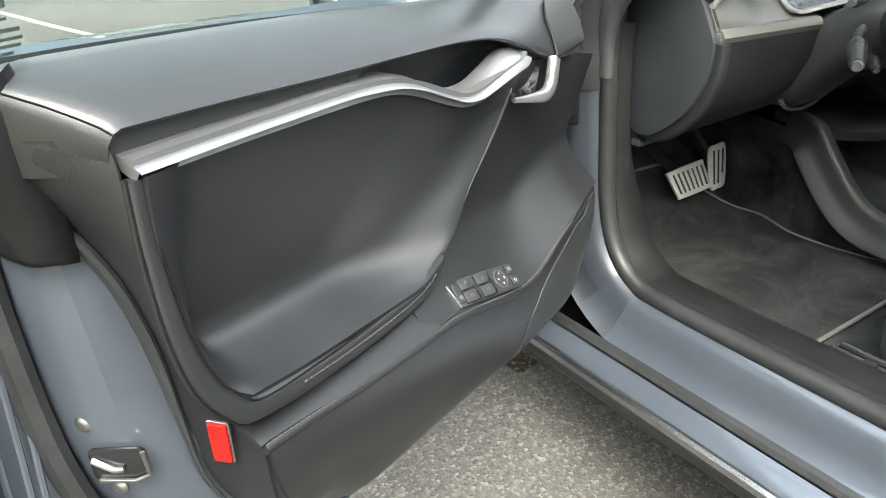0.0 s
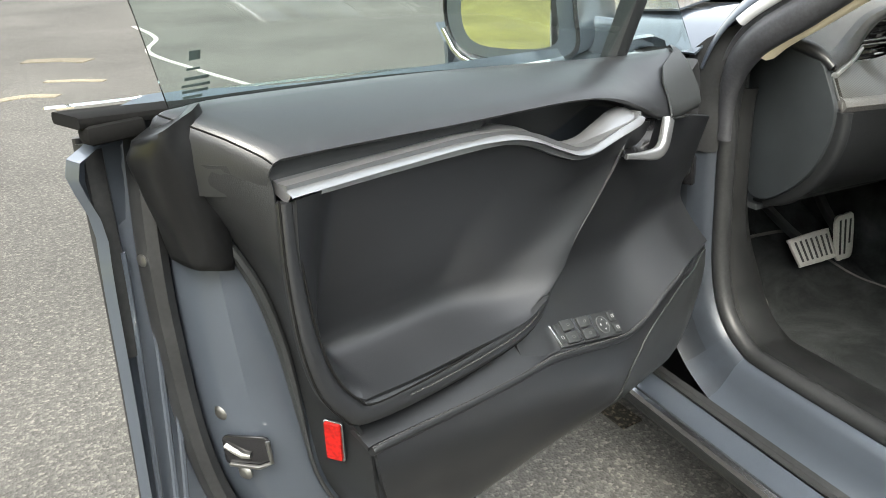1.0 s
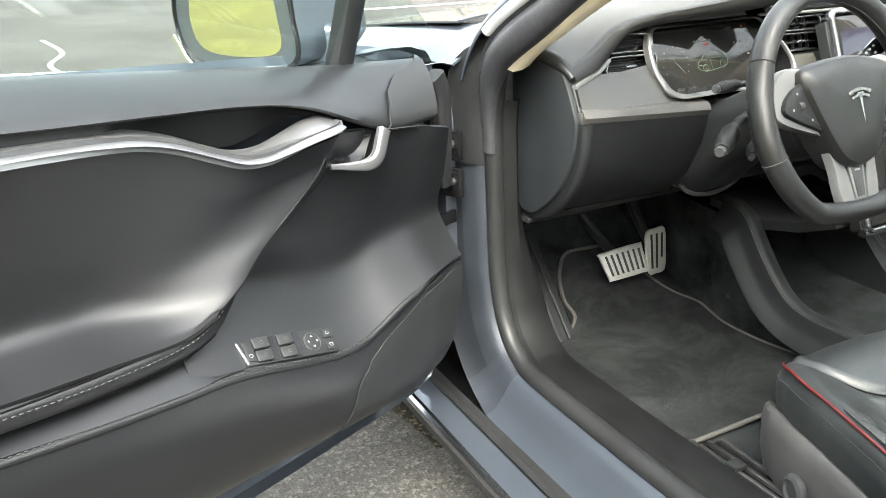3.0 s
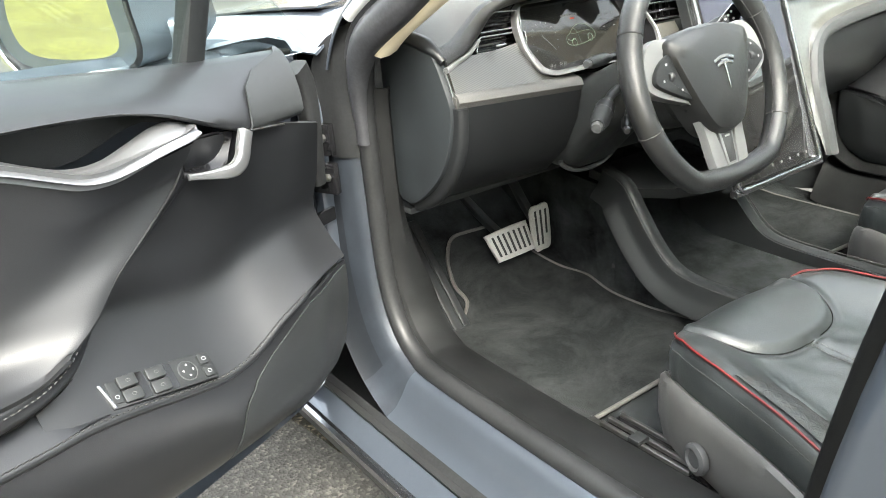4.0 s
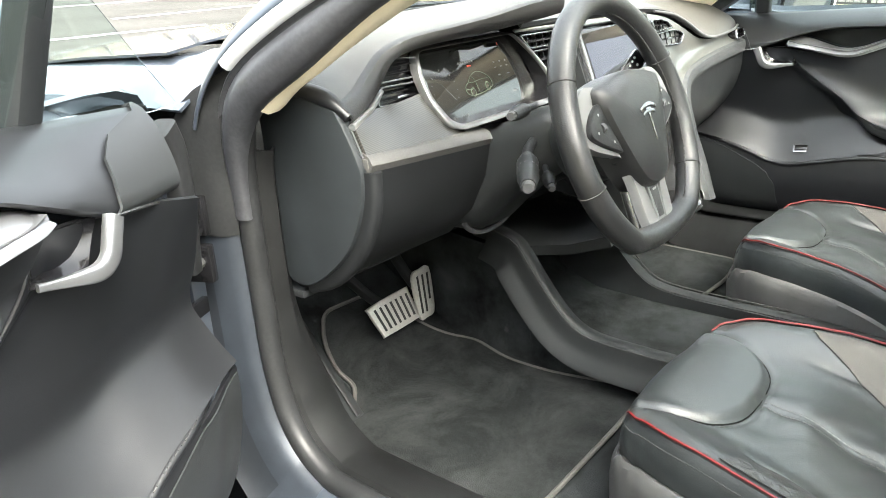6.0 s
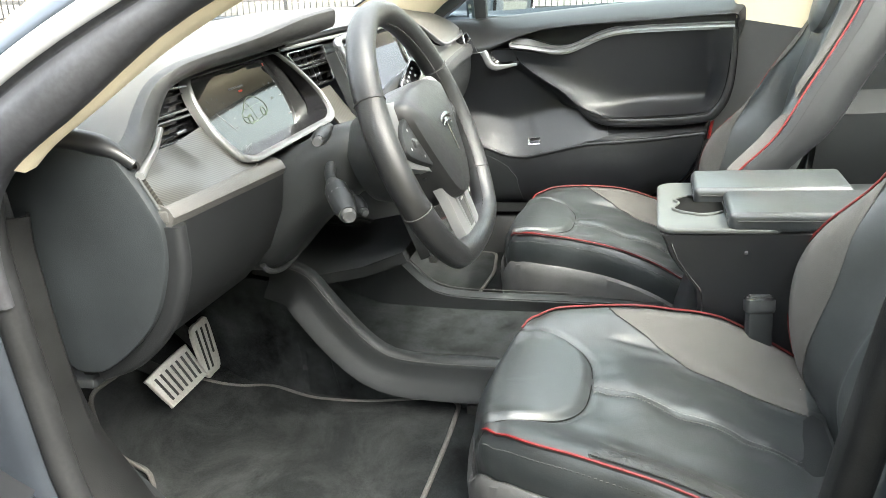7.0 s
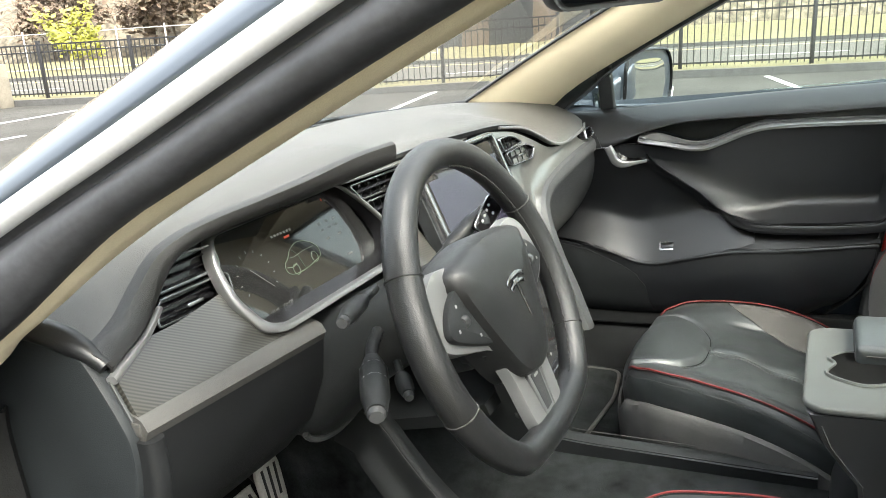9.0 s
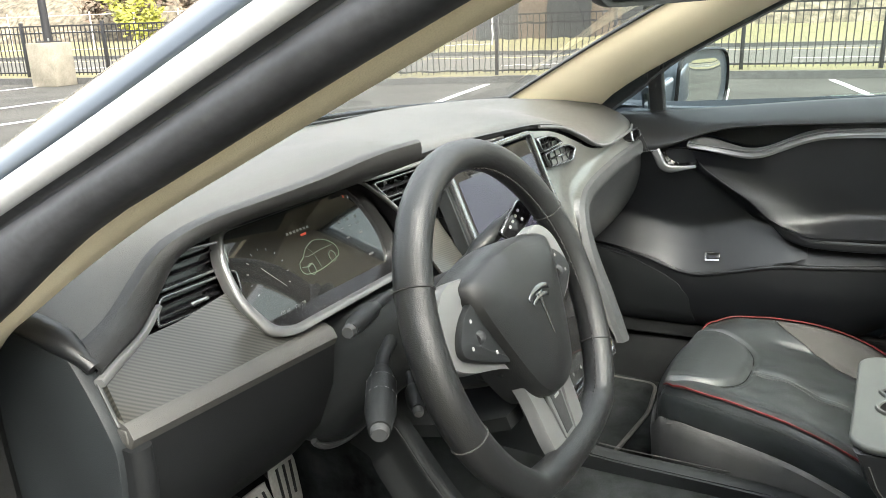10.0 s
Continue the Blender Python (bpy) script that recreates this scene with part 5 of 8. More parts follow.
    for u, w, z in ((0.948, -0.032, 0.83), (0.945, -0.032, 0.79), (0.942, -0.032, 0.74)):
        part("clip", lathe([(0.006, 0), (0.006, 0.003), (0.003, 0.004)], 10, frame_of((u, w, z), (-0.3, 1, 0), (0, 0, 1))), STEEL, d)
    lm = frame_of((0.907, 0.016, 0.622), (-0.55, 0.85, 0), (0, 0, 1))
    part("latch_pocket", plate(rrect(0.05, 0.034, 0.006, 3), 0.004, 0.001, lm @ Matrix.Translation((0, 0, -0.001))), GLOSS_BLACK, d)
    part("latch", sweep([lm @ V(p) for p in ((-0.022, 0.006, 0.003), (-0.012, 0.0, 0.004), (-0.004, -0.004, 0.004), (0.004, -0.004, 0.003))], rrect(0.006, 0.008, 0.002, 2), (0, 1, 0)), STEEL, d, "zinc door latch")
    part("latch", sweep([lm @ V(p) for p in ((0.024, 0.014, 0.004), (0.026, -0.01, 0.005), (0.012, -0.017, 0.005), (-0.02, -0.016, 0.004))], rrect(0.004, 0.004, 0.001, 2), (0, 1, 0)), STEEL, d)
    for u, w, z in ((0.913, -0.008, 0.661), (0.907, 0.006, 0.592)):
        sm = frame_of((u, w, z), (-0.3, 1, 0), (0, 0, 1))
        part("screw", lathe([(0.008, 0), (0.009, 0.003), (0.006, 0.006), (0.003, 0.0065)], 12, sm), STEEL, d, "bright screw head")

    # release lever and its cup
    lever = smoothed([(0.352, 0.108, 0.806), (0.318, 0.117, 0.801), (0.296, 0.122, 0.800), (0.281, 0.123, 0.808), (0.272, 0.122, 0.825), (0.263, 0.120, 0.840)], 26)
    part("release_lever", sweep(lever, rrect(0.016, 0.011, 0.004, 3), (0, 1, 0), scale=lambda s: 0.45 + 0.75 * step(0.0, 0.7, s)), BAR_SILVER, d, "satin silver release lever")
    cup = coons([V((0.345, 0.848, 0)), V((0.30, 0.846, 0)), V((0.268, 0.842, 0))], [V((0.358, 0.806, 0)), V((0.32, 0.80, 0)), V((0.29, 0.80, 0))],
                [V((0.345, 0.848, 0)), V((0.358, 0.806, 0))], [V((0.268, 0.842, 0)), V((0.29, 0.80, 0))], 10, 8)
    rows = [[V((p.x, 0.104 - 0.02 * math.sin(math.pi * i / 9) * math.sin(math.pi * j / 7), p.y)) for i, p in enumerate(r)] for j, r in enumerate(cup)]
    part("release_cup", sheet(rows, 0.002), GLOSS_BLACK, d)
    part("trim_line", tube([V((0.262, 0.115, 0.838)), V((0.19, 0.108, 0.829)), V((0.12, 0.092, 0.815))], 0.0018, 6), SILVER, d)

    if driver:
        switches(d)
    else:
        m = frame_of((0.408, 0.104, 0.597), (-1, 0.1, -0.1), (0, -0.7, 0.75))
        part("window_switch", plate(rrect(0.052, 0.024, 0.003, 2), 0.004, 0.001, m), SILVER, d, "single window switch")
        part("switch_key", plate(rrect(0.03, 0.014, 0.002, 2), 0.007, 0.001, m @ Matrix.Translation((0.006, 0, 0.001))), GLOSS_BLACK, d)
    mirror(d, driver)
    if driver:
        hinges(d)
        glass_marks(d)
    return d


def switches(d):
    """Window and mirror switch plate on the armrest."""
    a, b, c = V((0.517, 0.096, 0.6225)), V((0.391, 0.103, 0.590)), V((0.508, 0.121, 0.594))
    m = frame_of((a + b + c + (b + c - a)) / 4 + V((0, 0.005, 0.005)), b - a, a - c)
    m = m @ Matrix.Translation((-0.008, -0.001, 0))
    W, H = 0.146, 0.036
    part("switch_plate", plate([(-W / 2 + 0.006, H / 2), (-W / 2 - 0.004, H / 2 - 0.004), (-W / 2 + 0.004, -H / 2), (W / 2 - 0.002, -H / 2), (W / 2, -H / 2 + 0.004), (W / 2 - 0.002, H / 2)], 0.004, 0.0012, m), PLASTIC, d, "dark grey window switch plate")
    part("plate_trim", plate([(-W / 2 - 0.003, H / 2 - 0.005), (-W / 2 + 0.0005, H / 2 - 0.005), (-W / 2 + 0.008, -H / 2 + 0.001), (-W / 2 + 0.0045, -H / 2 + 0.001)], 0.0055, 0.0004, m), SILVER, d, "thin silver edge of the switch plate")
    for x in (-0.040, -0.004):
        part("key_well", plate(rrect(0.033, H - 0.004, 0.002, 2), 0.0006, 0.0, m @ Matrix.Translation((x + 0.003, 0, 0.0042))), GLOSS_BLACK, d)
        for y in (-0.0085, 0.0085):
            k = part("switch_key", plate(rrect(0.022, 0.0145, 0.002, 2), 0.005, 0.0015, m @ Matrix.Translation((x - 0.003, y, 0.004)) @ Matrix.Rotation(-0.14, 4, "Y")), PLASTIC, d)
            part("icon", tube([m @ Matrix.Translation((x - 0.003, y, 0.0093)) @ Matrix.Rotation(-0.14, 4, "Y") @ V((px_, py_, 0)) for px_, py_ in rrect(0.0046, 0.0034, 0.001, 1)], 0.00025, 4, True), DASH_STITCH, d)
    part("lock_key", plate(rrect(0.013, 0.026, 0.002, 2), 0.002, 0.0008, m @ Matrix.Translation((-0.061, 0, 0.004))), PLASTIC, d)
    part("icon", tube([m @ V((-0.061 + px_, -0.006 + py_, 0.0063)) for px_, py_ in rrect(0.0045, 0.004, 0.001, 1)], 0.0003, 4, True), MARK, d)
    cx = 0.034
    ring = [m @ V((cx + 0.0125 * math.cos(i * math.pi / 12), 0.0125 * math.sin(i * math.pi / 12), 0.0048)) for i in range(24)]
    part("mirror_dial", lathe([(0.0115, 0.004), (0.0115, 0.0052), (0.009, 0.006), (0.002, 0.0058)], 20, m @ Matrix.Translation((cx, 0, 0))), PLASTIC, d)
    part("dial_ring", tube(ring, 0.0006, 5, True), GREY_PLASTIC, d)
    for k in range(4):
        an = k * math.pi / 2
        part("icon", plate([(0.0026, 0), (0, 0.0018), (0, -0.0018)], 0.0004, 0, m @ Matrix.Translation((cx + 0.006 * math.cos(an), 0.006 * math.sin(an), 0.0062)) @ Matrix.Rotation(an, 4, "Z")), MARK, d)
    for y in (-0.0085, 0.0085):
        k = part("mirror_key", plate(rrect(0.014, 0.013, 0.002, 2), 0.003, 0.001, m @ Matrix.Translation((0.060, y, 0.004))), PLASTIC, d)
        part("icon", tube([m @ V((0.060 + px_, y + py_, 0.0073)) for px_, py_ in rrect(0.005, 0.004, 0.001, 1)], 0.0003, 4, True), MARK, d)


def mirror(d, driver):
    """Door mirror: painted shell, dark bezel, glass and a foot on the belt line."""
    tilt = radians(16 if driver else 14)
    c = V((0.303, -0.124, 0.980)) if driver else V((0.280, -0.215, 0.950))
    m = Matrix.Translation(c) @ Matrix.Rotation(tilt, 4, "Z") @ Matrix(((0, 0, 1, 0), (-1, 0, 0, 0), (0, 1, 0, 0), (0, 0, 0, 1))) @ Matrix.Scale(0.93 if driver else 1.25, 4)
    # in this frame x runs outwards, y up, z back towards the viewer
    def ring(w, h, z, dx=0.0, dy=0.0):
        o = spline([(-0.5 * w, -0.42 * h), (-0.1 * w, -0.5 * h), (0.36 * w, -0.40 * h), (0.5 * w, -0.05 * h), (0.44 * w, 0.40 * h), (0.1 * w, 0.5 * h), (-0.42 * w, 0.46 * h), (-0.52 * w, 0.0)], 5, True)
        return [m @ V((p.x + dx, p.y + dy, z)) for p in o]
    part("mirror_shell", loft([ring(0.06, 0.04, -0.205, -0.06), ring(0.13, 0.085, -0.195, -0.05), ring(0.185, 0.125, -0.15, -0.03), ring(0.214, 0.146, -0.08, -0.008), ring(0.222, 0.152, -0.02), ring(0.222, 0.152, 0.006)]), PAINT, d, "blue-grey mirror housing")
    part("mirror_bezel", loft([ring(0.222, 0.152, 0.004), ring(0.219, 0.150, 0.010), ring(0.212, 0.143, 0.012), ring(0.206, 0.138, 0.002)]), GLOSS_BLACK, d, "black mirror bezel")
    part("mirror_face", loft([ring(0.206, 0.138, 0.001), ring(0.205, 0.137, 0.005), ring(0.15, 0.10, 0.0062), ring(0.08, 0.05, 0.0069), ring(0.01, 0.007, 0.0071)]), MIRROR, d, "mirror glass")
    part("mirror_strip", sweep(smoothed([m @ V(p) for p in ((-0.10, -0.071, 0.012), (0.0, -0.081, 0.012), (0.08, -0.066, 0.012), (0.113, -0.02, 0.008))], 14), rrect(0.008, 0.012, 0.003, 2), m.to_3x3() @ V((0, 0, 1))), CHROME, d, "bright strip under the mirror")
    foot = smoothed([(0.19, -0.02, 0.922), (0.215, -0.05, 0.93), (0.245, -0.08, 0.945), (0.26, -0.10, 0.97)] if driver else [(0.20, -0.02, 0.925), (0.225, -0.07, 0.935), (0.25, -0.11, 0.955), (0.255, -0.15, 0.985)], 8)
    part("mirror_foot", sweep(foot, rrect(0.03, 0.085, 0.012, 3), (0, 0, 1)), PAINT, d, "blue-grey mirror foot")
    part("foot_trim", sweep([p - V((0, 0, 0.022)) for p in foot[:5]], rrect(0.012, 0.10, 0.004, 2), (0, 0, 1)), CHROME, d)


def hinges(d):
    for z, dz in ((0.755, -0.022), (0.690, 0.020)):
        h = part("hinge", box((0.050, 0.045, 0.004), Matrix.Translation((0.030, 0.0, z + dz)), 0.001), STEEL, d, "steel door hinge")
        part("hinge_plate", box((0.014, 0.05, 0.052), Matrix.Translation((0.0, 0.014, z)), 0.003), GLOSS_BLACK, h)
        part("knuckle", lathe([(0.010, -0.028), (0.011, -0.024), (0.011, 0.024), (0.010, 0.028)], 14, Matrix.Translation((0.030, -0.004, z))), GLOSS_BLACK, h)
        for w in (0.006, 0.024):
            part("bolt", lathe([(0.007, 0), (0.007, 0.006), (0.0035, 0.008)], 6, frame_of((0.008, w + 0.002, z + 0.004), (0, 1, 0), (0, 0, 1))), STEEL, h)
    part("check_strap", box((0.09, 0.010, 0.024), Matrix.Translation((0.02, 0.0, 0.62)), 0.003), GLOSS_BLACK, d, "black door check strap")
    part("front_rubber", sweep(smoothed([(0.078, 0.05, 0.882), (0.064, 0.05, 0.85), (0.06, 0.05, 0.78), (0.056, 0.045, 0.70)], 16), rrect(0.035, 0.03, 0.008, 3), (0, 1, 0), scale=lambda s: 1 - 0.4 * s), RUBBER, d, "folded rubber at the front corner")


def glass_marks(d):
    """Small dark etched marks on the window pane: an emblem and bars for fine print."""
    at = lambda u, z: V((u, 0.0065 + 0.145 * ((z - z_top(u)) / 0.37) + 0.02 * math.sin(math.pi * (z - z_top(u)) / 0.37) + 0.0035, z))
    for u, z, w, h in ((0.90, 0.997, 0.012, 0.002), (0.896, 0.989, 0.022, 0.003), (0.896, 0.983, 0.026, 0.0025), (0.896, 0.978, 0.024, 0.0025), (0.898, 0.973, 0.018, 0.0025), (0.90, 1.008, 0.010, 0.008)):
        m = frame_of(at(u, z), (1, 0, 0), (0, 0.4, 1))
        part("etched_mark", plate([(-w / 2, -h / 2), (w / 2, -h / 2), (w / 2, h / 2), (-w / 2, h / 2)], 0.0004, 0, m), ETCH, d, smooth=0)


door(True)
door(False)
# ---- dashboard ----
dash = thing("dashboard", "black leather dashboard with carbon trim and two dark screens", "dashboard")

# top edge and lower lip of the cowl over the instruments, then the lip of the passenger's half
EDGE = [(-0.712, 0.027, 0.882), (-0.665, 0.045, 0.891), (-0.628, 0.056, 0.911), (-0.600, 0.056, 0.932), (-0.57, 0.050, 0.944), (-0.532, 0.042, 0.951), (-0.48, 0.028, 0.957), (-0.42, 0.006, 0.966), (-0.355, -0.02, 0.979), (-0.303, -0.042, 0.985)]
LIP = [(-0.703, 0.018, 0.868), (-0.640, 0.044, 0.880), (-0.606, 0.054, 0.904), (-0.580, 0.053, 0.928), (-0.545, 0.050, 0.937), (-0.50, 0.044, 0.942), (-0.46, 0.034, 0.945), (-0.40, 0.012, 0.951), (-0.335, -0.018, 0.961), (-0.298, -0.037, 0.968)]
LIP_R = [(-0.275, 0.048, 0.957), (-0.2, 0.055, 0.955), (-0.05, 0.055, 0.955), (0.1, 0.048, 0.951), (0.2, 0.035, 0.947), (0.28, 0.022, 0.934), (0.35, 0.014, 0.909), (0.42, 0.01, 0.882), (0.49, 0.01, 0.870), (0.58, 0.014, 0.870), (0.67, 0.02, 0.874), (0.735, 0.035, 0.878)]
back_y = fn([(-0.75, 0.17), (-0.6, 0.30), (-0.3, 0.44), (0, 0.49), (0.3, 0.44), (0.6, 0.30), (0.75, 0.17)])
back_z = fn([(-0.75, 0.905), (-0.712, 0.916), (-0.68, 0.930), (-0.6, 0.945), (0, 0.955), (0.6, 0.945), (0.75, 0.915)])


def upper_dash():
    lip = smoothed(EDGE + [(-0.294, 0.0, 0.975)] + LIP_R, 90)
    rows = []
    for f, up in ((0, -0.012), (0.015, -0.003), (0.05, 0.002), (0.1, 0.007), (0.2, 0.012), (0.4, 0.012), (0.6, 0.008), (0.8, 0.004), (1, 0)):
        rows.append([V((p.x, p.y + (back_y(p.x) - p.y) * f, p.z + (back_z(p.x) - p.z) * step(0, 0.75, f) + up * (1 if p.x > -0.29 or f > 0.02 else 0.1))) for p in lip])
    return sheet(rows, 0.006)


part("dash_top", upper_dash(), LIT_DASH_LEATHER, dash, "black leather dash top, colour paled for skylight")


def hood():
    """Padded front of the cowl, from its top edge down round the lip and back underneath."""
    a, b = smoothed(EDGE, 56), smoothed(LIP, 56)
    rows = []
    for f, out, up in ((-0.5, -0.010, 0.002), (-0.15, -0.003, 0.002), (0.0, 0.001, 0.0008), (0.25, 0.003, 0.0), (0.55, 0.003, 0.0), (0.85, 0.001, 0.0), (1.0, -0.003, -0.001), (1.05, -0.010, 0.0), (1.0, -0.06, 0.002)):
        row = []
        for i in range(56):
            p = a[i].lerp(b[i], max(f, 0))
            k = 1 - 0.5 * step(0.85, 1.0, i / 55)
            row.append(p + V((0, -out * k, up)))
        rows.append(row)
    return sheet(rows, 0.003)


part("cowl", hood(), SHADED_COWL_LEATHER, dash, "stitched leather cowl over the instruments, colour darkened for shade")
tip_a, tip_b = V(EDGE[-1]), V(LIP[-1])
part("cowl_tip", loft([[a + V((0.001, 0, 0)), b + V((0.001, 0, 0)), c, d] for a, b, c, d in ((tip_a + V((-0.012, 0.002, -0.001)), tip_b + V((-0.012, 0.002, 0)), tip_b + V((-0.010, 0.055, 0)), tip_a + V((-0.010, 0.06, -0.010))), (tip_a + V((-0.002, 0.0, -0.001)), tip_b + V((-0.002, 0.0, 0)), tip_b + V((0.004, 0.055, 0)), tip_a + V((0.006, 0.06, -0.012))), (tip_a + V((0.004, 0.006, -0.005)), tip_b + V((0.004, 0.006, 0.003)), tip_b + V((0.010, 0.055, 0.002)), tip_a + V((0.012, 0.06, -0.014))))]), SHADED_COWL_LEATHER, dash)


cowl_edge = smoothed(EDGE, 60)
for dy, dz in ((0.004, 0.0032), (0.011, 0.0036)):
    dashes([p + V((0.0, dy, dz)) for p in cowl_edge[2:58]], 0.004, 0.0022, 0.0008, DASH_STITCH, dash)
part("top_seam", tube(smoothed([(-0.60, 0.150, 0.9545), (-0.50, 0.160, 0.9615), (-0.42, 0.158, 0.9665), (-0.36, 0.145, 0.971), (-0.30, 0.115, 0.974), (-0.25, 0.09, 0.9725)], 24), 0.0011, 5), STITCH, dash)
part("vent_slot", sweep(smoothed([(-0.52, 0.335, 0.956), (-0.3, 0.43, 0.960), (0.0, 0.475, 0.963), (0.3, 0.43, 0.960), (0.52, 0.335, 0.956)], 30), rrect(0.014, 0.004, 0.001, 1), (0, 0, 1)), PLASTIC, dash, "demister slot")
part("lip_front", sheet([[p + V((0, dy, dz)) for p in smoothed(LIP_R[:6], 24)] for dy, dz in ((0.001, -0.006), (0.003, -0.011), (0.008, -0.015), (0.016, -0.017))], 0.003), LEATHER, dash)

# driver's end cap and knee panel
cap = spline([(0.028, 0.872), (0.004, 0.826), (-0.002, 0.80), (0.006, 0.755), (0.035, 0.70), (0.085, 0.655), (0.13, 0.635), (0.165, 0.66), (0.175, 0.80), (0.172, 0.900), (0.13, 0.908), (0.075, 0.902), (0.045, 0.890)], 4, True)
yz = lambda x: Matrix(((0, 0, 1, x), (1, 0, 0, 0), (0, 1, 0, 0), (0, 0, 0, 1)))
part("end_cap", plate([(p.x, p.y) for p in cap], 0.02, 0.004, yz(-0.718)), END_PLASTIC, dash, "matt black end panel")


def knee(x0, x1):
    rows = []
    for f, y, z in ((0, -0.003, 0.811), (0.15, 0.0, 0.795), (0.35, 0.008, 0.755), (0.6, 0.035, 0.70), (0.8, 0.08, 0.655), (1, 0.16, 0.625)):
        rows.append([V((x, y + 0.012 * (x + 0.7) * 2 + 0.002, z - 0.035 * (x + 0.7) * 1.3 * (1 - 0.3 * f))) for x in seq(x0, x1, 12)])
    return sheet(rows, 0.008)


part("knee_panel", knee(-0.698, -0.446), KNEE_TRIM, dash, "matt black knee panel")
part("knee_panel", knee(-0.282, -0.19), KNEE_TRIM, dash, "matt black knee panel")
part("knee_edge", sweep(smoothed([(-0.702, -0.001, 0.808), (-0.702, 0.004, 0.757), (-0.70, 0.033, 0.70), (-0.70, 0.082, 0.655), (-0.70, 0.13, 0.636)], 20), rrect(0.034, 0.02, 0.008, 4), (1, 0, 0)), KNEE_TRIM, dash)
ledge = [[V((x, y + 0.014 * (x + 0.71) * 2, z - 0.066 * (x + 0.71))) for x in seq(-0.708, -0.445, 14)] for y, z in ((0.014, 0.8275), (0.002, 0.8245), (-0.0045, 0.8215), (-0.0075, 0.8165), (-0.0045, 0.8115), (0.006, 0.809))]
part("ledge", sheet(ledge, 0.006), LIT_DASH_LEATHER, dash, "leather ledge under the carbon panel")
part("ledge_end", box((0.006, 0.018, 0.013), Matrix.Translation((-0.7065, 0.002, 0.8175)), 0.002), LIT_DASH_LEATHER, dash)
part("stitching", tube([V((x, -0.0078 + 0.014 * (x + 0.71) * 2, 0.8135 - 0.066 * (x + 0.71))) for x in seq(-0.705, -0.45, 12)], 0.0011, 5), STITCH, dash)

# carbon panel beside the instruments
rows = coons([V(p) for p in ((-0.703, 0.022, 0.860), (-0.655, 0.042, 0.868), (-0.60, 0.048, 0.866), (-0.535, 0.052, 0.873))], [V(p) for p in ((-0.706, 0.0, 0.824), (-0.62, 0.003, 0.819), (-0.49, 0.01, 0.811))],
             [V((-0.703, 0.022, 0.860)), V((-0.706, 0.0, 0.824))], [V((-0.535, 0.052, 0.873)), V((-0.518, 0.028, 0.842)), V((-0.49, 0.01, 0.811))], 16, 8)
part("carbon_panel", sheet(rows, 0.005), CARBON, dash, "carbon fibre trim panel")
part("silver_edge", sweep([V((-0.7085, 0.001, 0.825)), V((-0.7065, 0.020, 0.860))], rrect(0.003, 0.003, 0.001, 2), (1, 0, 0)), GREY_PLASTIC, dash)
part("dash_roll", sweep(smoothed([(-0.708, 0.125, 0.903), (-0.709, 0.085, 0.900), (-0.710, 0.055, 0.894), (-0.709, 0.034, 0.884), (-0.706, 0.020, 0.872)], 16), oval(0.012, 0.013, 12), (1, 0, 0), scale=lambda f: 0.95 - 0.45 * step(0.6, 1.0, f)), LEATHER, dash, "black leather roll at the end of the dash top")
part("silver_edge", sweep(smoothed([(-0.707, 0.016, 0.860), (-0.68, 0.026, 0.866), (-0.645, 0.038, 0.874), (-0.618, 0.046, 0.890)], 12), rrect(0.007, 0.008, 0.002, 2), (0, 1, 0), scale=lambda s: 1.1 - 0.4 * s), SATIN, dash, "silver trim under the cowl")


def air_vent(pts, y0, z0, slope=0.3, blades=2, dash_slider=True, deep=0.022):
    """Louvre from its outline in x and z: silver frame, dark box, blades and a slider."""
    m = Matrix(((1, 0, 0, 0), (0, slope, -1, y0 - slope * z0), (0, 1, 0, 0), (0, 0, 0, 1)))
    n = (m.to_3x3() @ V((0, 0, 1)))
    c = rounded(pts, 0.006)
    fr = part("vent_frame", sweep([m @ V((x, z, 0.001)) for x, z in c], rrect(0.0030, 0.006, 0.0010, 2), n, True), SILVER, dash, "silver air vent frame")
    part("vent_box", plate(c, 0.002, 0, m @ Matrix.Translation((0, 0, -deep))), GLOSS_BLACK, fr)
    part("vent_wall", sweep([m @ V((x, z, -deep / 2)) for x, z in c], rrect(0.002, deep, 0.0005, 1), n, True), GLOSS_BLACK, fr)
    lo, hi = min(p[1] for p in c), max(p[1] for p in c)

    def span(z):
        xs = []
        for (xa, za), (xb, zb) in zip(c, c[1:] + c[:1]):
            if (za - z) * (zb - z) < 0:
                xs.append(xa + (xb - xa) * (z - za) / (zb - za))
        return min(xs) + 0.002, max(xs) - 0.002
    for k in range(blades):
        z = lo + (hi - lo) * (k + 1) / (blades + 1)
        a, b = span(z)
        part("blade", box((b - a, 0.0016, min(0.010, deep * 0.6)), m @ Matrix.Translation(((a + b) / 2, z, -min(0.007, deep * 0.35))) @ Matrix.Rotation(0.3, 4, "X"), 0.0005), GLOSS_BLACK, fr)
    a, b = span((lo + hi) / 2)
    for k in range(4):
        part("fin", box((0.0012, (hi - lo) * 0.8, 0.006), m @ Matrix.Translation((a + (b - a) * (k + 1) / 5, (lo + hi) / 2, -deep * 0.7))), PLASTIC, fr)
    if dash_slider:
        part("slider", box((0.022, 0.004, 0.004), m @ Matrix.Translation(((a + b) / 2, lo + (hi - lo) / (blades + 1), -0.001)), 0.001), SILVER, fr)


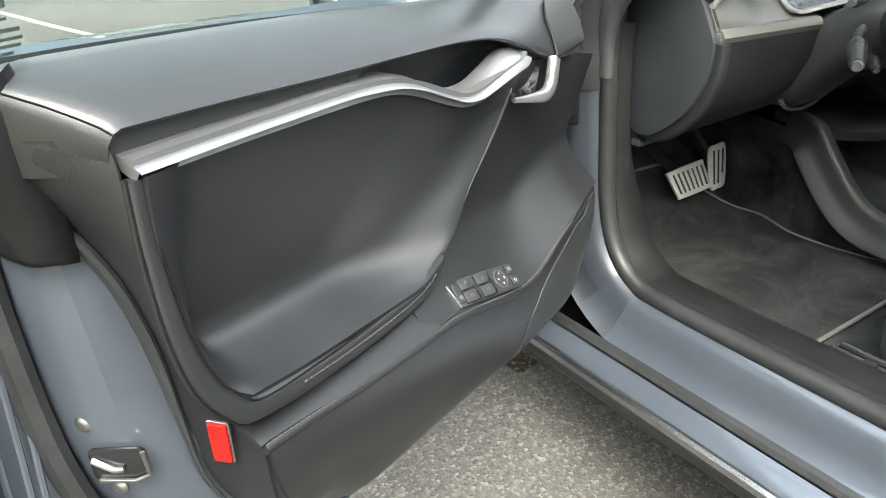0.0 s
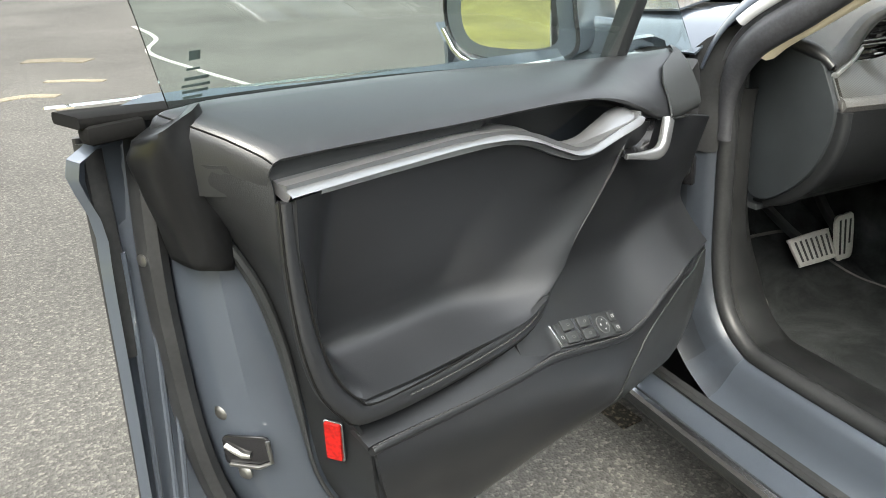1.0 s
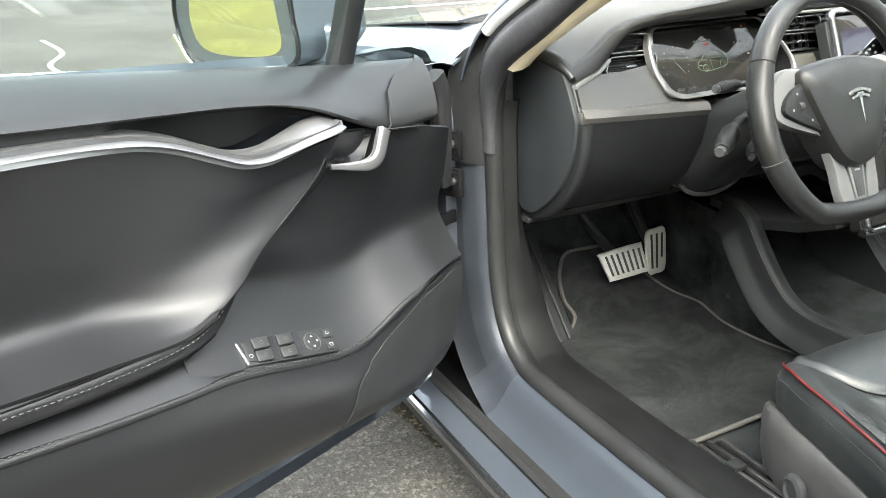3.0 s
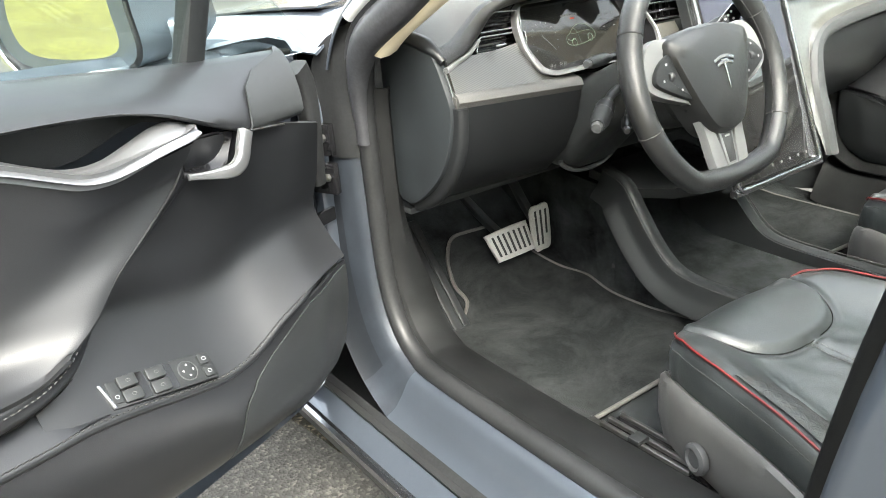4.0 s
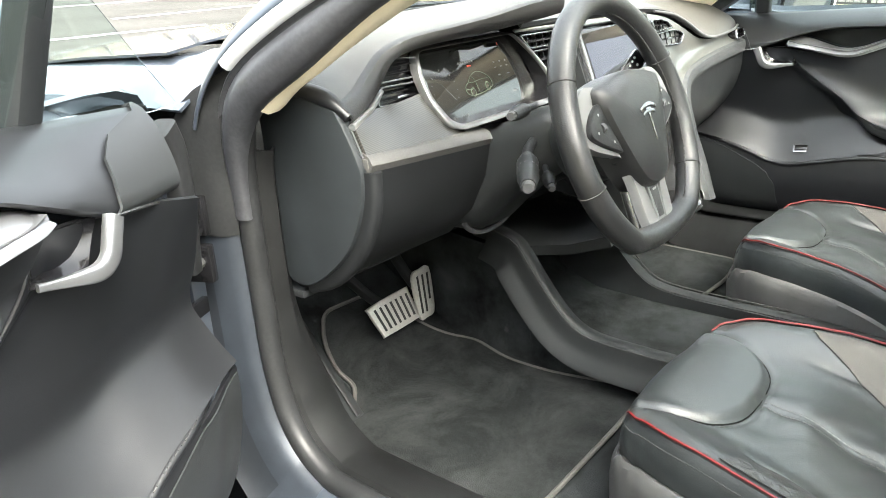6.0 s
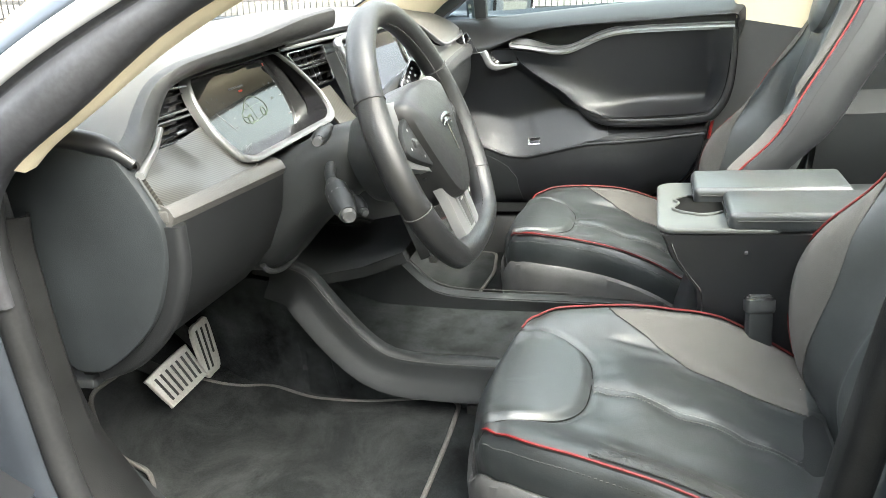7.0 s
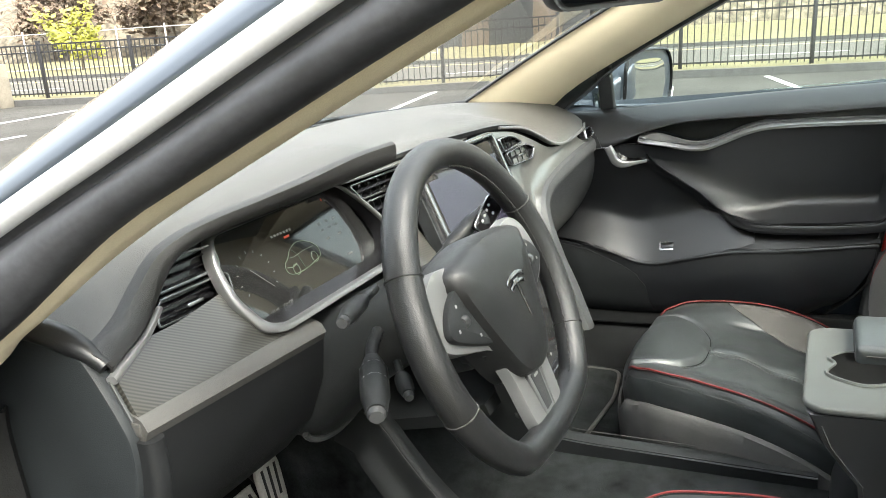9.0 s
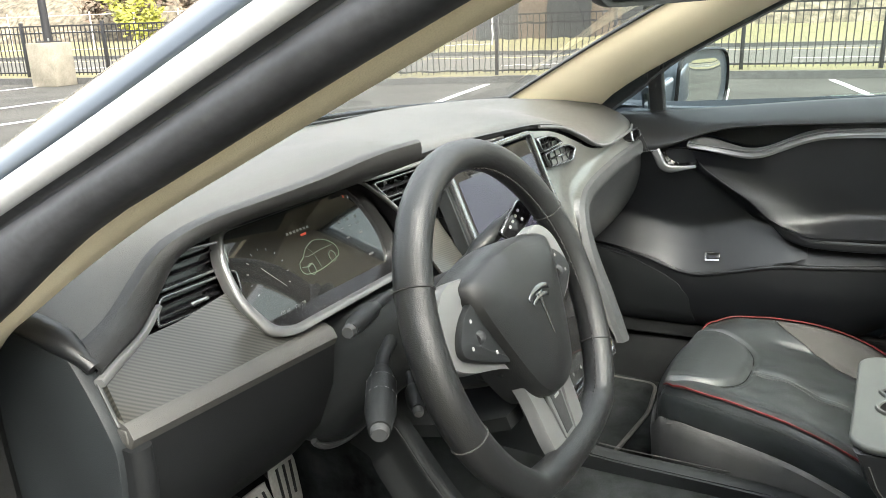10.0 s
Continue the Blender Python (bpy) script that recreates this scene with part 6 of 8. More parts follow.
def rounded(pts, r, n=3):
    """Outline with its corners cut round."""
    out, k = [], len(pts)
    for i in range(k):
        p, a, b = V(pts[i]), V(pts[i - 1]), V(pts[(i + 1) % k])
        ra = min(r, (a - p).length * 0.4, (b - p).length * 0.4)
        s, e = p + (a - p).normalized() * ra, p + (b - p).normalized() * ra
        for j in range(n + 1):
            t = j / n
            q = s * (1 - t) ** 2 + p * 2 * t * (1 - t) + e * t * t
            out.append((q.x, q.y))
    return out


air_vent([(-0.604, 0.897), (-0.516, 0.897), (-0.516, 0.921), (-0.572, 0.925), (-0.590, 0.916)], 0.068, 0.91, 0.25, 2, False)
air_vent([(-0.618, 0.868), (-0.513, 0.866), (-0.511, 0.890), (-0.606, 0.891)], 0.060, 0.88, 0.25)
air_vent([(-0.240, 0.905), (-0.122, 0.903), (-0.122, 0.926), (-0.260, 0.927)], 0.060, 0.91, 0.25, 1, False, 0.018)
air_vent([(-0.211, 0.870), (-0.122, 0.868), (-0.122, 0.897), (-0.234, 0.899)], 0.053, 0.88, 0.25, 1, True, 0.018)
air_vent([(0.168, 0.896), (0.258, 0.899), (0.232, 0.912), (0.205, 0.918), (0.160, 0.919)], 0.0175, 0.91, 0.25, 1, False, 0.009)
air_vent([(0.181, 0.867), (0.282, 0.863), (0.308, 0.880), (0.280, 0.891), (0.236, 0.893), (0.172, 0.891)], 0.010, 0.88, 0.25, 1, True, 0.009)
part("vent_trim", sweep([V((0.142, 0.022, 0.930)), V((0.152, 0.014, 0.888)), V((0.166, 0.003, 0.845))], rrect(0.007, 0.004, 0.001, 2), (0, -1, 0.25)), FRAME_SILVER, dash, "silver strip beside the vents")
part("vent_panel", plate([(-0.280, 0.946), (0.165, 0.944), (0.165, 0.860), (-0.208, 0.860)], 0.003, 0, Matrix(((1, 0, 0, 0), (0, 0.25, -1, 0.088 - 0.25 * 0.90), (0, 1, 0, 0), (0, 0, 0, 1)))), GLOSS_BLACK, dash)
part("vent_trim", sweep([V((-0.284, 0.058, 0.937)), V((-0.22, 0.057, 0.9355)), V((0.10, 0.054, 0.933))], rrect(0.006, 0.004, 0.001, 2), (0, -0.5, 1)), FRAME_SILVER, dash, "silver strip over the centre vents")
air_vent([(0.650, 0.838), (0.715, 0.842), (0.712, 0.862), (0.660, 0.860)], 0.008, 0.85, 0.3, 1, False)
part("vent_panel", plate(rounded([(-0.640, 0.860), (-0.508, 0.860), (-0.506, 0.930), (-0.575, 0.932), (-0.605, 0.915)], 0.004), 0.003, 0, Matrix(((1, 0, 0, 0), (0, 0.25, -1, 0.067 - 0.25 * 0.895), (0, 1, 0, 0), (0, 0, 0, 1))) @ Matrix.Translation((0, 0, -0.008))), GLOSS_BLACK, dash)


# instrument screen
def cluster():
    m = Matrix(((1, 0, 0, 0), (0, 0.625, -1, 0.07 - 0.625 * 0.924), (0, 1, 0, 0), (0, 0, 0, 1)))
    out = rounded([(-0.506, 0.928), (-0.262, 0.929), (-0.238, 0.868), (-0.228, 0.832), (-0.252, 0.812), (-0.498, 0.811), (-0.522, 0.826), (-0.534, 0.878)], 0.014, 4)
    mid = V((-0.38, 0.872))
    inset = lambda a, b: [(mid.x + (x - mid.x) * a, mid.y + (z - mid.y) * b) for x, z in out]
    glass_m = Matrix(((1, 0, 0, 0), (0, 0.40, -1, 0.073 - 0.40 * 0.930), (0, 1, 0, 0), (0, 0, 0, 1)))       # the glass stands steeper than its bezel
    panel = part("instrument_panel", plate(inset(1.02, 1.10), 0.004, 0, glass_m @ Matrix.Translation((0, 0, -0.020))), SCREEN, dash, "dark instrument screen")
    outer = rounded([(-0.515, 0.931), (-0.267, 0.934), (-0.243, 0.909), (-0.226, 0.882), (-0.219, 0.856), (-0.226, 0.830), (-0.250, 0.822), (-0.500, 0.820), (-0.527, 0.828), (-0.541, 0.866), (-0.535, 0.903)], 0.012, 4)
    inner = rounded([(-0.511, 0.928), (-0.269, 0.931), (-0.247, 0.906), (-0.231, 0.880), (-0.224, 0.857), (-0.231, 0.835), (-0.252, 0.828), (-0.490, 0.826), (-0.514, 0.835), (-0.530, 0.868), (-0.526, 0.903)], 0.010, 4)
    mix = lambda f, z: [m @ V((a + (c - a) * f, b + (d - b) * f, z)) for (a, b), (c, d) in zip(outer, inner)]
    part("bezel", loft([mix(-0.02, -0.010), mix(0.0, 0.001), mix(0.15, 0.004), mix(0.55, 0.005), mix(0.9, 0.003), mix(1.0, 0.0005), mix(1.03, -0.004)], False), FRAME_SILVER, panel, "satin silver instrument frame", smooth=70)
    part("bezel_wall", loft([mix(1.02, -0.003), [glass_m @ V((x * 0.985 - 0.0057, y, -0.0155)) for x, y in inner]], False), GLOSS_BLACK, panel)
    q = glass_m @ Matrix.Translation((0, 0, -0.0158))

    def bar(x, y, bw, bh, mat=ICON, rot=0.0):
        part("readout", plate([(-bw / 2, -bh / 2), (bw / 2, -bh / 2), (bw / 2, bh / 2), (-bw / 2, bh / 2)], 0.0003, 0, q @ Matrix.Translation((x, y, 0)) @ Matrix.Rotation(rot, 4, "Z")), mat, panel, smooth=0)
    for k in range(7):
        bar(-0.412 + 0.0058 * k, 0.900, 0.0036, 0.0026)
    bar(-0.388, 0.894, 0.010, 0.0024, ICON_RED)
    for k in range(11):                       # dial ticks
        a = radians(210 - k * 24)
        bar(-0.462 + 0.028 * math.cos(a), 0.868 + 0.028 * math.sin(a), 0.0026, 0.0010, ICON, a)
    bar(-0.456, 0.864, 0.036, 0.0006, ICON, 2.3)
    for k in range(3):
        bar(-0.322 + 0.016 * k, 0.892, 0.0035, 0.0022)
        bar(-0.322 + 0.016 * k, 0.884, 0.006, 0.0012)
    bar(-0.318, 0.872, 0.006, 0.002)
    bar(-0.292, 0.872, 0.006, 0.002)
    bar(-0.290, 0.844, 0.010, 0.0022)
    for x, words in ((-0.470, "135 mi"), (-0.446, "Car Off")):
        cu = bpy.data.curves.new("readout", "FONT")
        cu.body, cu.size = words, 0.0055
        cu.materials.append(ICON)
        ob = new("readout", cu)
        ob.parent = panel
        ob.matrix_local = q @ Matrix.Translation((x, 0.826, 0.0004))
    bar(-0.296, 0.918, 0.0025, 0.0035, ICON_RED)
    # small line drawing of a low car, seen from the front corner
    def line(pts, r=0.0003, closed=False, mat=ICON_GREEN):
        part("readout", tube([q @ V((p.x, p.y, 0.0003)) for p in spline(pts, 4, closed)], r, 5, closed), mat, panel)
    line([(-0.414, 0.857), (-0.413, 0.866), (-0.404, 0.871), (-0.394, 0.879), (-0.378, 0.884), (-0.362, 0.881), (-0.350, 0.874), (-0.345, 0.867), (-0.346, 0.860), (-0.352, 0.857), (-0.380, 0.852), (-0.404, 0.852)], 0.0005, True)
    line([(-0.402, 0.871), (-0.392, 0.870), (-0.372, 0.872), (-0.352, 0.872)])
    line([(-0.392, 0.878), (-0.386, 0.871), (-0.382, 0.853)], 0.0003)
    line([(-0.412, 0.862), (-0.402, 0.860), (-0.394, 0.862)], 0.0006)
    for x, y in ((-0.398, 0.856), (-0.358, 0.860)):
        line([(x + 0.0055 * math.cos(i * 0.6283), y + 0.0062 * math.sin(i * 0.6283)) for i in range(10)], 0.0005, True)
    return panel


cluster()

# centre screen
SC_B, SC_T = V((0, -0.104, 0.562)), V((0, 0.027, 0.924))
sm = frame_of((SC_B + SC_T) / 2, (1, 0, 0), SC_T - SC_B)
SH = (SC_T - SC_B).length
scr = part("touch_screen", plate(rrect(0.268, SH, 0.008, 3), 0.012, 0.002, sm @ Matrix.Translation((0, 0, -0.008))), SCREEN, dash, "tall dark touch screen")
part("bezel", sweep([sm @ V((x, y, 0.002)) for x, y in rrect(0.284, SH + 0.016, 0.012, 4)], rrect(0.009, 0.016, 0.003, 2), sm.to_3x3() @ V((0, 0, 1)), True), SILVER, scr, "silver screen bezel")
part("map_area", plate(rrect(0.25, 0.15, 0.002, 1), 0.0004, 0, sm @ Matrix.Translation((0, SH / 2 - 0.10, 0.0042))), MAP_BLUE, scr)
for k in range(6):
    part("readout", plate(rrect(0.006, 0.006, 0.002, 1), 0.0004, 0, sm @ Matrix.Translation((-0.05 + 0.03 * k, -SH / 2 + 0.018, 0.0044))), ICON, scr)
part("screen_housing", sheet([[V((x, y + 0.012, z)) for y, z in ((-0.095, 0.55), (-0.05, 0.68), (-0.005, 0.80), (0.035, 0.91))] for x in (-0.15, 0.0, 0.15)], 0.02), PLASTIC, dash)
part("screen_chin", sweep([V((-0.15, -0.105, 0.552)), V((0.15, -0.105, 0.552))], rrect(0.016, 0.014, 0.005, 3), (0, 0, 1)), SILVER, dash)

# panel between instruments and centre screen
part("centre_panel", sheet([[V((x, y, z)) for y, z in ((0.047, 0.862), (0.028, 0.835), (0.0, 0.80), (-0.02, 0.74))] for x in (-0.214, -0.18, -0.146)], 0.004), CARBON, dash, "carbon fibre centre panel")

# passenger side: upper carbon field, curved grey band, glovebox
band_u = smoothed([(0.165, -0.115, 0.56), (0.172, -0.09, 0.63), (0.185, -0.06, 0.70), (0.215, -0.035, 0.765), (0.27, -0.018, 0.80), (0.36, -0.008, 0.815), (0.5, 0.0, 0.824), (0.62, 0.004, 0.829), (0.735, 0.006, 0.833)], 44)
rows = []
lipr = smoothed(LIP_R[4:], 44)
for k in range(9):
    f = k / 8
    rows.append([(lipr[i] + V((-0.045 * (1 - i / 43), 0.008, -0.014))).lerp(band_u[i] + V((0, 0.004, 0.0)), f) + V((0, 0.012 * math.sin(math.pi * f), 0)) for i in range(44)])
part("passenger_field", sheet(rows, 0.004), LACQUER, dash, "lacquered dark trim field before the passenger")
rows = []
for a, b in ((0, 0.006), (0.004, -0.004), (0.014, -0.008), (0.024, -0.006), (0.030, 0.004)):
    rows.append([p + V((a * (1 - step(0.2, 0.5, i / 43)), b, -a * step(0.1, 0.45, i / 43))) for i, p in enumerate(band_u)])
part("grey_band", sheet(rows, 0.004), GREY_PLASTIC, dash, "curved dark grey band")
part("silver_edge", tube([p + V((0, -0.004, -0.012)) for p in lipr], 0.0030, 8), FRAME_SILVER, dash)
rows = []
for f in seq(0, 1, 10):
    rows.append([p + V((0.03 * (1 - step(0.2, 0.5, i / 43)), 0.004, -0.03 * step(0.1, 0.45, i / 43))) + V((0.0, 0.13 * f * f, -0.2 * f * step(0.1, 0.45, i / 43) - 0.02 * f)) for i, p in enumerate(band_u)])
part("glovebox", sheet(rows, 0.006), PLASTIC, dash, "black glovebox")
part("glovebox_end", plate([(0.01, 0.83), (0.005, 0.79), (0.03, 0.70), (0.12, 0.60), (0.3, 0.60), (0.3, 0.9), (0.1, 0.9)], 0.01, 0.002, yz(0.725)), PLASTIC, dash)
part("firewall", box((1.34, 0.03, 0.64), Matrix.Translation((0, 0.56, 0.58)), 0.005), CARPET, dash)
part("dash_underside", box((1.42, 0.3, 0.012), Matrix.Translation((0, 0.29, 0.615)), 0.003), PLASTIC, dash)
for sx_ in (-1, 1):
    part("kick_panel", sheet([[V((sx_ * x, y, z)) for x, y, z in ((0.735, 0.155, 0.28), (0.735, 0.155, 0.45), (0.735, 0.16, 0.63))], [V((sx_ * x, y, z)) for x, y, z in ((0.70, 0.23, 0.28), (0.70, 0.24, 0.45), (0.705, 0.25, 0.63))],
                                [V((sx_ * x, y, z)) for x, y, z in ((0.66, 0.56, 0.28), (0.66, 0.56, 0.45), (0.68, 0.56, 0.63))]], 0.006), PLASTIC, dash, "black kick panel")

# ---- steering wheel and column ----
WC, RAKE = V((-0.366, -0.186, 0.8175)), radians(70)
wm = Matrix.Translation(WC) @ Matrix.Rotation(radians(2), 4, "Z") @ Matrix.Rotation(RAKE, 4, "X")       # x right, y up the wheel, z to the driver
wheel = thing("steering_wheel", "black leather steering wheel with silver spokes", "steering wheel", wm)


def rim_point(a):
    x, y = 0.174 * math.cos(a), 0.174 * math.sin(a)
    if y < -0.143:
        y = -0.143 - (-0.143 - y) * 0.35
    return V((x, y, 0))


ring = [rim_point(2 * math.pi * i / 72) for i in range(72)]
part("rim", sweep(ring, oval(0.0165, 0.0185, 14), (0, 0, 1), True), RIM_LEATHER, wheel, "black leather rim")
for a in (26, 153, 199, 328):
    p = rim_point(radians(a))
    t = (rim_point(radians(a + 2)) - p).normalized()
    fm = frame_of(p, V((0, 0, 1)), V((-t.y, t.x, 0)))
    part("rim_seam", tube([p + (p.normalized() * 0.0168 * math.cos(k * math.pi / 8)) + V((0, 0, 0.0188 * math.sin(k * math.pi / 8))) for k in range(16)], 0.0010, 5, True, up=t), STITCH, wheel)


def inner_stitch(a0, a1):
    b = bmesh.new()
    for k in range(int((a1 - a0) / 1.6)):
        a = radians(a0 + k * 1.6)
        p = rim_point(a) * 0.905
        box((0.004, 0.0012, 0.0012), Matrix.Translation(p + V((0, 0, 0.004))) @ Matrix.Rotation(a + 1.57 + 0.6 * (k % 2 * 2 - 1), 4, "Z"), bm=b)
    return b


part("stitching", inner_stitch(-60, 85), STITCH, wheel, kind="stuff", smooth=0)
pad = spline([(-0.098, 0.050), (-0.080, 0.066), (0.0, 0.076), (0.080, 0.066), (0.098, 0.050), (0.082, 0.0), (0.046, -0.070), (0.016, -0.088), (-0.016, -0.088), (-0.046, -0.070), (-0.082, 0.0)], 5, True)
rings = []
for f, z in ((1.0, -0.03), (1.0, -0.004), (0.985, 0.010), (0.93, 0.018), (0.7, 0.025), (0.35, 0.028), (0.05, 0.029)):
    rings.append([V((p.x * f, p.y * f - 0.008 * (1 - f), z)) for p in pad])
part("airbag_cover", loft(rings), RIM_LEATHER, wheel, "black airbag cover")
# emblem: a plain tapering wedge under two curved bars
part("emblem", plate(rounded([(-0.009, 0.0165), (0.009, 0.0165), (0.003, 0.008), (0.0, -0.030), (-0.003, 0.008)], 0.0015), 0.0016, 0.0004, Matrix.Translation((0, 0, 0.0290))), SILVER, wheel, "bright silver emblem")
for r0, r1, a0 in ((0.052, 0.0575, 27), (0.044, 0.0485, 25)):
    arc = [(r1 * math.sin(radians(a)), -0.034 + r1 * math.cos(radians(a))) for a in seq(-a0, a0, 11)] + [(r0 * math.sin(radians(a)), -0.034 + r0 * math.cos(radians(a))) for a in seq(a0, -a0, 11)]
    part("emblem", plate(arc, 0.0016, 0.0003, Matrix.Translation((0, 0, 0.0290))), SILVER, wheel)
for s in (-1, 1):
    # silver arm: round the switch pod, then down the flank of the cover to the foot of the wheel
    sp = smoothed([(s * x, y) for x, y in ((0.080, 0.066), (0.112, 0.068), (0.138, 0.052), (0.150, 0.022), (0.150, 0.002), (0.128, -0.012), (0.092, -0.024), (0.064, -0.034), (0.052, -0.060), (0.046, -0.090), (0.044, -0.120), (0.036, -0.148), (0.010, -0.156))], 40)
    inner = smoothed([(s * x, y) for x, y in ((0.072, 0.056), (0.090, 0.056), (0.100, 0.044), (0.096, 0.020), (0.086, 0.0), (0.070, -0.020), (0.052, -0.042), (0.036, -0.066), (0.026, -0.084), (0.020, -0.105), (0.017, -0.125), (0.014, -0.138), (0.006, -0.146))], 40)
    rows = [[a.lerp(b, f) + V((0, 0, z)) for a, b in zip(sp, inner)] for f, z in ((0.0, -0.012), (0.0, -0.002), (0.06, 0.0015), (0.5, 0.003), (1.0, 0.003), (1.0, -0.010))]
    part("spoke", sheet(rows, 0.002), SATIN, wheel, "satin silver spoke")
    pod = spline([(s * x, y) for x, y in ((0.086, 0.040), (0.106, 0.040), (0.128, 0.026), (0.137, 0.008), (0.118, -0.006), (0.078, -0.024), (0.058, -0.030), (0.068, -0.006))], 4, True)
    part("switch_pod", plate([(p.x, p.y) for p in pod], 0.010, 0.003, Matrix.Translation((0, 0, 0.0005))), PLASTIC, wheel, "black spoke switches")
    part("scroll_wheel", lathe([(0.006, -0.005), (0.007, -0.003), (0.007, 0.003), (0.006, 0.005)], 14, Matrix.Translation((s * 0.103, 0.012, 0.008)) @ Matrix.Rotation(math.pi / 2, 4, "Y")), GREY_PLASTIC, wheel)
    for x, y in ((0.108, 0.030), (0.121, 0.008), (0.086, -0.010)):
        part("icon", plate(rrect(0.0036, 0.0036, 0.0008, 1), 0.0004, 0, Matrix.Translation((s * x, y, 0.0107))), MARK, wheel)
part("spoke_back", plate([(p.x, p.y) for p in spline([(-0.062, -0.030), (-0.030, -0.085), (-0.026, -0.145), (0.026, -0.145), (0.030, -0.085), (0.062, -0.030)], 4, True)], 0.010, 0.003, Matrix.Translation((0, 0, -0.016))), PLASTIC, wheel)
inlay = part("spoke_inlay", plate([(-0.018, -0.086), (0.018, -0.086), (0.012, -0.140), (-0.012, -0.140)], 0.004, 0.001, Matrix.Translation((0, 0, -0.0005))), SATIN, wheel, "satin silver lower spoke")
part("inlay_groove", plate([(-0.0125, -0.090), (0.0125, -0.090), (0.0085, -0.134), (-0.0085, -0.134)], 0.001, 0.0003, Matrix.Translation((0, 0, 0.0032))), GREY_PLASTIC, inlay)
part("icon", plate(rrect(0.012, 0.003, 0.0006, 1), 0.0004, 0, Matrix.Translation((0, -0.094, 0.0043))), MARK, wheel)
part("hub", lathe([(0.07, -0.02), (0.065, -0.04), (0.06, -0.07)], 24), PLASTIC, wheel)
part("column_boot", lathe([(0.054, -0.030), (0.062, -0.042), (0.066, -0.060), (0.064, -0.085), (0.056, -0.10)], 28), PLASTIC, wheel, "round black collar behind the wheel")
shroud = []
for y, cz, w, h in ((-0.100, 0.798, 0.080, 0.070), (-0.092, 0.796, 0.100, 0.090), (-0.070, 0.788, 0.116, 0.106), (-0.030, 0.770, 0.135, 0.122), (0.005, 0.745, 0.150, 0.136), (0.035, 0.725, 0.158, 0.158), (0.065, 0.713, 0.160, 0.166), (0.10, 0.712, 0.158, 0.164), (0.16, 0.72, 0.15, 0.16)):
    shroud.append([wm.inverted() @ V((-0.366 + x, y, cz + z)) for x, z in rrect(w, h, 0.38 * min(w, h), 7)])
part("column_cover", loft(shroud), PLASTIC, wheel, "black steering column cover")
part("column_lip", tube([wm.inverted() @ V((-0.362 + 0.075 * math.sin(a), 0.060, 0.662 - 0.036 * math.cos(a))) for a in seq(-1.35, 1.2, 16)], 0.0045, 8), GREY_PLASTIC, wheel, "rounded lip under the column")


def stalk(name, pts, r, tip_r, label, marks=True):
    p = smoothed(pts, 14)
    st = part(name, sweep(p[:6], oval(r * 0.5, n=10), (0, 1, 0)), PLASTIC, wheel, label)
    part("stalk_end", sweep(p[5:], oval(r, tip_r, n=14), (0, 1, 0), scale=lambda s: 0.62 + 0.42 * step(0, 0.25, s) - 0.30 * step(0.7, 1.0, s)), PLASTIC, st)
    e, t = p[-1], (p[-1] - p[-3]).normalized()
    part("stalk_button", lathe([(r * 0.62, -0.004), (r * 0.62, 0.004), (r * 0.5, 0.007)], 12, frame_of(e, t.orthogonal(), t.cross(t.orthogonal()))), GREY_PLASTIC, st)
    if marks:
        for k in (7, 9):
            q, tt = p[k], (p[k + 1] - p[k - 1]).normalized()
            part("mark_ring", tube([q + (tt.orthogonal().normalized() * math.cos(i * 0.5236) + tt.cross(tt.orthogonal().normalized()) * math.sin(i * 0.5236)) * r * 1.02 for i in range(12)], 0.0005, 4, True, up=tt), MARK, st)
    return st


from_car = wm.inverted()
local = lambda *pts: [from_car @ V(p) for p in pts]
stalk("cruise_stalk", local((-0.430, -0.070, 0.848), (-0.458, -0.078, 0.850), (-0.495, -0.088, 0.852), (-0.535, -0.100, 0.853)), 0.0105, 0.009, "short black cruise stalk", False)
stalk("indicator_stalk", local((-0.425, -0.062, 0.795), (-0.459, -0.074, 0.789), (-0.500, -0.100, 0.780), (-0.552, -0.133, 0.7685)), 0.0145, 0.0145, "black indicator stalk with white marks")
stalk("tilt_stalk", local((-0.430, -0.085, 0.762), (-0.444, -0.096, 0.757), (-0.458, -0.108, 0.752), (-0.4705, -0.119, 0.7465)), 0.009, 0.009, "short black tilt lever", False)
sh = stalk("gear_stalk", [(0.050, 0.045, -0.11), (0.085, 0.058, -0.09), (0.115, 0.070, -0.07), (0.152, 0.084, -0.046)], 0.013, 0.010, "black gear selector stalk", False)
gm = frame_of((0.138, 0.079, -0.040), (0.5, -0.75, 0.25), (0.80, 0.40, 0.40))
part("selector_end", plate(rounded([(-0.012, -0.026), (0.012, -0.024), (0.015, 0.020), (0.004, 0.027), (-0.010, 0.024)], 0.005), 0.010, 0.002, gm), GLOSS_BLACK, sh, "flat end of the gear selector")
part("selector_edge", tube([gm @ V((x, y, 0.0095)) for x, y in rounded([(-0.012, -0.026), (0.012, -0.024), (0.015, 0.020), (0.004, 0.027), (-0.010, 0.024)], 0.005)], 0.0012, 5, True), SILVER, sh)
for x, y in ((-0.004, 0.012), (-0.004, 0.004), (-0.004, -0.004), (-0.004, -0.012), (0.006, 0.006)):
    part("mark", plate(rrect(0.0035, 0.004, 0.0008, 1), 0.0004, 0, gm @ Matrix.Translation((x, y, 0.0101))), MARK, sh)

# ---- pedals ----
PM = frame_of((-0.318, 0.345, 0.385), (1, 0, 0.02), (0.0, 0.45, 0.75))


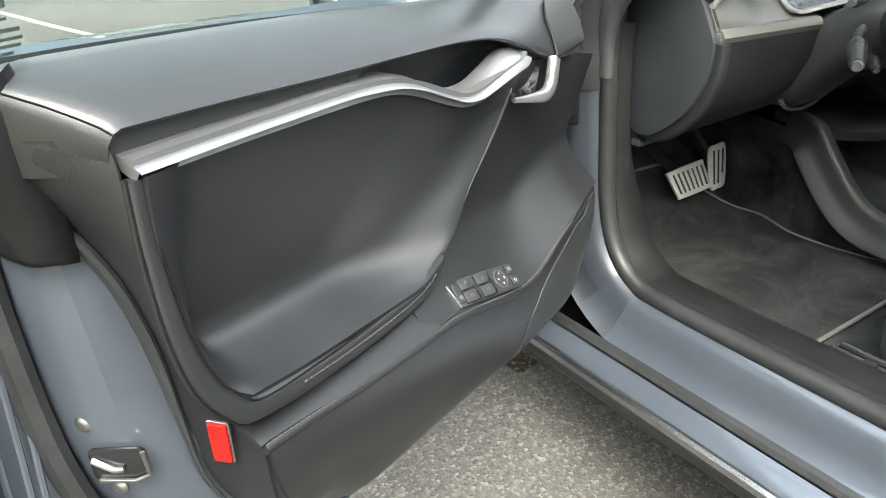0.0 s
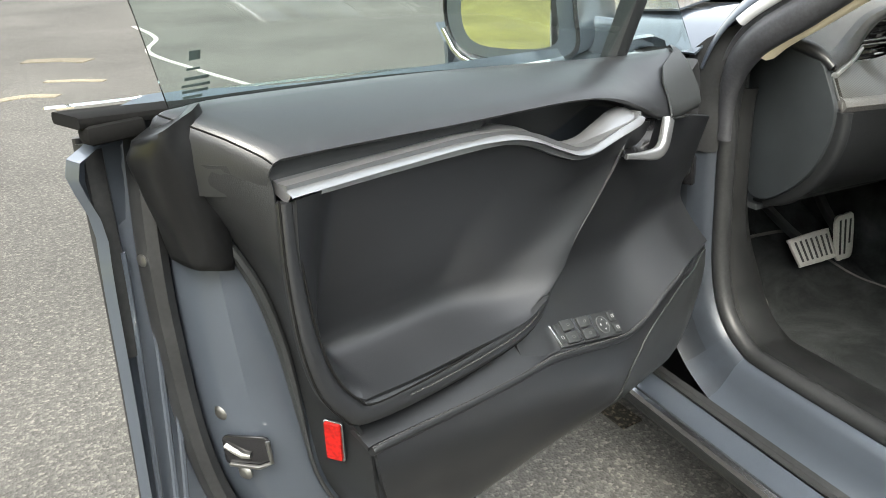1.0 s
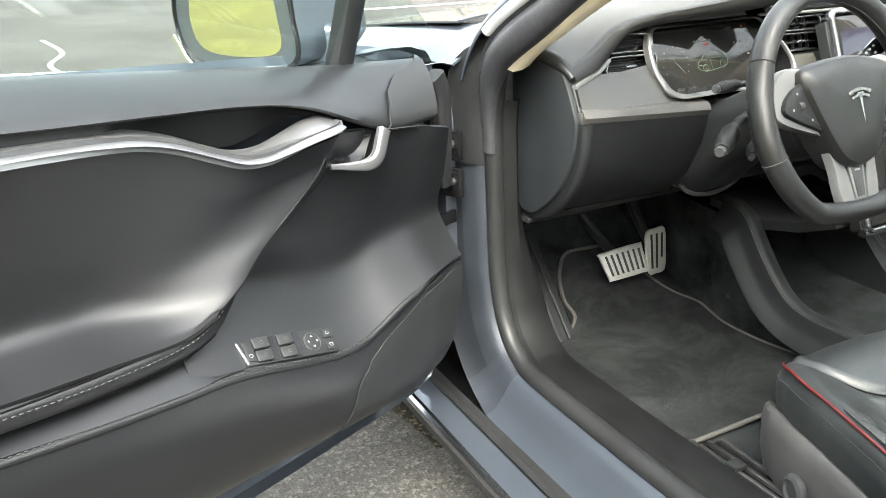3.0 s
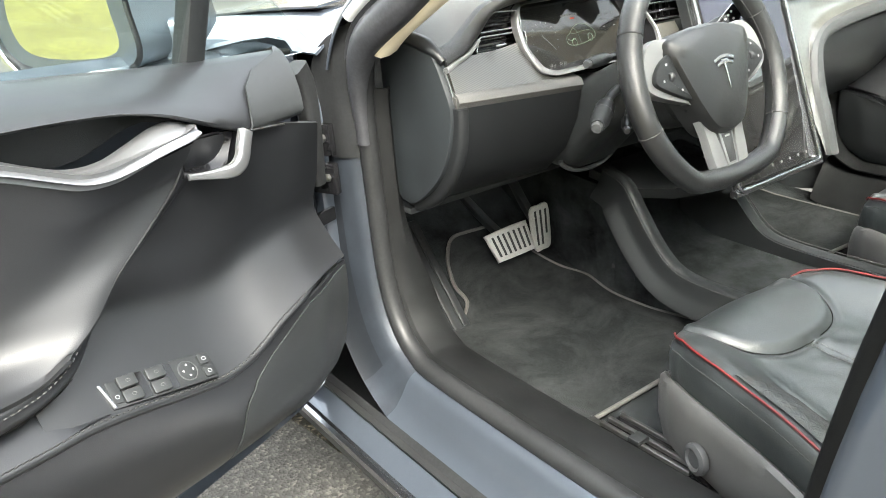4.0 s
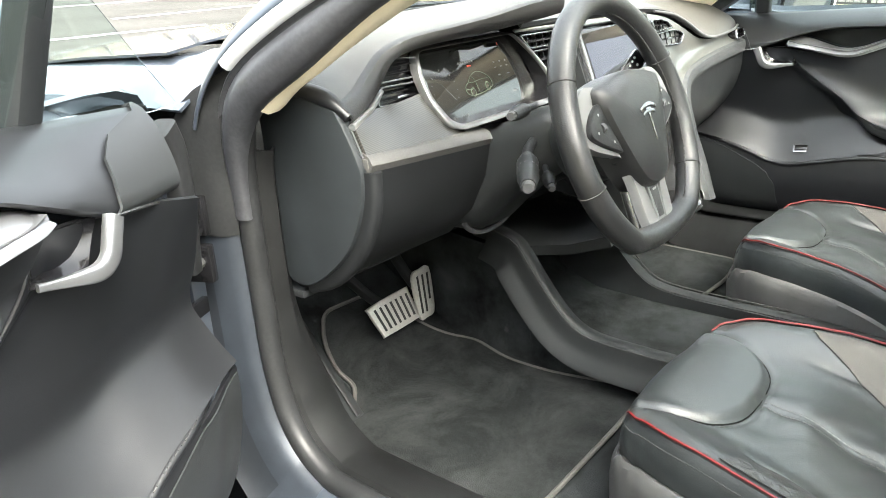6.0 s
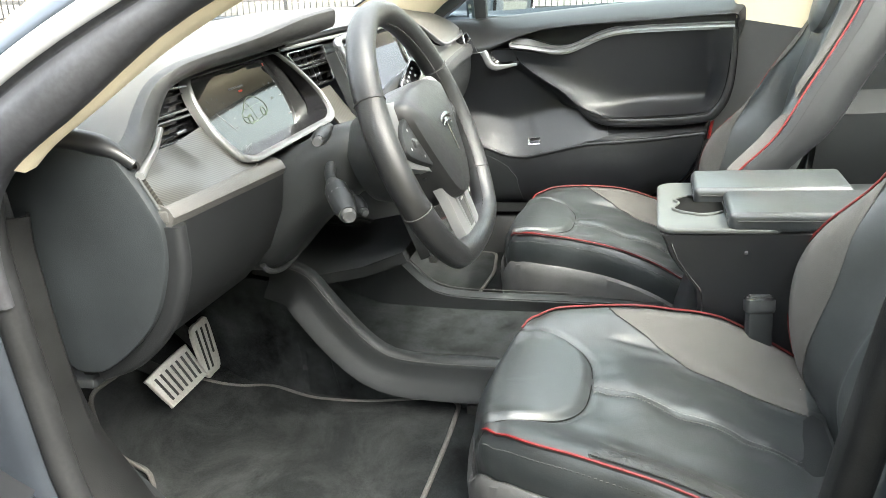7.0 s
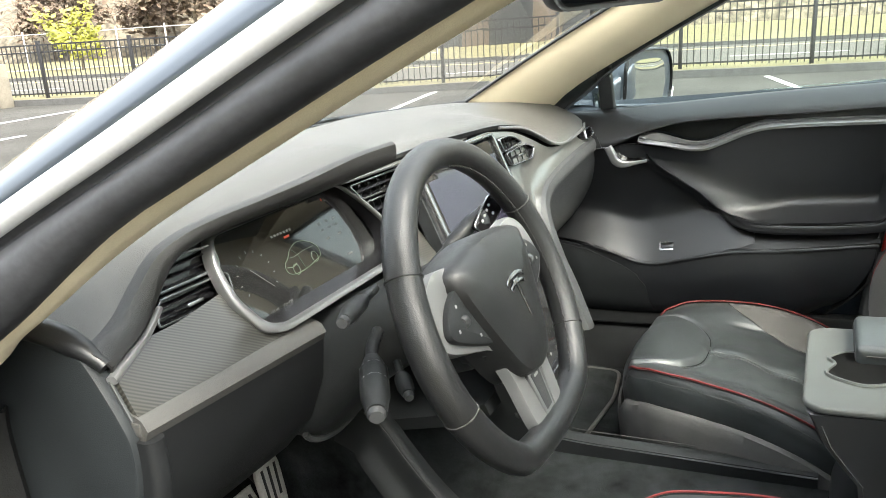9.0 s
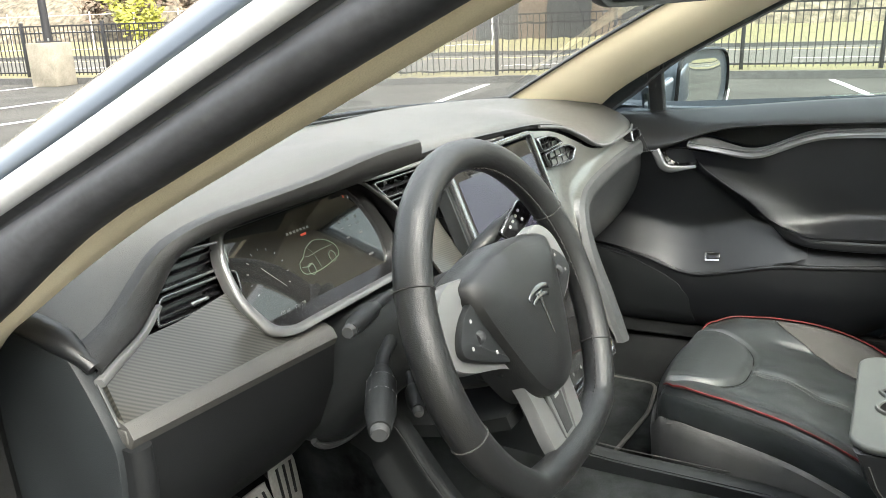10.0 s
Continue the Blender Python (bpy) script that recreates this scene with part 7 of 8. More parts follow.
def pedal(name, m, outline, slots, label):
    p = part(name, plate([(q.x, q.y) for q in spline(outline, 3, True)], 0.008, 0.002, m), PEDAL, None, label)
    for (x0, y0), (x1, y1) in slots:
        part("rubber_slot", sweep([m @ V((x0, y0, 0.0082)), m @ V((x1, y1, 0.0082))], oval(0.0032, 0.0012, 8), m.to_3x3() @ V((0, 0, 1))), RUBBER, p)
    part("pedal_arm", sweep(smoothed([m @ V((0, 0.0, -0.002)), m @ V((0.0, 0.06, -0.05)), m @ V((0, 0.14, -0.10))], 10), rrect(0.018, 0.02, 0.004, 2), (1, 0, 0)), PLASTIC, p)
    return tagged(p, label, "pedal")


pedal("brake_pedal", PM, [(-0.062, 0.022), (-0.055, 0.032), (0.052, 0.034), (0.060, 0.024), (0.056, -0.030), (0.046, -0.036), (-0.046, -0.036), (-0.054, -0.030)],
      [((-0.047 + 0.0158 * k, 0.022), (-0.043 + 0.0145 * k, -0.026)) for k in range(7)], "ribbed steel brake pedal with black slots")
AM = frame_of((-0.233, 0.338, 0.398), (1, 0, -0.03), (-0.30, 0.12, 1))
pedal("accelerator_pedal", AM, [(-0.027, 0.048), (0.0, 0.054), (0.026, 0.052), (0.030, 0.0), (0.026, -0.048), (0.0, -0.054), (-0.020, -0.051), (-0.028, 0.0)],
      [((-0.015 + 0.016 * k, 0.042), (-0.012 + 0.014 * k, -0.040 + 0.024 * (k == 2))) for k in range(3)], "tall ribbed steel accelerator pedal")
# ---- floor, mats, tunnel ----
def floor_skin():
    rows = []
    for y, z in ((-1.3, 0.26), (-0.6, 0.262), (-0.1, 0.266), (0.2, 0.275), (0.30, 0.285), (0.40, 0.33), (0.55, 0.45), (0.62, 0.52)):
        rows.append([V((x, y, z + 0.004 * noise.noise(V((x * 3, y * 3, 0))))) for x in seq(-0.70, 0.70, 20)])
    return sheet(rows, 0.01)


part("floor_carpet", floor_skin(), CARPET, car, "black carpet on the car floor")
for s in (-1, 1):
    sec = [(0.76, 0.366), (0.735, 0.372), (0.705, 0.368), (0.678, 0.350), (0.648, 0.31), (0.625, 0.266)]
    rows = [[V((s * x, y, z)) for y in seq(-1.3, 0.02, 14)] + [V((s * x, 0.02 + 0.13 * math.sin(a), z + 0.02 * (1 - math.cos(a)))) for a in (0.5, 1.0, 1.57)] for x, z in sec]
    part("sill_trim", sheet(rows, 0.005), TRIM_PLASTIC, car, "scuffed black plastic sill cover")


def mat(name, outline, z_of, label):
    """Carpet mat with a bound edge."""
    c = [V((x, y, 0)) for x, y in rounded(outline, 0.03, 4)]
    cen = sum((V(p) for p in c), V((0, 0, 0))) / len(c)
    rings = []
    for f in (1.0, 0.985, 0.9, 0.75, 0.55, 0.35, 0.15):
        rings.append([V((cen.x + (p.x - cen.x) * f, cen.y + (p.y - cen.y) * f, 0)) for p in c])
    for k, r in enumerate(rings):
        for p in r:
            p.z = z_of(p.y) + (0.010 if k else 0.004)
    b = loft(rings, False)
    last = rings[-1]
    vs = [b.verts.new(p) for p in last]
    b.faces.new(vs)
    t = part(name, b, WORN_CARPET, None, label)
    part("bound_edge", tube([V((p.x, p.y, z_of(p.y) + 0.008)) for p in c], 0.0045, 8, True), EDGE_CLOTH, t, "grey bound edge")
    return tagged(t, label, "floor mat")


fz = fn([(-1.3, 0.262), (-0.1, 0.268), (0.2, 0.277), (0.30, 0.287), (0.40, 0.332), (0.55, 0.452)])
mat("floor_mat", [(-0.607, -0.142), (-0.50, -0.143), (-0.30, -0.143), (-0.175, -0.138), (-0.160, -0.10), (-0.182, -0.02), (-0.196, 0.05), (-0.200, 0.148), (-0.172, 0.25), (-0.200, 0.31), (-0.235, 0.40), (-0.27, 0.46), (-0.40, 0.465), (-0.445, 0.42), (-0.472, 0.36), (-0.47, 0.315), (-0.516, 0.272), (-0.594, 0.270), (-0.607, 0.20)], fz,
    "worn black carpet mat in the driver footwell")
mat("floor_mat", [(0.59, 0.20), (0.57, 0.36), (0.46, 0.44), (0.27, 0.43), (0.22, 0.26), (0.20, 0.08), (0.22, -0.06), (0.45, -0.08), (0.59, -0.06)], fz, "black carpet mat in the passenger footwell")
rest = thing("foot_rest", "ribbed black plastic foot rest", "foot rest", frame_of((-0.575, 0.33, 0.375), (1, 0, 0), (0, 0.55, 0.62)))
part("pad", box((0.11, 0.27, 0.02), None, 0.008), PLASTIC, rest)
for k in range(4):
    part("rib", box((0.010, 0.24, 0.006), Matrix.Translation((-0.036 + 0.024 * k, 0, 0.012)), 0.002), RUBBER, rest)

console = thing("centre_console", "black leather centre console with cup holder and armrests", "console")


def tunnel_side(s):
    """Side wing of the open floor tray, sweeping from under the dash to the console."""
    top = smoothed([(s * 0.165, 0.20, 0.548), (s * 0.182, 0.128, 0.532), (s * 0.190, 0.085, 0.486), (s * 0.192, 0.045, 0.436), (s * 0.192, 0.008, 0.398), (s * 0.190, -0.03, 0.377), (s * 0.188, -0.10, 0.369), (s * 0.186, -0.25, 0.367), (s * 0.18, -0.50, 0.366)], 38)
    if s > 0:
        top = [p + V((-0.045, 0, -0.008)) for p in top]

    def fall(i, out, drop):
        """Point off the top edge: out sideways, and down square to the edge."""
        t = (top[min(i + 1, 37)] - top[max(i - 1, 0)]).normalized()
        return top[i] + V((s * out, -t.z * drop, t.y * drop))
    rows = [[fall(i, out, drop) for i in range(38)] for out, drop in ((-0.026, 0.003), (-0.014, 0.0), (-0.003, -0.001), (0.002, 0.002), (0.004, 0.009), (0.008, 0.026), (0.014, 0.040), (0.027, 0.053), (0.030, 0.059), (0.016, 0.064))]
    part("tunnel_wing", sheet(rows, 0.004), PLASTIC, console, "black leather tunnel wing", smooth=50)
    rows = [[fall(i, 0.006, 0.060) for i in range(38)], [fall(i, 0.006, 0.085) if top[i].z > 0.40 else fall(i, 0.004, 0.075) for i in range(38)]]
    rows[1] = [V((s * (0.166 - 0.045 * (s > 0)), p.y, p.z)) for p in rows[1]]
    rows.append([V((p.x, p.y, 0.262)) for p in rows[1]])
    part("tunnel_wall", sheet(rows, 0.004), CARPET, console, "black carpet on the tunnel side")
    part("stitching", tube([p + V((s * 0.008, 0, 0.001)) for p in top], 0.0011, 5), STITCH, console)
    part("tray_wall", sheet([[p + V((-s * 0.027, 0, -0.004)) for p in top], [V((s * (0.165 - 0.045 * (s > 0)), p.y, 0.325)) for p in top]], 0.004), PLASTIC, console)


for s in (-1, 1):
    tunnel_side(s)
part("tray_floor", sheet([[V((x, y, 0.325 + 0.01 * step(-0.1, 0.2, y) + 0.16 * step(0.1, 0.4, y))) for y in seq(-0.52, 0.42, 16)] for x in seq(-0.168, 0.168, 6)], 0.004), CARPET, console, "black lined floor tray")
part("dash_stem", sheet([[V((x, y, z)) for y, z in ((-0.06, 0.55), (0.02, 0.52), (0.12, 0.50), (0.25, 0.52))] for x in (-0.16, 0, 0.16)], 0.02), PLASTIC, console)
part("tunnel_cover", sheet([[V((-0.168, 0.13, 0.50)), V((-0.168, 0.3, 0.52)), V((-0.168, 0.52, 0.56))], [V((-0.175, 0.12, 0.44)), V((-0.172, 0.3, 0.46)), V((-0.17, 0.52, 0.5))], [V((-0.170, 0.10, 0.27)), V((-0.158, 0.3, 0.28)), V((-0.175, 0.54, 0.44))]], 0.005), CARPET, console)

# console box: waisted sides under a flat top
prof = [(-0.488, 0.596), (-0.494, 0.585), (-0.504, 0.557), (-0.525, 0.526), (-0.543, 0.502), (-0.546, 0.470), (-0.538, 0.42), (-0.520, 0.36), (-0.51, 0.27), (-1.15, 0.27), (-1.15, 0.59), (-1.0, 0.602)]
rings = []
for x, k in ((-0.134, 0.985), (-0.128, 1.0), (0.128, 1.0), (0.134, 0.985)):
    rings.append([V((x, -0.8 + (y + 0.8) * k, 0.44 + (z - 0.44) * k)) for y, z in prof])
part("console_box", loft(rings), LEATHER, console, "black leather console box")
topo = rrect(0.27, 0.20, 0.03, 5)
cm = Matrix.Translation((0, -0.583, 0.595))
part("console_top", plate(topo, 0.010, 0.004, cm, segments=3), CONSOLE_GREY, console, "smooth grey console top")
hole = spline([(-0.045, 0.0), (-0.02, 0.038), (0.012, 0.030), (0.03, 0.036), (0.052, 0.012), (0.040, -0.03), (0.0, -0.038), (-0.03, -0.034)], 5, True)
hole = [(p.x * 1.1 - 0.015, p.y * 1.1 + 0.03) for p in hole]
# no hollow is cut: a flat black plate stands for the shade inside
part("cup_holder_shade", plate(hole, 0.002, 0.0, cm @ Matrix.Translation((0, 0, 0.0095))), MATT_BLACK, console, "flat black plate painted as the shaded cup holder")
part("cup_rim", tube([cm @ V((x, y, 0.011)) for x, y in hole], 0.003, 6, True), CONSOLE_GREY, console)
for x0, x1, y0, y1 in ((-0.134, -0.004, -0.93, -0.592), (0.004, 0.130, -0.80, -0.545)):
    w, l = x1 - x0, y1 - y0
    a = part("armrest", box((w, l, 0.034), Matrix.Translation(((x0 + x1) / 2, (y0 + y1) / 2, 0.6140)), 0.010, segments=4), SEAT_LEATHER, console, "padded black leather armrest")
    part("stitching", tube([V((x0 - 0.0005, y, 0.6175)) for y in seq(y0 + 0.02, y1 - 0.015, 8)] + [V((x, y1 + 0.0005, 0.6175)) for x in seq(x0 + 0.015, x1 - 0.015, 6)], 0.0011, 5), STITCH, a)
part("stitching", tube([V((-0.1345, -0.8 + (y + 0.8) * 0.96, 0.44 + (z - 0.44) * 0.96)) for y, z in prof[1:8]], 0.0012, 5), STITCH, console)
part("button", lathe([(0.004, 0), (0.003, 0.002)], 10, frame_of((-0.135, -0.62, 0.565), (0, -1, 0), (0, 0, 1))), SILVER, console)

# ---- seats ----
cush_mid = fn([(0.245, 0.176), (0.232, 0.198), (0.21, 0.209), (0.17, 0.214), (0.09, 0.200), (-0.006, 0.177), (-0.098, 0.140), (-0.19, 0.102), (-0.25, 0.085)])
cush_rim = fn([(0.245, 0.182), (0.232, 0.208), (0.2, 0.222), (0.1, 0.224), (0.05, 0.215), (-0.016, 0.203), (-0.10, 0.172), (-0.174, 0.127), (-0.25, 0.085)])
cush_half = fn([(0.245, 0.132), (0.225, 0.163), (0.18, 0.192), (0.1, 0.218), (0.0, 0.240), (-0.1, 0.252), (-0.25, 0.252)])
back_edge = fn([(0.06, -0.252), (0.139, -0.224), (0.20, -0.211), (0.262, -0.209), (0.321, -0.222), (0.36, -0.245), (0.424, -0.308), (0.515, -0.364), (0.596, -0.417), (0.66, -0.452), (0.72, -0.470), (0.80, -0.50)])
back_peak = fn([(0.06, -0.250), (0.139, -0.220), (0.20, -0.206), (0.262, -0.203), (0.321, -0.214), (0.36, -0.234), (0.424, -0.295), (0.515, -0.354), (0.596, -0.408), (0.66, -0.444), (0.72, -0.462), (0.80, -0.49)])
back_mid = fn([(0.06, -0.262), (0.159, -0.252), (0.237, -0.275), (0.302, -0.312), (0.373, -0.352), (0.488, -0.380), (0.577, -0.405), (0.66, -0.43), (0.72, -0.448), (0.80, -0.475)])
back_half = fn([(0.06, 0.238), (0.15, 0.244), (0.26, 0.247), (0.36, 0.240), (0.45, 0.228), (0.55, 0.205), (0.65, 0.178), (0.73, 0.150), (0.80, 0.115)])


def cushion_point(s, y, rise=0.0):
    """Point of the cushion's skin: s across from -1 to 1, y forward."""
    a = abs(s)
    z = cush_mid(y) + (cush_rim(y) - cush_mid(y)) * step(0.5, 0.92, a) + 0.009 * step(0.58, 0.96, a) * (1 - step(0.02, 0.16, y))
    return V((s * cush_half(y), y - 0.020 * s * s * step(0.12, 0.245, y), z + rise))


def back_point(s, z, rise=0.0):
    """Point of the backrest's skin: s across from -1 to 1, z up."""
    a = abs(s)
    y = back_mid(z) + (back_peak(z) - back_mid(z)) * step(0.42, 0.80, a) + (back_edge(z) - back_peak(z)) * step(0.84, 1.0, a)
    return V((s * back_half(z), y + rise, z))


def seat(m, label, worn=False):
    """Bucket seat in its own frame: x across, y forward from the middle of the cushion, z up from the floor."""
    lift = fn([(0.25, 0.0), (0.05, 0.0), (-0.016, 0.007), (-0.10, 0.028), (-0.174, 0.034), (-0.25, 0.030)])       # inner bolster of the driver seat stands higher

    def skin(sx, y, rise=0.0):
        """Finished surface: seams sunk in, front pad proud, soft folds where it is sat on."""
        p = cushion_point(sx, y)
        if worn and sx > 0:
            p.x *= 1 - 0.10 * step(0.06, -0.10, y)
        c = lift(y) * step(0.50, 0.97, sx) if worn else 0.0
        k = step(0.115, 0.07, y)
        c -= 0.005 * math.exp(-(p.x / 0.012) ** 2) * k
        m = max(0, 1 - abs(sx) / 0.66) * k
        c += 0.011 * noise.noise(V((p.x * 9, y * 17, 3))) * m + 0.004 * noise.noise(V((p.x * 26 + y * 14, y * 20, 7))) * m
        pad = (abs(p.x / 0.136) ** 3.0 + abs((y - 0.245) / 0.155) ** 3.0) ** (1 / 3.0)
        c += 0.006 * (1 - step(0.93, 1.0, pad)) - 0.006 * math.exp(-((pad - 1.02) / 0.035) ** 2)
        c -= 0.004 * math.exp(-((abs(sx) - 0.66) / 0.03) ** 2) * step(0.08, 0.03, y)
        return p + V((0, 0, c + rise))
    rows = [[skin(sx, y) for sx in seq(-1, 1, 150)] for y in seq(-0.25, 0.245, 110)]
    t = part("seat", sheet(rows, 0.03), SEAT_LEATHER, car, label, smooth=60)
    t.matrix_local = m
    rim = [r[0] for r in rows] + rows[-1][1:-1] + [r[-1] for r in rows[::-1]]

    def skirt(offsets):
        out = []
        for o, dz, floor_z in offsets:
            row = []
            for p in rim:
                n = V((p.x, max(p.y - 0.05, 0) * 1.2, 0)).normalized()
                row.append(V((p.x + n.x * o, p.y + n.y * o, max(p.z + dz, floor_z))))
            out.append(row)
        return out
    part("cushion_side", sheet(skirt([(-0.002, 0.0, 0.02), (0.005, -0.010, 0.02), (0.008, -0.030, 0.02), (0.006, -0.055, 0.02), (-0.004, -0.085, 0.02)]), 0.003), SEAT_LEATHER, t, "dark leather cushion side")
    part("side_shield", sheet(skirt([(0.004, -0.064, 0.045), (0.012, -0.060, 0.045), (0.018, -0.066, 0.042), (0.020, -0.085, 0.035), (0.018, -0.13, 0.03), (0.008, -0.17, 0.025)]), 0.004), SHIELD_PLASTIC, t, "grey plastic seat shield")
    for e in (rim[4:107:2], rim[-107:-4:2]):
        part("piping", tube([p + V((math.copysign(0.002, p.x), 0.001, 0.0036)) for p in e], 0.0017, 7), RED_PIPE, t, "red piping")
        dashes([p + V((math.copysign(0.0105, p.x), 0.002, -0.013)) for p in e], 0.004, 0.003, 0.0007, STITCH, t)
    for x in (-0.006, 0.006):
        dashes([skin(x / 0.23, y, 0.0009) for y in seq(0.085, -0.20, 60)], 0.0045, 0.003, 0.0008, DASH_STITCH, t)
    a = [i * math.pi / 30 for i in range(1, 30)]
    pad = [(0.137 * math.copysign(abs(math.cos(k)) ** 0.667, math.cos(k)), 0.245 - 0.156 * abs(math.sin(k)) ** 0.667) for k in a]
    part("pad_seam", tube([skin(x / cush_half(y), y, 0.0006) for x, y in pad], 0.0011, 5), MATT_BLACK, t)
    for s in (-1, 1):
        n = 26
        rows = []
        for k in range(n):
            f = k / (n - 1)
            y = 0.075 - 0.30 * f
            inner = 0.97 - 0.40 * min(f / 0.42, 1) ** 0.62
            rows.append([skin(s * b, y, 0.0016) for b in seq(0.958, inner - 0.004, 12)])
        if s > 0:
            part("suede_bolster", sheet(rows, 0.0015), SUEDE, t, "dark grey suede bolster")
        elif worn:
            part("leather_bolster", sheet(rows, 0.0015), CREASED_LEATHER, t, "creased worn leather bolster")
        if s > 0 or worn:
            dashes([r[-1] + V((0, 0, 0.0008)) for r in rows], 0.004, 0.003, 0.0008, STITCH, t)

    # backrest
    zs = seq(0.06, 0.80, 44)
    rows = []
    for z in zs:
        row = []
        for s in seq(1, -1, 48):
            c = -0.006 * math.exp(-((abs(s) - 0.42) / 0.03) ** 2) * (1 - step(0.6, 0.7, z)) + 0.003 * noise.noise(V((s * 3, z * 9, 5)))
            row.append(back_point(s, z, c))
        rows.append(row)
    part("backrest", sheet(rows, 0.03), SEAT_LEATHER, t, "black leather backrest", smooth=60)
    rim = [r[0] for r in rows] + rows[-1][1:-1] + [r[-1] for r in rows[::-1]]
    shell = []
    for k, dy, dz in ((1.0, 0.0, 0.0), (1.02, -0.02, 0.0), (1.015, -0.05, 0.004), (0.96, -0.085, 0.006), (0.8, -0.10, 0.0), (0.5, -0.105, -0.02)):
        shell.append([V((p.x * k, p.y + dy, p.z + dz * (1 if p.z > 0.6 else 0))) for p in rim])
    part("backrest_shell", sheet(shell, 0.003), LEATHER, t, "black leather backrest shell", smooth=60)
    part("back_panel", sheet([[V((s * back_half(z) * 0.55, back_edge(z) - 0.107, z)) for s in seq(-1, 1, 8)] for z in seq(0.06, 0.79, 12)], 0.004), LEATHER, t)
    for e in (rim[1:42], rim[-42:-1]):
        part("piping", tube([p + V((0, 0.005, 0)) for p in e], 0.0020, 7), RED_PIPE, t, "red piping")
        dashes([p + V((math.copysign(0.004, p.x), -0.016, 0)) for p in e], 0.004, 0.003, 0.0008, STITCH, t)
    for s in (-1, 1):
        rows = []
        for z in seq(0.075, 0.47, 24):
            wv = max(math.sin(math.pi * (z - 0.075) / 0.40), 0) ** 0.5
            rows.append([back_point(s * b, z, 0.003) for b in seq(0.975, 0.965 - 0.34 * wv, 9)])
        part("suede_bolster", sheet(rows, 0.002), SUEDE, t, "dark grey suede bolster")
        rows = []
        for z in seq(0.50, 0.77, 18):
            wv = max(math.sin(math.pi * (z - 0.50) / 0.275), 0) ** 0.5
            rows.append([back_point(s * b, z, 0.004) for b in seq(0.93, 0.92 - 0.30 * wv, 7)])
        part("shoulder_panel", sheet(rows, 0.002), SUEDE, t, "dark grey suede shoulder panel")
    o = spline([(-0.07, 0.68), (-0.055, 0.62), (0, 0.60), (0.055, 0.62), (0.07, 0.68), (0.06, 0.78), (-0.06, 0.78)], 4, True)
    rings = []
    for f, r in ((1.0, 0.0), (0.95, 0.014), (0.8, 0.022), (0.5, 0.027), (0.1, 0.028)):
        rings.append([back_point(p.x * f / back_half(p.y), 0.69 + (p.y - 0.69) * f, r) for p in o])
    part("head_rest", loft(rings), SEAT_LEATHER, t, "black leather head rest")
    part("seat_base", box((0.40, 0.40, 0.09), Matrix.Translation((0, -0.05, 0.05)), 0.02), PLASTIC, t)
    if worn:
        kn = lathe([(0.021, 0), (0.023, 0.004), (0.022, 0.010), (0.016, 0.013), (0.012, 0.010), (0.004, 0.0105)], 22, frame_of((-0.240, 0.100, 0.098), (-0.35, -1, 0), (0, 0, 1)))
        part("lumbar_knob", kn, GREY_PLASTIC, t, "round grey adjuster knob")
        b = bmesh.new()                          # pale stuffing at a torn seam
        for k in range(26):
            r = random.Random(k)
            p = back_point(0.80, 0.10, 0.006) + V((r.uniform(-0.03, 0.03), r.uniform(0, 0.012), r.uniform(-0.015, 0.015)))
            tube([p, p + V((r.uniform(-0.012, 0.012), r.uniform(0, 0.008), r.uniform(-0.004, 0.016))), p + V((r.uniform(-0.02, 0.02), r.uniform(0, 0.01), r.uniform(-0.004, 0.025)))], 0.0007, 4, bm=b)
        part("torn_stuffing", b, MARK, t, "pale stuffing at a torn seam", kind="stuff")
    for s in (-1, 1):
        r = part("seat_rail", box((0.034, 0.60, 0.026), Matrix.Translation((s * 0.215, 0.03, 0.020)), 0.003), STEEL, t, "steel seat rail")
        cover = part("rail_cover", box((0.090, 0.20, 0.030), Matrix.Translation((s * 0.222, 0.185, 0.036)), 0.005), GLOSS_BLACK, t, "black plastic rail cover with steel bars")
        for dx, y0, y1 in ((-0.032, 0.10, 0.27), (-0.006, 0.12, 0.285), (0.012, 0.12, 0.285), (0.034, 0.16, 0.28)):
            part("cover_rib", box((0.008, y1 - y0, 0.008), Matrix.Translation((s * 0.222 + dx, (y0 + y1) / 2, 0.054)), 0.002), STEEL, cover)
        part("clip", box((0.026, 0.022, 0.010), Matrix.Translation((s * 0.225, 0.215, 0.060)), 0.003), PLASTIC, cover)
    return t


seat(Matrix.Translation((-0.387, -0.483, 0.256)) @ Matrix.Rotation(radians(2.2), 4, "Y"), "black leather driver seat with red piping and suede bolsters", True)
seat(Matrix.Translation((0.385, -0.385, 0.239)) @ Matrix.Rotation(radians(2.2), 4, "Y"), "black leather passenger seat with red piping, slid forward")

buckle = thing("belt_buckle", "black seat belt buckle beside the driver seat", "seat belt", frame_of((-0.156, -0.642, 0.443), (0.3, -0.95, -0.08), (0.22, 0, 1)))
part("stem", box((0.042, 0.115, 0.020), Matrix.Translation((0, -0.029, 0)), 0.006), PLASTIC, buckle)
part("head", box((0.046, 0.026, 0.024), Matrix.Translation((0, 0.039, 0)), 0.006, segments=3), GREY_PLASTIC, buckle, "grey buckle head")
part("head_rim", tube([V((x, 0.050, z)) for x, z in rrect(0.044, 0.022, 0.008, 3)], 0.002, 5, True, (0, 1, 0)), SILVER, buckle)
part("slot", box((0.036, 0.006, 0.010), Matrix.Translation((0, 0.053, 0.0)), 0.002), GREY_PLASTIC, buckle)

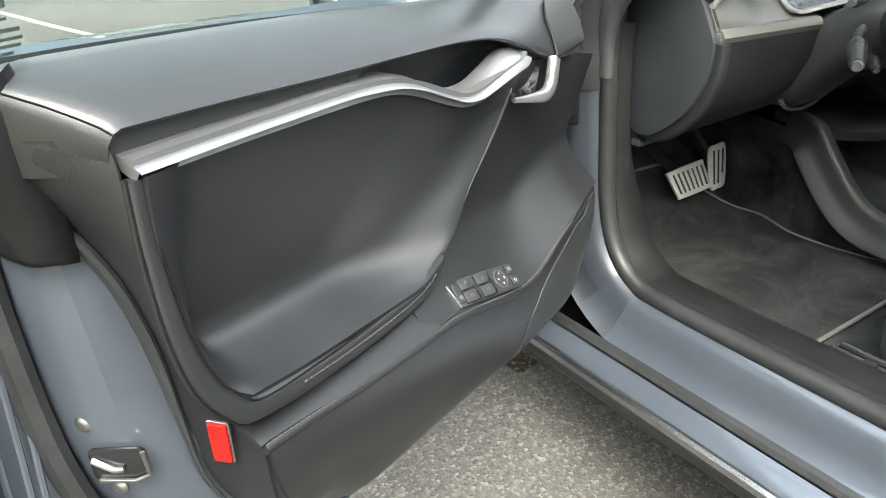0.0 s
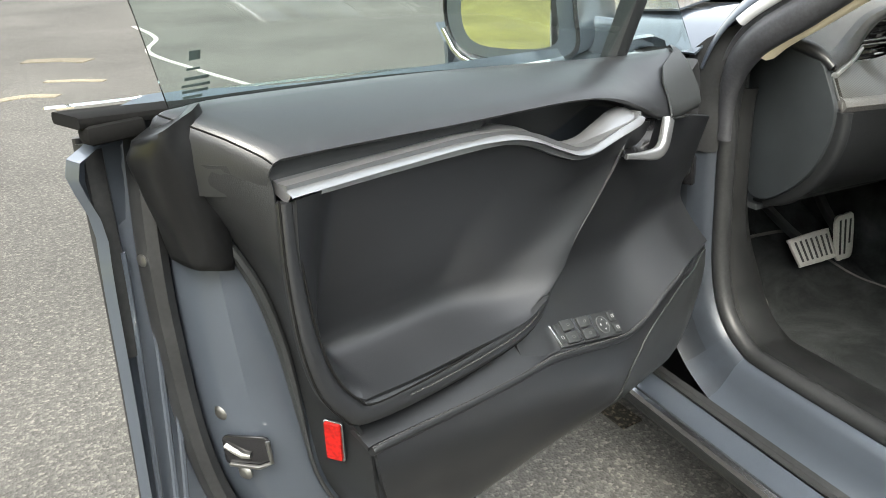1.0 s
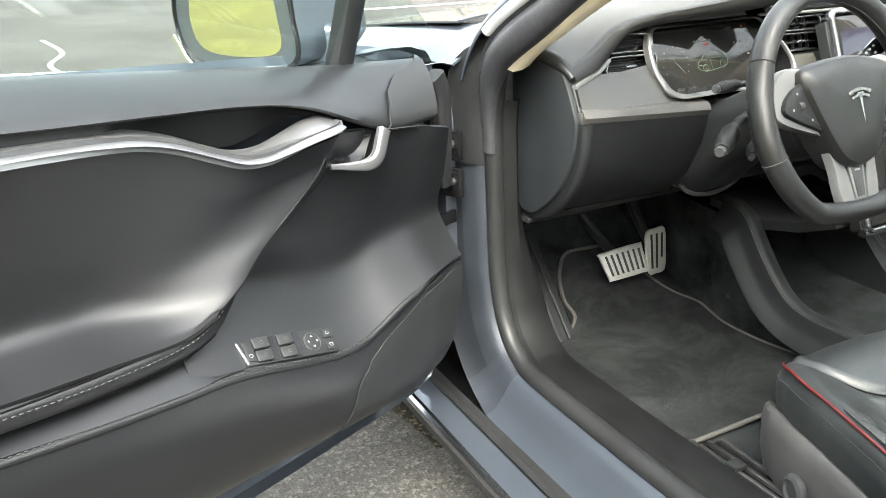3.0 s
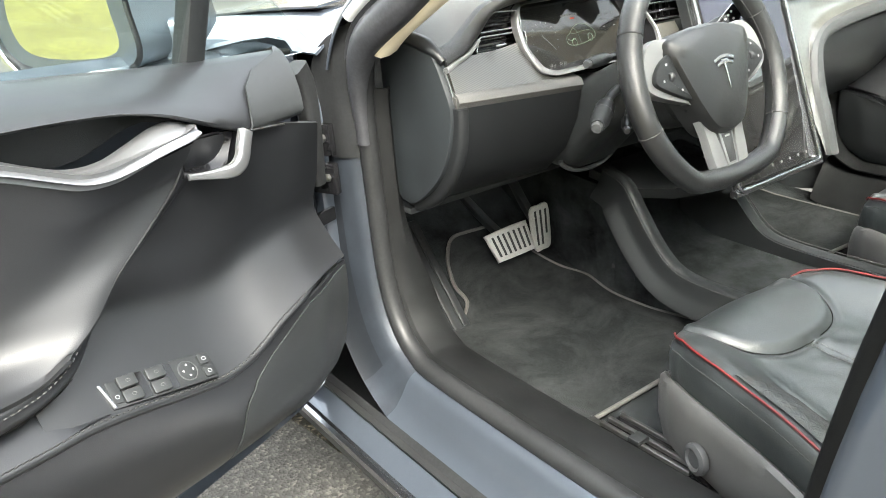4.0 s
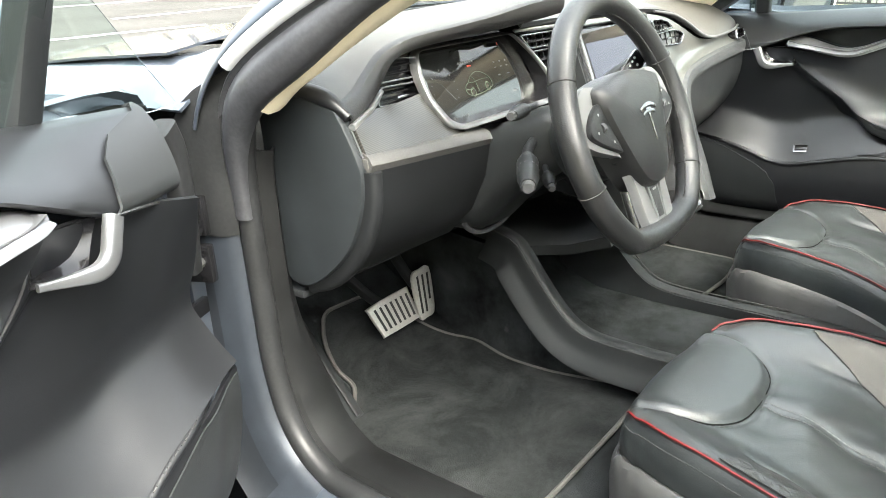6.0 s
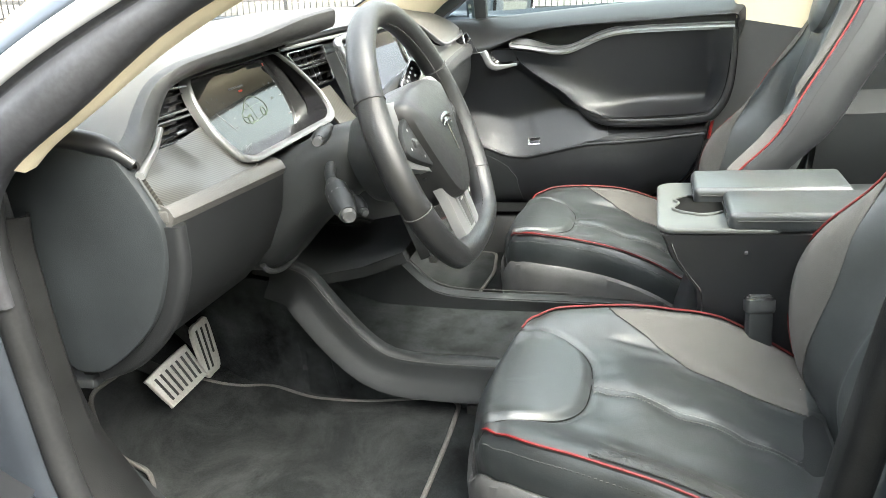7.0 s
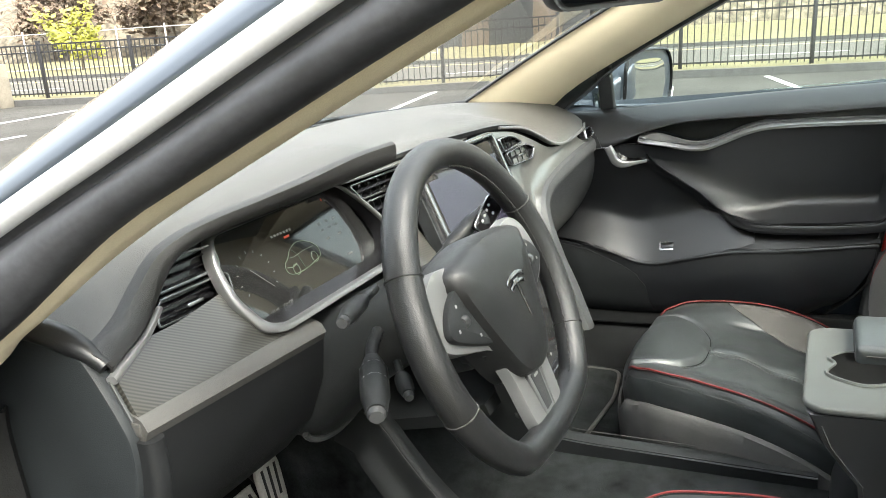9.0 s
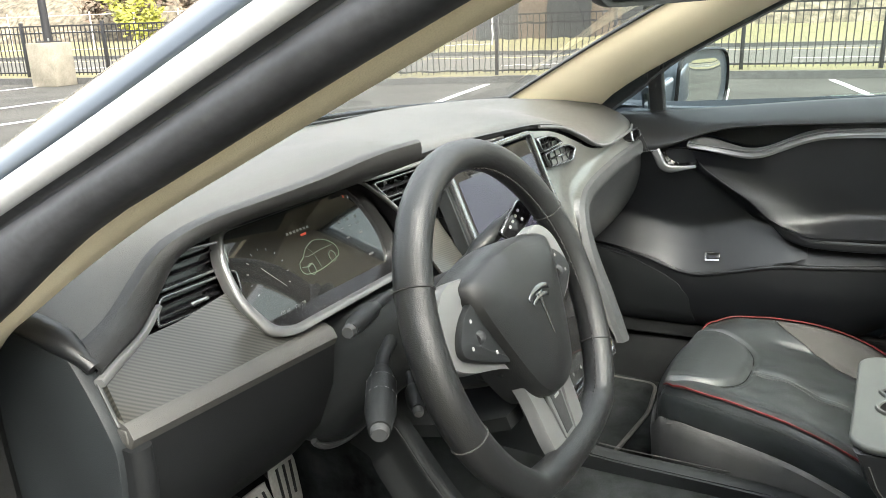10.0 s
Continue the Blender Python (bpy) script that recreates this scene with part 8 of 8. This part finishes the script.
# ---- rear of the cabin ----
part("rear_bench", box((1.3, 0.5, 0.35), Matrix.Translation((0, -1.65, 0.40)), 0.06, segments=4), LEATHER, car, "black rear bench")
part("rear_bench_back", box((1.3, 0.16, 0.65), Matrix.Translation((0, -1.98, 0.72)) @ Matrix.Rotation(-0.35, 4, "X"), 0.05, segments=4), LEATHER, car)


def rear_door(s):
    b = sheet([[V((s * x, y, z)) for y in seq(-2.0, -0.86, 12)] for x, z in ((0.80, 0.28), (0.76, 0.45), (0.71, 0.55), (0.70, 0.60), (0.755, 0.64), (0.76, 0.75), (0.74, 0.86), (0.735, 0.92), (0.77, 0.965), (0.80, 0.97))], 0.06)
    dd = part("rear_door", b, PLASTIC, car, "black rear door trim")
    part("trim_bar", sweep([V((s * 0.735, y, 0.905 + 0.02 * (-1.12 - y))) for y in seq(-1.9, -0.90, 8)], rrect(0.014, 0.016, 0.004, 2), (0, 0, 1)), SILVER, dd)
    part("door_skin", sheet([[V((s * x, y, z)) for y in seq(-2.1, -0.84, 8)] for x, z in ((0.90, 0.27), (0.955, 0.45), (0.965, 0.65), (0.93, 0.85), (0.875, 0.97))], 0.004), PAINT, dd)
    gl = part("rear_pane", sheet([[V((s * (0.83 - 0.16 * f), y, 0.965 + 0.36 * f)) for y in (-2.0, -1.5, -0.90)] for f in seq(0, 1, 5)], 0.004), GLASS, dd)
    gl.visible_shadow = False


for s in (-1, 1):
    rear_door(s)

# inside mirror
rm = thing("rear_view_mirror", "black rear view mirror under the windscreen", "mirror", look((0.02, -0.24, 1.149), (-0.4, -1.0, 1.11)))
part("housing", loft([[V((x * f, y * f, z)) for x, y in rrect(0.24, 0.065, 0.03, 5)] for f, z in ((0.5, 0.05), (0.9, 0.035), (1.0, 0.01), (1.0, 0.0))]), PLASTIC, rm)
part("glass", plate(rrect(0.225, 0.052, 0.024, 5), 0.002, 0.0005, Matrix.Translation((0, 0, -0.002))), MIRROR, rm)
part("stem", sweep([V((0, 0.01, 0.04)), V((0, 0.05, 0.08)), V((0, 0.10, 0.10))], oval(0.012, n=8), (1, 0, 0)), PLASTIC, rm)
